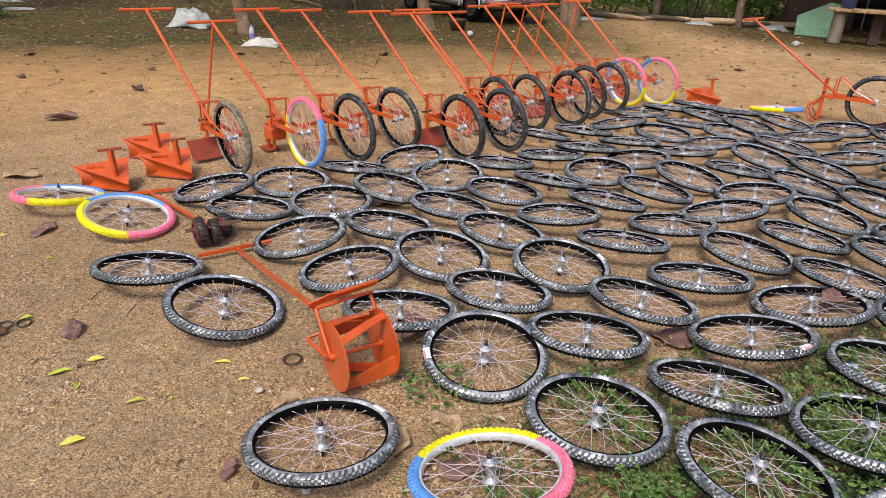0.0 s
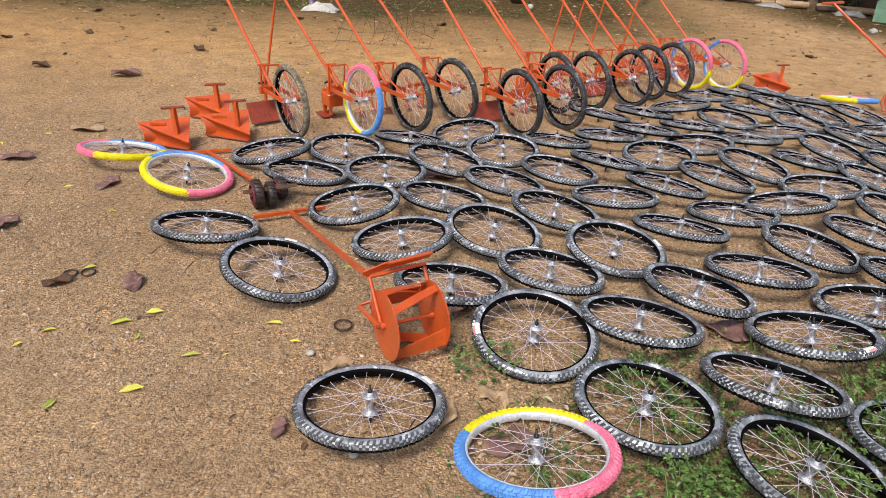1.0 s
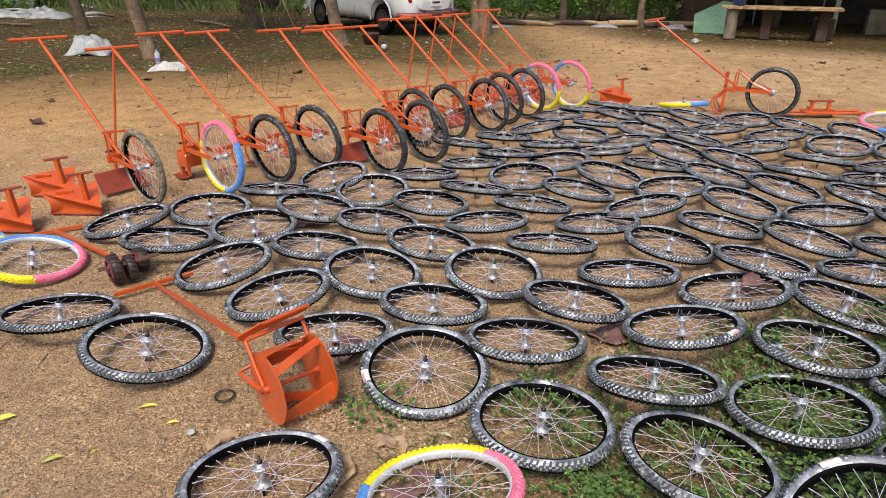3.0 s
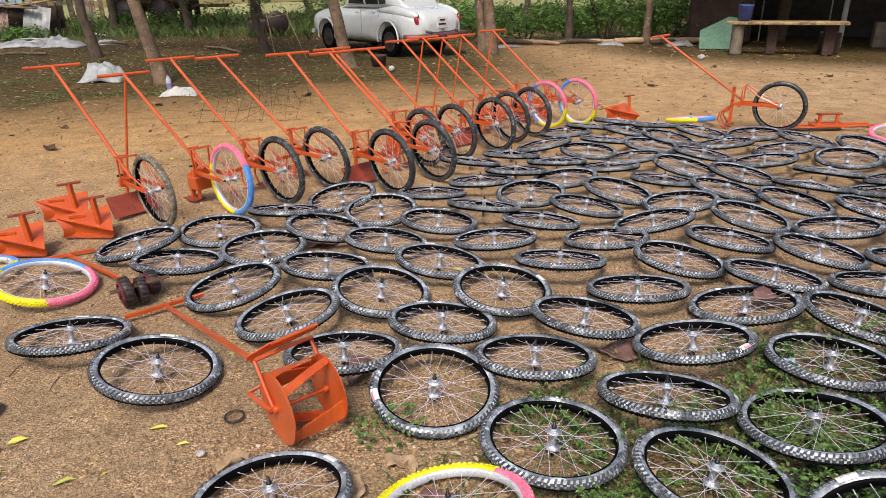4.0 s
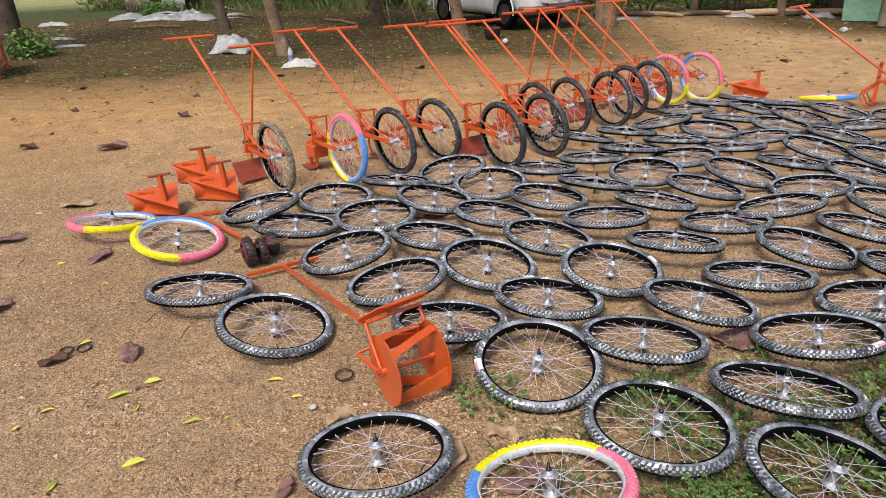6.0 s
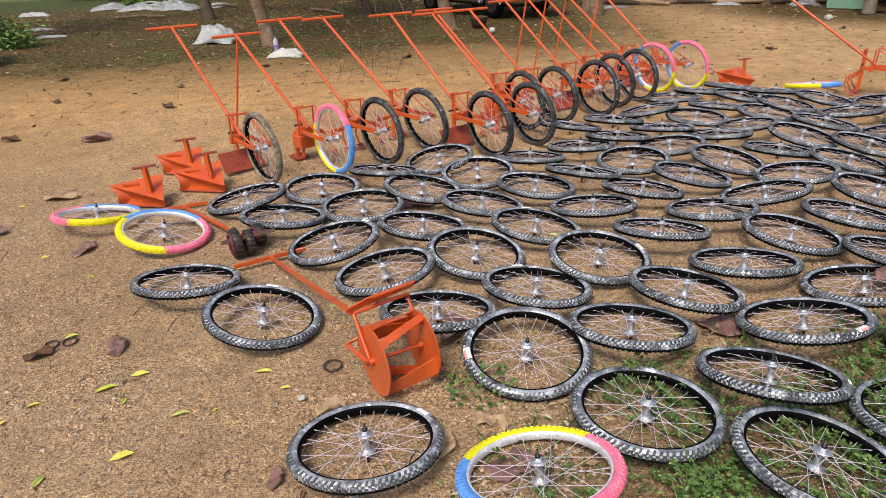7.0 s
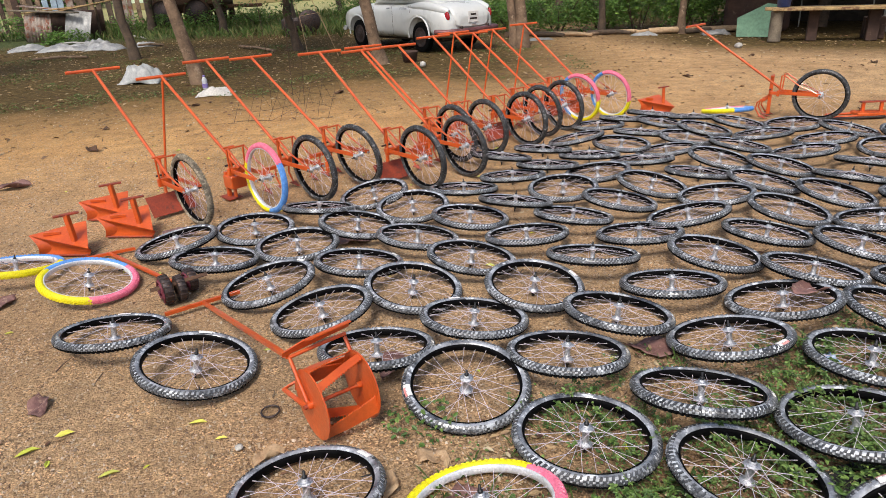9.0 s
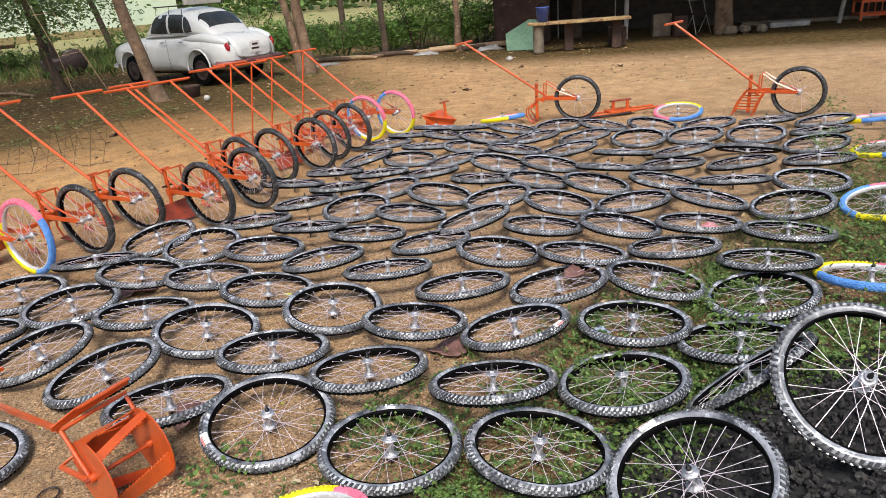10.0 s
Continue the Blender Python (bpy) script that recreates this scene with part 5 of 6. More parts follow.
tree(-3.7, 24.5, 0.14, 4.2, (-0.2, 0.2), BARK_DARK, 33, 3.0, 2.6, 3000, low=1.3)
tree(-2.4, 30.0, 0.13, 4.5, (-1.0, 0.0), BARK_DARK, 34, 3.8, 2.5, 2500, low=1.5)
tree(2.61, 14.13, 0.13, 3.8, (-0.1, 0.1), BARK, 35, 4.1, 1.9, 1100, twin=(-0.55, 0.1), label="tree with two brown trunks at the yard's edge")
tree(4.79, 15.86, 0.085, 3.4, (-0.1, 0.15), BARK_DARK, 36, 3.9, 1.7, 900)
tree(6.48, 15.24, 0.085, 3.4, (-0.05, 0.1), BARK, 37, 3.9, 1.7, 900)
tree(-3.43, 11.47, 0.115, 3.6, (-0.6, 0.0), BARK, 38, 4.2, 1.9, 1000, label="leaning tree with smooth brown trunk")
tree(-6.15, 16.05, 0.11, 3.6, (-0.4, 0.1), BARK_DARK, 39, 4.0, 2.0, 1000)
tree(-9.2, 12.6, 0.3, 4.2, (-0.5, 0.3), BARK_DARK, 40, 4.4, 2.5, 1000, label="old tree with thick dark trunk and shoots at its foot")
tree(-5.5, 22.0, 0.12, 4.0, (-0.3, 0.2), BARK_DARK, 41, 2.8, 2.3, 3000, low=1.2)
tree(-8.4, 24.0, 0.14, 4.0, (0.2, 0.2), BARK_DARK, 42, 3.0, 2.3, 3000, low=1.2)
tree(5.6, 24.0, 0.12, 4.0, (0.2, 0.2), BARK_DARK, 43, 3.6, 2.4, 1400, low=1.0)
tree(9.5, 22.0, 0.12, 4.0, (0.2, 0.2), BARK_DARK, 44, 3.4, 2.4, 1500, low=1.2)

# ---- shrubs behind the yard ----
def shrub(x, y, rx, h, seed, count=1500, mat=SHRUB):
    rng = random.Random(seed)
    t = thing("shrub", "dense bright green shrub behind the yard", "shrub", pose(x, y, 0), "shrubs behind the yard")
    for k in range(7):
        a = rng.uniform(0, 6.28)
        st = Shape().tube([(0.1 * math.cos(a), 0.1 * math.sin(a), 0), (rx * 0.4 * math.cos(a), rx * 0.4 * math.sin(a), h * 0.6), (rx * 0.6 * math.cos(a), rx * 0.6 * math.sin(a), h * 0.95)], [0.015, 0.01, 0.004], 5)
        part("stem", st, BARK_DARK, t)
    lobes = [(rng.uniform(-rx, rx) * 0.8, rng.uniform(-rx, rx) * 0.5, h * rng.uniform(0.25, 0.85), rng.uniform(0.16, 0.36)) for k in range(14)]
    spots = []
    for k in range(count):
        lx, ly, lz, lr = rng.choice(lobes)
        d = Vector((rng.gauss(0, 1), rng.gauss(0, 1), rng.gauss(0, 1))).normalized() * lr * rng.uniform(0.6, 1.1)
        spots.append((lx + d.x * 1.5, ly + d.y * 1.3, max(0.03, lz + d.z), rng.uniform(0.05, 0.11), rng.uniform(0, 6.28), rng.uniform(-0.6, 0.5), rng.gauss(0, 0.5)))
    leaf_cloud("foliage", spots, mat, "", "", seed, parent=t, slim=0.6)


shrub(2.9, 17.4, 0.9, 0.75, 51)
shrub(4.0, 17.0, 0.9, 0.85, 52)
shrub(5.1, 16.9, 0.8, 0.8, 53)
shrub(5.9, 16.6, 0.9, 1.5, 54, 2000)
shrub(6.9, 16.3, 0.8, 1.0, 55)
shrub(7.6, 16.4, 0.7, 1.2, 56)
shrub(8.3, 17.4, 0.9, 1.5, 57)
shrub(1.8, 19.0, 0.9, 0.8, 58)
shrub(3.4, 20.0, 1.2, 0.9, 59)
shrub(6.2, 20.5, 1.4, 1.1, 60)
shrub(-8.4, 12.1, 0.38, 0.42, 61, 600)
shrub(9.0, 24.0, 2.0, 2.4, 62, 2200)
shrub(3.0, 27.0, 2.2, 2.0, 63, 2200)
shrub(-1.0, 26.5, 1.5, 0.9, 64, 1500)
tuft = []
for k in range(16000):
    x, y = wr.uniform(-14, 9), wr.uniform(17.2, 31)
    if y < 17.6 - 0.42 * min(0, x) + wr.uniform(0, 1.5):
        continue
    tuft.append((x, y, 0, wr.uniform(0.12, 0.38), wr.uniform(0, 6.28), wr.uniform(0.7, 1.5), wr.gauss(0, 0.3)))
leaf_cloud("field_grass", tuft, GRASS, "tall green and dry grass of the field", "grass", 6, slim=0.14)
under = []
for k in range(9000):
    x, y = wr.uniform(-10, 3.2), wr.uniform(8.6, 17.5)
    if noise.noise((x * 0.75, y * 0.75, 21)) + 0.5 * noise.noise((x * 2.5, y * 2.5, 5)) < 0.16 + 0.35 * max(0.0, (10.2 + 0.2 * x - y)):
        continue
    for q in range(4):
        under.append((x + wr.gauss(0, 0.06), y + wr.gauss(0, 0.06), wr.uniform(0.003, 0.03), wr.uniform(0.02, 0.045), wr.uniform(0, 6.28), wr.uniform(-0.2, 0.7), wr.gauss(0, 0.4)))
leaf_cloud("ground_weeds", under, GRASS, "low patchy green growth on earth under trees", "weeds", 7, slim=0.55)
# logs, branches and stones along the edge
lg = random.Random(71)
for k in range(14):
    x = 2.9 + 4.6 * k / 13 + lg.uniform(-0.15, 0.15)
    y = 16.4 - 0.32 * (x - 2.9) + lg.uniform(-0.25, 0.2)
    ln, a, r = lg.uniform(0.5, 1.4), lg.uniform(-0.7, 0.3), lg.uniform(0.03, 0.08)
    s = Shape()
    s.tube([(-ln / 2, 0, r * 0.8), (-ln / 6, lg.uniform(-0.05, 0.05), r), (ln / 5, lg.uniform(-0.05, 0.05), r * 1.1), (ln / 2, 0, r * 0.7)], [r, r * 0.95, r * 0.85, r * 0.6], 8)
    ob = part("log", s, lg.choice((BARK, BARK_DARK, TANLEAF)))
    ob.matrix_world = pose(x, y, 0, 0, 0, math.degrees(a))
    tagged(ob, "dry fallen branch at the yard's edge", "log", "branches along the edge")


# ---- white saloon car ----
def saloon_car():
    c = thing("car", "white old rounded saloon car parked under trees", "car", pose(0.36, 15.45, 0, 0, 0, 127.5) @ Matrix.Diagonal((0.9, 0.92, 0.99, 1)))
    cab_rows = [(-1.62, 0.44, 0.93, 0.975), (-1.48, 0.56, 0.93, 1.08), (-1.3, 0.64, 0.93, 1.24), (-1.08, 0.69, 0.93, 1.38), (-0.8, 0.72, 0.93, 1.475), (-0.42, 0.735, 0.93, 1.52), (0.0, 0.735, 0.93, 1.51), (0.28, 0.725, 0.93, 1.45), (0.48, 0.7, 0.93, 1.3), (0.68, 0.66, 0.93, 1.1), (0.84, 0.6, 0.93, 0.985)]
    power, taper = 3.2, 0.15

    def ring(x, w, lo, hi, p, n, lean):
        zc, hh = (lo + hi) / 2, (hi - lo) / 2
        out = []
        for j in range(n):
            a = math.tau * j / n
            ca, sa = math.cos(a), math.sin(a)
            z = math.copysign(abs(sa) ** (2 / p), sa)
            out.append((x, w * math.copysign(abs(ca) ** (2 / p), ca) * (1 - lean * (z + 1) / 2), zc + hh * z))
        return out

    def loft(rows, p, n=32, lean=0.0):
        s = Shape()
        for row in rows:
            s.v += ring(*row, p, n, lean)
        m = len(rows)
        for k in range(m - 1):
            for j in range(n):
                s.f.append((k * n + j, k * n + (j + 1) % n, (k + 1) * n + (j + 1) % n, (k + 1) * n + j))
        s.f += [tuple(range(n - 1, -1, -1)), tuple(range((m - 1) * n, m * n))]
        s.m, s.smooth = [0] * len(s.f), [True] * (len(s.f) - 2) + [False] * 2
        return s

    def cab_at(x):
        for a, b in zip(cab_rows, cab_rows[1:]):
            if a[0] <= x <= b[0]:
                k = (x - a[0]) / (b[0] - a[0])
                return [a[i] + (b[i] - a[i]) * k for i in (1, 2, 3)]
        return list(cab_rows[0][1:])

    def cab_side(x, z):
        w, lo, hi = cab_at(x)
        q = min(1.0, abs((z - (lo + hi) / 2) / ((hi - lo) / 2)))
        return w * (1 - q ** power) ** (1 / power) * (1 - taper * ((z - lo) / (hi - lo)))

    def cab_top(x, y):
        w, lo, hi = cab_at(x)
        y = abs(y) / (w * (1 - taper * 0.93))
        return (lo + hi) / 2 + (hi - lo) / 2 * max(0.0, 1 - min(1.0, y) ** power) ** (1 / power)

    def sheet(rows, proud):
        """A closed thin sheet over rows of points."""
        s = Shape()
        nu, nv = len(rows), len(rows[0])
        for off in (Vector((0, 0, 0)), proud):
            s.v += [tuple(Vector(p) + off) for r in rows for p in r]
        o = nu * nv
        for i in range(nu - 1):
            for j in range(nv - 1):
                q = (i * nv + j, i * nv + j + 1, (i + 1) * nv + j + 1, (i + 1) * nv + j)
                s.f += [q, tuple(o + k for k in q[::-1])]
        s.m, s.smooth = [0] * len(s.f), [True] * len(s.f)
        return s

    def cut(shape, mats, holes):
        """A mesh with round wheel openings cut through it."""
        ob = new("cutting", shape.mesh("body", mats))
        tools = []
        for xx in holes:
            t = new("cutter", Shape().lathe([(0.0, -0.3), (0.365, -0.3), (0.365, 0.3), (0.0, 0.3)], 36, pose(xx[0], xx[1], 0.36, 90, 0, 0)).mesh("cutter", mats))
            b = ob.modifiers.new("opening", "BOOLEAN")
            b.operation, b.object, b.solver = "DIFFERENCE", t, "EXACT"
            tools.append(t)
        done = bpy.data.meshes.new_from_object(ob.evaluated_get(bpy.context.evaluated_depsgraph_get()))
        for t in tools + [ob]:
            bpy.data.objects.remove(t)
        return done

    body = loft([(-2.13, 0.56, 0.42, 0.66), (-2.08, 0.66, 0.36, 0.79), (-1.95, 0.74, 0.31, 0.89), (-1.72, 0.79, 0.28, 0.955), (-1.4, 0.82, 0.26, 0.985), (-1.0, 0.825, 0.25, 0.985), (-0.5, 0.82, 0.25, 0.975), (0.1, 0.82, 0.25, 0.97), (0.7, 0.82, 0.25, 0.975), (1.2, 0.815, 0.26, 0.965), (1.6, 0.79, 0.28, 0.93), (1.88, 0.74, 0.32, 0.87), (2.04, 0.66, 0.38, 0.78), (2.1, 0.56, 0.45, 0.68)], 4.0, 36)
    wheels = [(xx, sy * 0.86) for xx in (-1.22, 1.25) for sy in (-1, 1)]
    part("body", cut(body, [CAR_WHITE], wheels), None, c)
    part("roof", loft(cab_rows, power, 36, taper), CAR_WHITE, c)
    # raised rear wings that run from the doors to the lamps
    for sy in (-1, 1):
        s = Shape()
        for xx, yy, r in ((-0.75, 0.7, 0.03), (-1.0, 0.7, 0.075), (-1.4, 0.685, 0.105), (-1.75, 0.655, 0.1), (-2.0, 0.61, 0.075), (-2.06, 0.6, 0.03)):
            s.v += [(xx, sy * (yy + r * math.cos(a)), 0.925 - 0.16 * max(0.0, -1.4 - xx) ** 1.1 + r * math.sin(a)) for a in (math.tau * k / 14 for k in range(14))]
        s.f = [(k * 14 + j, k * 14 + (j + 1) % 14, (k + 1) * 14 + (j + 1) % 14, (k + 1) * 14 + j) for k in range(5) for j in range(14)]
        s.m, s.smooth = [0] * len(s.f), [True] * len(s.f)
        part("rear_wing", s, CAR_WHITE, c)
    for sy in (-1, 1):
        side = Vector((0, sy * 0.006, 0))

        def pane(outline, nm):
            """outline: for each step along the car, the sill and the head of the glass."""
            rows = []
            for xx, lo, hi in outline:
                rows.append([(xx, sy * (cab_side(xx, lo + (hi - lo) * k / 5) + 0.003), lo + (hi - lo) * k / 5) for k in range(6)])
            part(nm, sheet(rows, side), GLASS, c)

        pane([(0.42, 1.06, 1.1), (0.36, 1.055, 1.26), (0.28, 1.05, 1.37), (0.15, 1.05, 1.4), (-0.05, 1.05, 1.41), (-0.2, 1.05, 1.41)], "front_window")
        pane([(-0.28, 1.05, 1.41), (-0.45, 1.05, 1.41), (-0.62, 1.05, 1.4), (-0.74, 1.05, 1.38)], "rear_door_window")
        pane([(-0.775, 1.05, 1.365), (-0.85, 1.05, 1.33), (-0.93, 1.055, 1.26), (-1.0, 1.065, 1.14)], "quarter_window")
        for pts in ([(0.5, 0.36), (0.52, 0.6), (0.5, 0.93)], [(-0.25, 0.34), (-0.25, 0.93)], [(-0.92, 0.8), (-0.98, 0.95)]):
            part("door_seam", Shape().tube([(xx, sy * 0.822, zz) for xx, zz in pts], 0.0035, 4), STEEL_DARK, c)
        part("waist_trim", Shape().tube([(0.55, sy * (cab_side(0.55, 1.03) + 0.004), 1.03), (-0.3, sy * (cab_side(-0.3, 1.03) + 0.004), 1.03), (-1.05, sy * (cab_side(-1.05, 1.03) + 0.004), 1.03)], 0.007, 5), CHROME, c)
        for xx in (-0.12, -0.76):
            part("door_handle", Shape().box((xx, sy * 0.832, 0.885), (0.13, 0.025, 0.026), None, 0.008), CHROME, c)
        for xx in (-1.22, 1.25):
            part("arch_lip", Shape().tube([(xx + 0.372 * math.cos(a), sy * 0.818, 0.36 + 0.372 * math.sin(a)) for a in (math.pi * (k / 16 * 1.1 - 0.05) for k in range(17))], 0.02, 6), CAR_WHITE, c)
            wl_ = Shape()
            wl_.lathe([(0.2, -0.07), (0.27, -0.085), (0.305, -0.065), (0.315, 0.0), (0.305, 0.065), (0.27, 0.085), (0.2, 0.07)], 28, pose(xx, sy * 0.7, 0.315, 90, 0, 0))
            tyre = part("car_tyre", wl_, RUBBER, c)
            hc = Shape()
            hc.lathe([(0.0, 0.05), (0.07, 0.05), (0.11, 0.025), (0.17, 0.03), (0.2, 0.05), (0.21, -0.05)], 24, pose(xx, sy * 0.735, 0.315, -90 * sy, 0, 0))
            part("wheel_disc", hc, STEEL_DARK, tyre)
        part("tail_lamp", Shape().lathe([(0.0, 0.05), (0.022, 0.046), (0.042, 0.026), (0.05, 0.0), (0.05, -0.08)], 18, pose(-2.05, sy * 0.64, 0.74, 0, -80, 0) @ Matrix.Diagonal((1.9, 0.85, 1, 1))), RED_LAMP, c)
        part("overrider", Shape().box((-2.23, sy * 0.4, 0.46), (0.06, 0.08, 0.16), None, 0.02), STEEL_DARK, c)
    rows = []
    for k in range(8):
        xx = -1.4 + 0.36 * k / 7
        half = 0.56 * (1 - abs(2 * (k / 7) - 0.9) ** 3 * 0.22)
        rows.append([(xx, half * (j / 5 - 1), cab_top(xx, half * (j / 5 - 1)) + 0.004) for j in range(11)])
    part("rear_window", sheet(rows, Vector((-0.004, 0, 0.006))), GLASS, c)
    rows = []
    for k in range(7):
        xx = 0.4 + 0.34 * k / 6
        rows.append([(xx, 0.56 * (j / 5 - 1), cab_top(xx, 0.56 * (j / 5 - 1)) + 0.004) for j in range(11)])
    part("windscreen", sheet(rows, Vector((0.004, 0, 0.006))), GLASS, c)
    lid = loft([(-2.19, 0.4, 0.52, 0.68), (-2.16, 0.5, 0.5, 0.8), (-2.04, 0.55, 0.5, 0.905), (-1.85, 0.57, 0.55, 0.97), (-1.6, 0.57, 0.6, 1.0), (-1.42, 0.54, 0.7, 1.0)], 4.2, 28)
    part("boot_lid", lid, CAR_WHITE, c)
    part("boot_handle", Shape().box((-2.2, 0.0, 0.56), (0.03, 0.1, 0.022), None, 0.008), CHROME, c)
    plate_ = part("number_plate", Shape().box((-2.2, 0.02, 0.7), (0.016, 0.3, 0.22), None, 0.004), STICKER, c)
    for zz, ww in ((0.745, 0.16), (0.665, 0.22)):
        part("plate_bar", Shape().box((-2.21, 0.02, zz), (0.006, ww, 0.036), None, 0.002), STEEL_DARK, plate_)
    part("rear_bumper", Shape().tube([(-1.85, -0.85, 0.44), (-2.12, -0.77, 0.44), (-2.23, -0.4, 0.44), (-2.25, 0, 0.44), (-2.23, 0.4, 0.44), (-2.12, 0.77, 0.44), (-1.85, 0.85, 0.44)], 0.055, 8), MAROON_BAR, c)
    part("front_bumper", Shape().tube([(1.85, -0.82, 0.43), (2.14, -0.55, 0.43), (2.2, 0, 0.43), (2.14, 0.55, 0.43), (1.85, 0.82, 0.43)], 0.05, 8), CHROME, c)
    part("underbody", Shape().box((0, 0, 0.3), (3.4, 1.05, 0.16), None, 0.03), STEEL_DARK, c)
    # roof rack with a pale sign board
    for xx in (-0.7, -0.25, 0.2):
        part("rack_bar", Shape().tube([(xx, -0.6, 1.4), (xx, -0.56, 1.56), (xx, 0.56, 1.56), (xx, 0.6, 1.4)], 0.009, 5), STEEL_DARK, c)
    for sy in (-1, 1):
        part("rack_rail", Shape().tube([(-0.8, sy * 0.56, 1.57), (0.3, sy * 0.56, 1.57)], 0.009, 5), STEEL_DARK, c)
    part("sign_board", Shape().box((-0.75, 0.02, 1.66), (0.14, 0.95, 0.19), None, 0.015), CLOTH, c, "pale board on the roof rack")
    return c


saloon_car()


# ---- shed and its clutter ----
FRONT_A, FRONT_B = Vector((7.5, 15.0, 0)), Vector((18.6, 7.4, 0))
ALONG = (FRONT_B - FRONT_A).normalized()
BACK = Vector((-ALONG.y, ALONG.x, 0))
shed_yaw = math.degrees(math.atan2(ALONG.y, ALONG.x))


def shed_pos(u, d, z=0.0):
    return FRONT_A + ALONG * u + BACK * d + Vector((0, 0, z))


shed = thing("shed", "dark open-fronted shed with brick back wall and posts", "shed", pose(*FRONT_A, 0, 0, shed_yaw))
long = (FRONT_B - FRONT_A).length
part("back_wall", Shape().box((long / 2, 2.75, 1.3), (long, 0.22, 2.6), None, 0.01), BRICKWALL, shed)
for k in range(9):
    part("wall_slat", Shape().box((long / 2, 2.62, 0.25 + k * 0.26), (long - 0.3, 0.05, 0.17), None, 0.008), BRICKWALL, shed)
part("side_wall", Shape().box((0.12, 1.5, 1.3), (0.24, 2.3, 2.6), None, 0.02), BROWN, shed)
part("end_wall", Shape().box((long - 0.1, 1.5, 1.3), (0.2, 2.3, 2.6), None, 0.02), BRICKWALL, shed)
# unseen eave added far forward of the posts to shade bench and interior
part("roof", Shape().box((long / 2, 0.4, 2.72), (long + 0.8, 5.6, 0.08), Matrix.Rotation(radians(4), 3, "X"), 0.02), ROOF, shed)
part("front_pier", Shape().box((0.5, 0.2, 1.3), (1.35, 0.34, 2.6), None, 0.08), BROWN, shed, "brown mud-plastered pier")
for u, r, mt in ((2.95, 0.055, PALE_POST), (7.7, 0.05, PALE_POST), (9.3, 0.05, PALE_POST), (11.6, 0.05, PALE_POST)):
    part("post", Shape().tube([(u, 0.1 + (0.9 if u > 5 else 0), 0), (u + 0.02, 0.1, 2.65)], r, 8), mt, shed)
part("trunk_post", Shape().tube([(5.1, 0.1, 0), (5.05, 0.12, 1.0), (5.15, 0.1, 2.65)], [0.22, 0.17, 0.15], 12), BARK, shed, "rough tree trunk used as a post")
part("inner_post", Shape().tube([(1.75, 1.2, 0), (1.75, 1.2, 2.65)], 0.13, 10), BARK_DARK, shed)
part("kerb", Shape().box((7.2, 1.6, 0.05), (3.0, 0.12, 0.1), None, 0.02), CONCRETE, shed)


def at_shed(ob, u, d, z=0.0, turn=0.0):
    ob.matrix_world = pose(*shed_pos(u, d, z), 0, 0, shed_yaw + turn)
    return ob


bench = at_shed(thing("bench", "long worn plank bench on concrete drums", "bench"), 1.95, -1.75, 0, 8)
part("plank", Shape().box((0, 0.05, 0.6), (2.15, 0.22, 0.055), None, 0.008), WOOD, bench)
part("plank", Shape().box((0.05, -0.18, 0.6), (2.0, 0.2, 0.05), None, 0.008), WOOD, bench)
part("drum", Shape().lathe([(0.0, 0.0), (0.115, 0.0), (0.12, 0.03), (0.112, 0.05), (0.115, 0.28), (0.112, 0.5), (0.12, 0.53), (0.11, 0.57), (0.0, 0.57)], 18, pose(-0.85, -0.1, 0)), CONCRETE, bench, "dented pale drum")
part("box_leg", Shape().box((-0.2, 0.1, 0.285), (0.18, 0.2, 0.57), None, 0.012), BROWN, bench)
part("box_leg", Shape().box((0.8, 0.08, 0.285), (0.2, 0.2, 0.57), None, 0.012), BROWN, bench)
bucket = at_shed(thing("bucket", "blue plastic bucket standing on the bench", "bucket"), 1.2, -1.82, 0.63)
part("pail", Shape().lathe([(0.0, 0.0), (0.11, 0.0), (0.14, 0.28), (0.15, 0.29), (0.14, 0.3), (0.12, 0.27), (0.1, 0.03), (0.0, 0.02)], 20), BLUE_PAINT, bucket)
part("bail", Shape().tube([(0.14 * math.cos(a), 0.0, 0.28 + 0.13 * math.sin(a)) for a in (math.pi * k / 8 for k in range(9))], 0.005, 5), STEEL_DARK, bucket)
gsheet = part("green_sheet", Shape().plate([(-0.3, 0, 0), (0.36, 0, 0), (0.38, 0.2, 0.62), (0.2, 0.22, 0.64), (-0.34, 0.14, 0.36)], 0.02), GREEN_SHEET)
at_shed(gsheet, 0.62, -1.2, 0.01)
tagged(gsheet, "faded green metal sheet leaning against the pier", "sheet")
for u, d, sx, sy, sz, mt, lb in ((3.75, 0.3, 0.42, 0.25, 0.5, CONCRETE, "worn plywood panel box inside the shed"), (2.75, -1.2, 0.35, 0.3, 0.4, BROWN, "brown box beside the bench"), (4.15, 0.1, 0.3, 0.2, 0.45, BROWN, "brown box inside the shed"), (6.6, 0.9, 0.9, 0.3, 0.12, SHEET, "grey slab in the shed's shade")):
    b = part("crate", Shape().box((0, 0, sz / 2), (sx, sy, sz), None, 0.015), mt)
    at_shed(b, u, d, 0, 10)
    tagged(b, lb, "crate")
ch = at_shed(thing("metal_chair", "bent grey metal chair frame in the shed", "chair"), 4.6, 0.5, 0, 30)
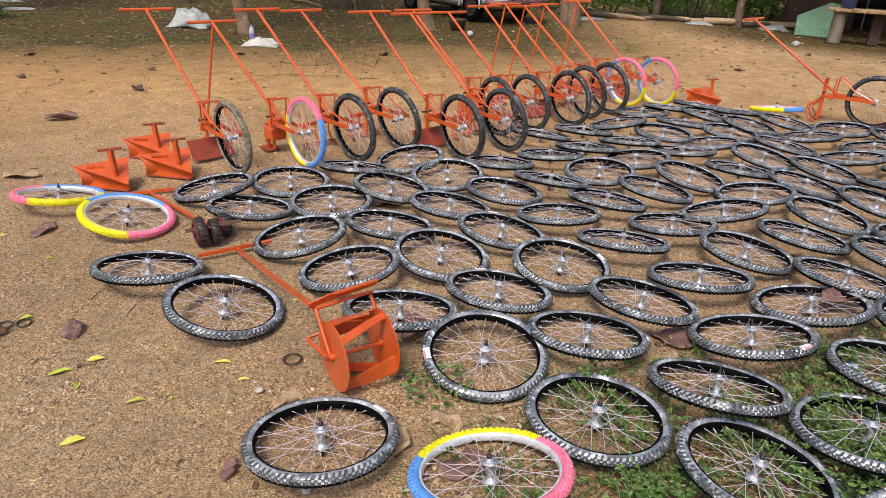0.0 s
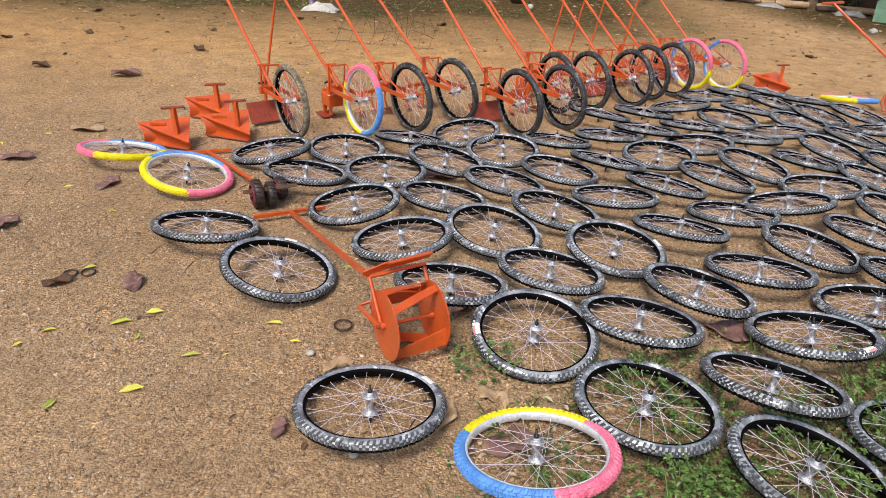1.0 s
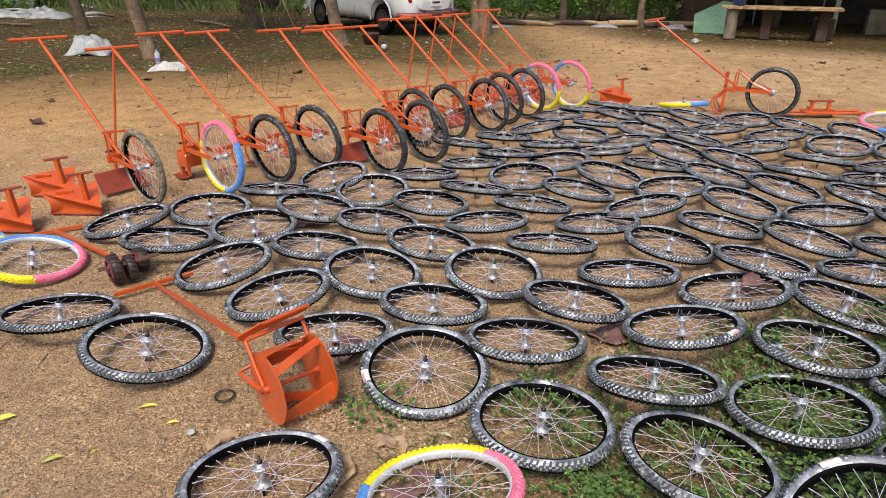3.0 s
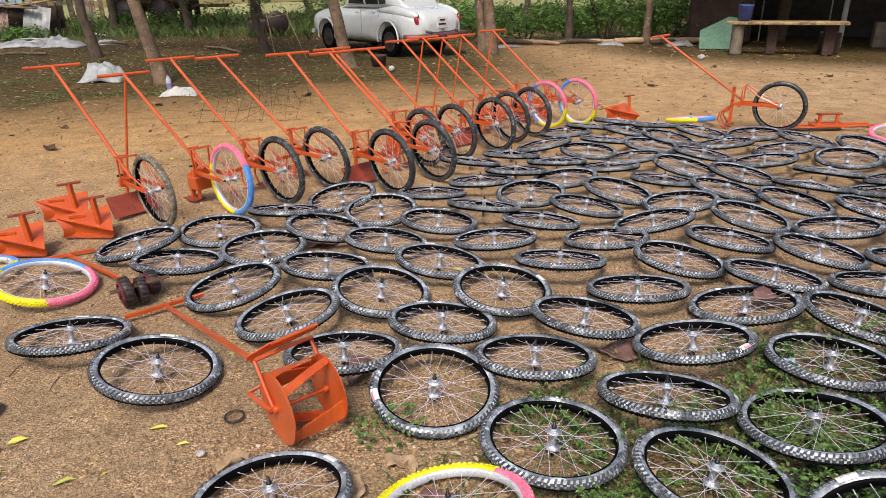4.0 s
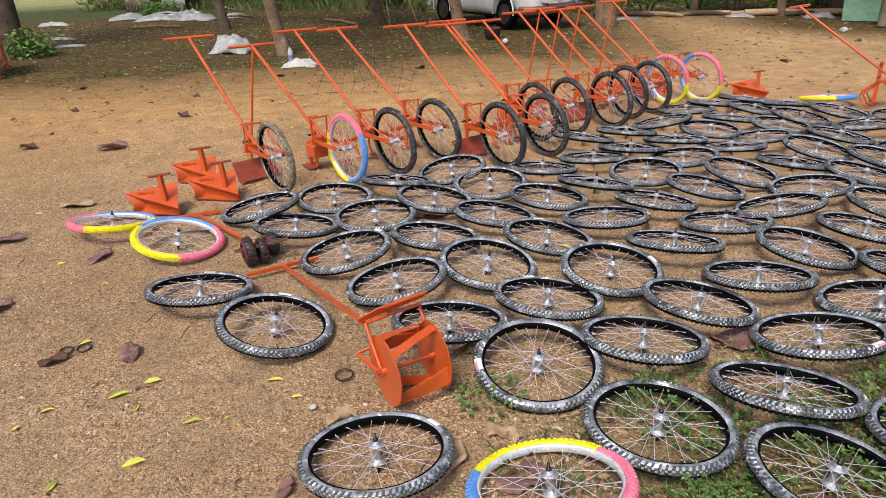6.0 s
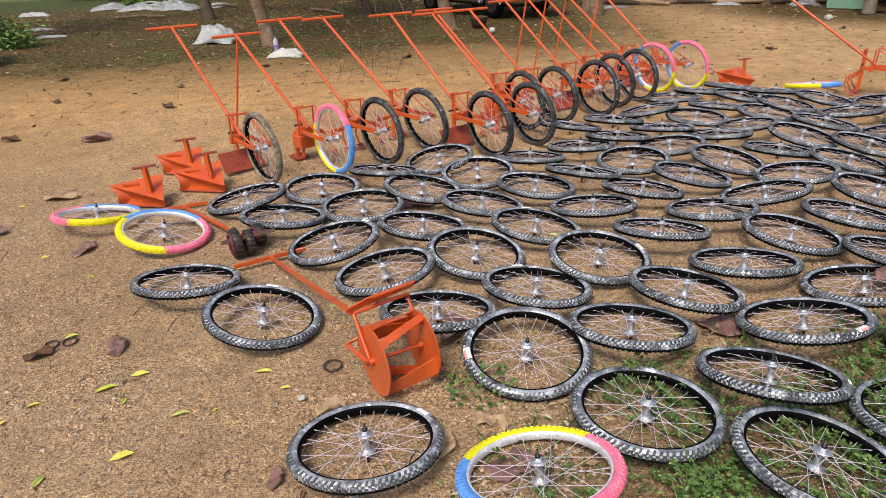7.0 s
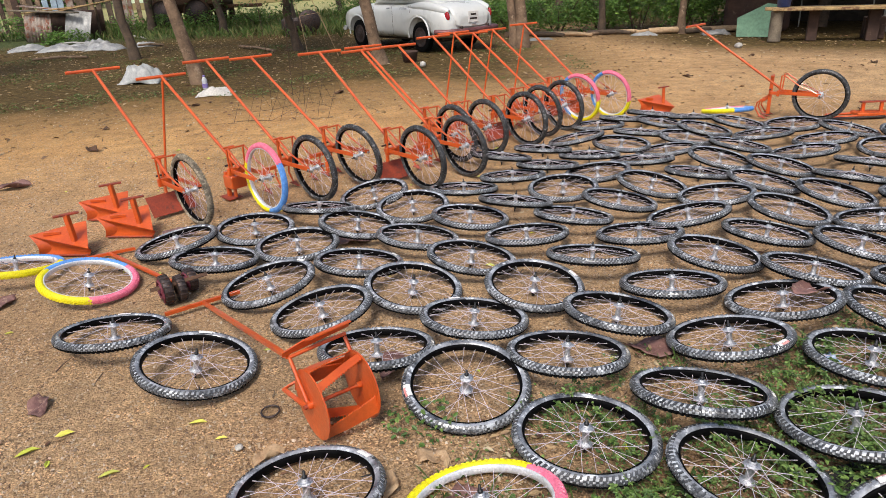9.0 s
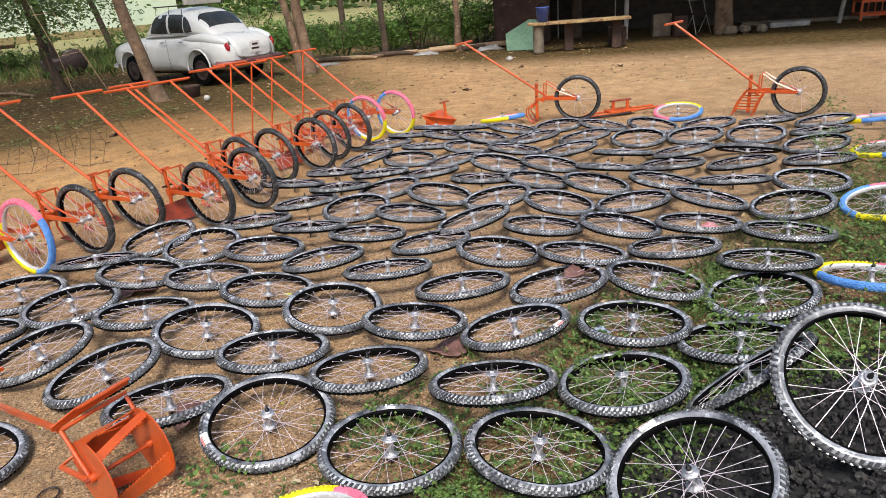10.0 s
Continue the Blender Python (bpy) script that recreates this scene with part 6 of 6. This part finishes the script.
for sx in (-0.2, 0.2):
    part("leg", Shape().tube([(sx, -0.2, 0), (sx * 0.9, 0.0, 0.42), (sx, 0.22, 0.9)], 0.012, 5), PALE_POST, ch)
    part("leg", Shape().tube([(sx, 0.25, 0), (sx * 0.9, -0.05, 0.45)], 0.012, 5), PALE_POST, ch)
part("seat", Shape().box((0, 0, 0.44), (0.4, 0.36, 0.03), None, 0.01), STEEL_DARK, ch)
part("backrest", Shape().box((0, 0.2, 0.8), (0.38, 0.03, 0.16), None, 0.01), PALE_POST, ch)
rk = at_shed(thing("bed_frame", "pale tubular bed frame inside the shed", "bed frame"), 2.0, 1.1, 0, 4)
part("head_rail", Shape().tube([(-0.7, 0, 0), (-0.7, 0, 0.95), (-0.62, 0, 1.02), (0.62, 0, 1.02), (0.7, 0, 0.95), (0.7, 0, 0)], 0.016, 6), PALE_POST, rk)
part("bed_rail", Shape().tube([(-0.7, 0, 0.45), (0.7, 0, 0.45)], 0.016, 6), PALE_POST, rk)
for k in range(3):
    st = at_shed(part("rubble_stone", Shape().box((0, 0, 0.09), (0.28 - k * 0.04, 0.2, 0.18), None, 0.05), CONCRETE), 5.2 + 0.32 * k, -0.25 + 0.2 * (k % 2), 0, 25 * k)
    tagged(st, "rough pale stone at the trunk's foot", "stone", "rubble stones")


def orange_cart(m, label):
    c = thing("metal_frame_machine", label, "machine", m)
    for sx in (-0.55, 0.55):
        for sy in (-0.3, 0.3):
            part("leg", Shape().box((sx, sy, 0.4), (0.05, 0.05, 0.8), None, 0.004), ORANGE, c)
    for zz in (0.12, 0.42, 0.78):
        for sy in (-0.3, 0.3):
            part("rail", Shape().box((0, sy, zz), (1.1, 0.04, 0.05), None, 0.004), ORANGE, c)
        for sx in (-0.55, 0.55):
            part("side_rail", Shape().box((sx, 0, zz), (0.04, 0.6, 0.05), None, 0.004), ORANGE, c)
    for k in range(7):
        part("slat", Shape().box((-0.42 + 0.14 * k, -0.31, 0.28), (0.02, 0.012, 0.3), None, 0.003), ORANGE, c)
    part("hopper", Shape().plate([(-0.5, -0.33, 0.8), (0.5, -0.33, 0.8), (0.62, -0.42, 1.1), (-0.62, -0.42, 1.1)], 0.01), ORANGE, c)
    part("tray", Shape().box((0, 0, 0.81), (1.12, 0.62, 0.03), None, 0.004), ORANGE, c)
    return c


orange_cart(pose(*shed_pos(8.75, 1.5), 0, 0, shed_yaw), "orange slatted metal frame beside the shed")
orange_cart(pose(-7.95, 10.0, 0, 0, 0, -62), "tall orange metal frame machine at the yard's edge")

# ---- clutter under the trees ----
def crumpled(name, x, y, sx, sy, h, mat, label, seed, category, yaw=0.0):
    """A slack sheet dropped in a heap."""
    n = 22
    s = Shape()
    for j in range(n):
        for i in range(n):
            u, v = 2 * i / (n - 1) - 1, 2 * j / (n - 1) - 1
            e = max(0.0, 1 - (u * u) ** 1.5 * 0.9 - (v * v) ** 1.5 * 0.9)
            f = noise.noise((u * 2 + seed, v * 2, seed)) * 0.5 + noise.noise((u * 5 + seed, v * 5, 3)) * 0.22
            s.v.append((u * sx / 2 * (1 + 0.15 * f), v * sy / 2 * (1 + 0.15 * f), max(0.004, h * e * (0.75 + f))))
    s.f = [(j * n + i, j * n + i + 1, (j + 1) * n + i + 1, (j + 1) * n + i) for j in range(n - 1) for i in range(n - 1)]
    s.m, s.smooth = [0] * len(s.f), [True] * len(s.f)
    ob = part(name, s, mat)
    ob.matrix_world = pose(x, y, 0, 0, 0, yaw)
    sol = ob.modifiers.new("thickness", "SOLIDIFY")
    sol.thickness = 0.006
    return tagged(ob, label, category)


crumpled("plastic_sheet", -4.55, 11.95, 0.75, 0.45, 0.36, TARP, "grey plastic sheet thrown over a heap", 3, "sheet", -10)
crumpled("white_cloth", -2.82, 10.15, 0.55, 0.4, 0.12, CLOTH, "crumpled white cloth on the ground", 7, "cloth")
bt = thing("bottle", "small plastic bottle with purple label on cloth", "bottle", pose(-2.98, 10.2, 0.08) @ Matrix.Diagonal((0.75, 0.75, 0.72, 1)))
part("flask", Shape().lathe([(0.0, 0.0), (0.05, 0.0), (0.055, 0.03), (0.055, 0.11), (0.05, 0.13), (0.055, 0.15), (0.05, 0.2), (0.025, 0.24), (0.022, 0.26), (0.0, 0.26)], 14), PLASTIC, bt)
part("wrapper", Shape().lathe([(0.057, 0.03), (0.058, 0.035), (0.058, 0.11), (0.057, 0.115)], 14), BOTTLE, bt, "purple label")
part("cap", Shape().lathe([(0.0, 0.285), (0.024, 0.284), (0.026, 0.255), (0.0, 0.25)], 12), BOTTLE, bt)
for k, (x, y, sx, sy, h, yaw) in enumerate(((-9.3, 19.4, 1.3, 0.7, 0.2, 4), (-8.0, 19.0, 1.1, 0.6, 0.2, -18), (-10.6, 20.0, 1.0, 0.7, 0.16, 30), (-9.7, 15.0, 0.7, 0.18, 0.05, 4), (-8.6, 13.6, 0.6, 0.2, 0.05, 10), (-12.0, 18.6, 0.9, 0.3, 0.12, 0), (-8.6, 19.9, 0.8, 0.4, 0.24, 40), (-7.0, 19.3, 0.7, 0.3, 0.14, 10), (3.2, 15.4, 0.7, 0.2, 0.06, 10), (5.6, 15.2, 0.6, 0.25, 0.08, -20), (7.0, 14.6, 0.6, 0.3, 0.12, -10))):
    crumpled("scrap_sheet", x, y, sx, sy, h, SHEET, "crumpled pale grey scrap sheet on the ground", 20 + k, "scrap", yaw)
bs = thing("wire_frame", "tangle of thin rusty wire mesh standing loosely", "wire", pose(-1.45, 8.2, 0) @ Matrix.Diagonal((0.72, 0.8, 1, 1)))
wrg = random.Random(81)
for k in range(9):
    x0 = -0.8 + 0.2 * k
    pts = [(x0 + wrg.uniform(-0.05, 0.05), -0.5, 0.0), (x0 + 0.1, -0.1, 0.3 + wrg.uniform(-0.08, 0.12)), (x0 + 0.15, 0.2, 0.5 + wrg.uniform(-0.1, 0.15)), (x0 + 0.25 + wrg.uniform(-0.1, 0.1), 0.5, 0.28), (x0 + 0.35, 0.8, 0.0)]
    part("wire", Shape().tube(pts, 0.003, 4), RUSTWIRE, bs)
for k in range(7):
    yy = -0.45 + 0.2 * k
    zz = (0.04, 0.16, 0.3, 0.42, 0.47, 0.34, 0.14)[k]
    part("cross_wire", Shape().tube([(-0.85 + 0.34 * q, yy + wrg.uniform(-0.08, 0.08), max(0.005, zz + wrg.uniform(-0.08, 0.08))) for q in range(6)], 0.003, 4), RUSTWIRE, bs)
for x0, hh in ((-0.35, 1.5), (0.05, 1.9), (0.25, 1.2)):
    part("upright_wire", Shape().tube([(x0, 0.5, 0.0), (x0 + 0.03, 0.52, hh * 0.5), (x0 - 0.02, 0.55, hh)], 0.005, 4), RUSTWIRE, bs)
pole = thing("stick_frame", "thin bent dry stick frame under the tree", "frame", pose(-1.9, 14.2, 0))
for pts in ([(0, 0, 0), (-0.1, 0, 0.9), (-0.4, 0.2, 1.9)], [(-0.1, 0, 0.85), (0.3, 0.1, 0.9), (0.6, 0.2, 0.0)], [(-0.36, 0.14, 1.6), (0.0, 0.1, 1.62), (0.6, 0.2, 0.02)]):
    part("stick", Shape().tube(pts, 0.0065, 5), TANLEAF, pole)
tub = thing("planter", "old clay trough at the tree's foot", "trough", pose(0.2, 12.75, 0, 0, 0, -20) @ Matrix.Diagonal((0.62, 0.62, 0.7, 1)))
part("trough", Shape().lathe([(0.0, 0.0), (0.2, 0.0), (0.26, 0.26), (0.27, 0.28), (0.25, 0.29), (0.22, 0.24), (0.17, 0.04), (0.0, 0.03)], 18), BROWN, tub)
part("soil_fill", Shape().lathe([(0.0, 0.23), (0.15, 0.22), (0.22, 0.2)], 18), SOIL, tub)
ball = part("white_ball", Shape().lathe([(0.0, 0.0), (0.05, 0.012), (0.085, 0.05), (0.09, 0.09), (0.075, 0.135), (0.04, 0.16), (0.0, 0.168)], 18), CLOTH)
ball.matrix_world = pose(0.42, 11.9, 0) @ Matrix.Diagonal((0.62, 0.62, 0.62, 1))
tagged(ball, "small white ball on the ground", "ball")
tank = thing("old_trailer", "dark rusty trailer tank with iron wheels among trees", "trailer", pose(-7.6, 26.5, 0, 0, 0, -10))
part("tank", Shape().box((0, 0, 1.3), (2.6, 1.4, 1.2), None, 0.15), RUST, tank)
part("drawbar", Shape().box((1.9, 0, 0.7), (1.5, 0.12, 0.12), None, 0.02), RUST, tank)
for sx in (-0.8, 0.5):
    part("iron_wheel", Shape().lathe([(0.48, -0.05), (0.52, -0.05), (0.52, 0.05), (0.48, 0.05)], 26, pose(sx, -0.8, 0.52, 90, 0, 0), closed=True), RUST, tank)
    part("wheel_web", Shape().lathe([(0.0, 0.02), (0.49, 0.02), (0.49, -0.02), (0.0, -0.02)], 20, pose(sx, -0.8, 0.52, 90, 0, 0)), STEEL_DARK, tank)
part("chassis", Shape().box((0, 0, 0.62), (2.4, 1.0, 0.14), None, 0.02), RUST, tank)
dm = thing("machine_part", "dark iron machine part in the grass", "machine", pose(-3.0, 20.4, 0, 0, 0, 15))
part("casing", Shape().box((0, 0, 0.3), (0.8, 0.5, 0.36), None, 0.06), STEEL_DARK, dm)
part("flywheel", Shape().lathe([(0.0, 0.03), (0.3, 0.03), (0.33, 0.0), (0.3, -0.03), (0.0, -0.03)], 20, pose(0.35, -0.32, 0.38, 90, 0, 0)), STEEL_DARK, dm)
for sx in (-0.3, 0.3):
    part("foot", Shape().box((sx, 0, 0.07), (0.08, 0.5, 0.14), None, 0.01), STEEL_DARK, dm)



# ---- scrap shelter and fence at the back of the yard ----
def corrugated(length, height, waves, depth=0.03):
    s = Shape()
    n = waves * 6
    vs = []
    for k in range(n + 1):
        x = length * (k / n - 0.5)
        yy = depth * math.sin(math.tau * waves * k / n)
        vs += [(x, yy, 0), (x, yy, height), (x, yy + 0.006, 0), (x, yy + 0.006, height)]
    fs = []
    for k in range(n):
        o = k * 4
        fs += [(o, o + 4, o + 5, o + 1), (o + 6, o + 2, o + 3, o + 7), (o + 1, o + 5, o + 7, o + 3), (o + 4, o, o + 2, o + 6)]
    return s.add(vs, fs, 0, True)


sh = thing("scrap_shelter", "low shelter of rusty corrugated sheets and boards", "shelter", pose(-11.2, 22.9, 0, 0, 0, -14))
cs = part("corrugated_sheet", corrugated(1.0, 0.85, 8), CORRUGATED, sh, "rust-streaked corrugated sheet")
cs.matrix_local = pose(-0.55, 0, 0, -12, 0, 0)
gs = part("side_sheet", corrugated(0.9, 0.95, 5, 0.015), SHEET, sh, "dull grey metal sheet")
gs.matrix_local = pose(0.85, -0.02, 0, -16, 8, 0)
part("back_sheet", Shape().box((0, 0.9, 0.45), (2.6, 0.05, 0.9), None, 0.01), BROWN, sh)
for k, (x0, yy, zz, ln, tilt) in enumerate(((-0.2, 0.1, 0.93, 2.6, 3), (0.1, 0.45, 0.98, 2.9, -4), (-0.5, 0.75, 1.0, 2.2, 6), (1.2, 0.3, 1.05, 2.4, -8))):
    part("roof_board", Shape().box((x0, yy, zz), (ln, 0.22, 0.04), Euler((0, radians(tilt), radians(4 * k - 6))).to_matrix(), 0.008), (CONCRETE, WOOD, CORRUGATED, WOOD)[k], sh)
for xx in (-1.1, 1.2):
    part("post", Shape().tube([(xx, 0.75, 0), (xx, 0.75, 0.98)], 0.04, 6), BARK_DARK, sh)
fe = thing("scrap_fence", "rough dark fence of posts, planks and old sheets", "fence", pose(-11.2, 27.5, 0, 0, 0, -6))
fg = random.Random(58)
for k in range(34):
    xx = -5.0 + 0.3 * k + fg.uniform(-0.05, 0.05)
    hh = fg.uniform(1.3, 2.3)
    mt = fg.choice((BARK_DARK, BROWN, BARK_DARK, CORRUGATED, BARK))
    if 8 < k < 12:
        mt, hh = PALE_BLUE, 1.9
    part("plank", Shape().box((xx, fg.uniform(-0.05, 0.05), hh / 2), (fg.uniform(0.16, 0.3), 0.04, hh), Matrix.Rotation(radians(fg.gauss(0, 2.5)), 3, "Y"), 0.008), mt, fe)
part("rail", Shape().box((0, 0.1, 1.1), (10.2, 0.06, 0.1), None, 0.01), BARK_DARK, fe)
for k, (x0, y0, x1, y1) in enumerate(((-8.8, 16.7, -7.6, 16.9), (-9.4, 23.6, -8.0, 22.1), (-7.2, 19.2, -6.5, 19.2), (-9.3, 20.9, -10.4, 21.6), (-4.0, 17.3, -2.9, 15.9))):
    b = part("board", Shape().tube([(x0, y0, 0.05), ((x0 + x1) / 2, (y0 + y1) / 2, 0.07), (x1, y1, 0.03)], 0.05, 6, flat=0.6), (BARK, PALE_POST, BARK, PALE_POST, BARK)[k])
    tagged(b, ("rough fallen branch on bare earth", "pale weathered plank lying on the ground")[k % 2], "branch" if k % 2 == 0 else "plank")
for x, y, rx, h, sd in ((-13.5, 24.2, 1.0, 0.7, 301), (-9.0, 24.6, 1.1, 0.6, 302), (-7.0, 23.8, 1.2, 0.5, 303), (-10.4, 21.9, 0.5, 0.3, 304), (-4.8, 24.6, 1.3, 0.6, 305)):
    shrub(x, y, rx, h, sd, 900)

crumpled("plastic_wrapper", 1.78, 1.93, 0.12, 0.07, 0.05, SCRAP_BLUE, "torn blue and white plastic wrapper in weeds", 41, "wrapper", 30)
crumpled("plastic_wrapper", 3.16, 2.78, 0.1, 0.07, 0.04, SCRAP_PINK, "crumpled pink plastic wrapper under spokes", 42, "wrapper", 10)

# ---- far building and the distance ----
hb = thing("building", "long pale green plastered building with ochre plinth", "building", pose(-9.5, 52.0, 0, 0, 0, 8))
part("wall", Shape().box((0, 0, 2.6), (19, 6, 4.8), None, 0.02), WALL_PALE, hb)
part("plinth", Shape().box((0, 0, 0.22), (19.1, 6.1, 0.44), None, 0.02), WALL_BASE, hb)
part("roof", Shape().box((0, 0, 5.1), (20, 7, 0.25), None, 0.05), CONCRETE, hb)
fr = random.Random(91)
spots = []
for k in range(14000):
    a = fr.uniform(-1.25, 1.5)
    d = fr.uniform(58, 90)
    hh = 5.5 + 3.0 * noise.noise((a * 9, 0.3, 1))
    spots.append((d * math.sin(a), d * math.cos(a), fr.uniform(0.0, hh), fr.uniform(0.5, 1.3), fr.uniform(0, 6.28), fr.uniform(-0.8, 0.5), fr.gauss(0, 0.6)))
leaf_cloud("far_trees", spots, CROWN, "far green belt of trees and bushes", "trees", 92, slim=0.8)


# ---- the largest stones on the heap's slope, each on its own ----
stone_meshes = []
for k in range(6):
    rng = random.Random(70 + k)
    s = Shape()
    ring = [(0.7 * math.cos(math.tau * q / 6) * rng.uniform(0.7, 1.2), 0.7 * math.sin(math.tau * q / 6) * rng.uniform(0.6, 1.1), rng.uniform(-0.2, 0.25)) for q in range(6)]
    s.add(ring + [(rng.uniform(-0.2, 0.2), 0, 0.6), (0, rng.uniform(-0.2, 0.2), -0.5)], [(q, (q + 1) % 6, 6) for q in range(6)] + [((q + 1) % 6, q, 7) for q in range(6)])
    stone_meshes.append(s.mesh("stone", [STONE_ONE]))
sr = random.Random(77)
count = 0
while count < 280:
    x, y = sr.uniform(1.0, 2.6), sr.uniform(-0.2, 1.2)
    h = heap_height(x, y)
    if h < 0.02:
        continue
    st = part("stone", stone_meshes[count % 6], None, heap)
    r = 0.015 + 0.016 * sr.random() ** 2
    st.matrix_world = pose(x, y, h - 0.004, sr.uniform(0, 360), sr.uniform(0, 360), sr.uniform(0, 360)) @ Matrix.Scale(r, 4)
    count += 1
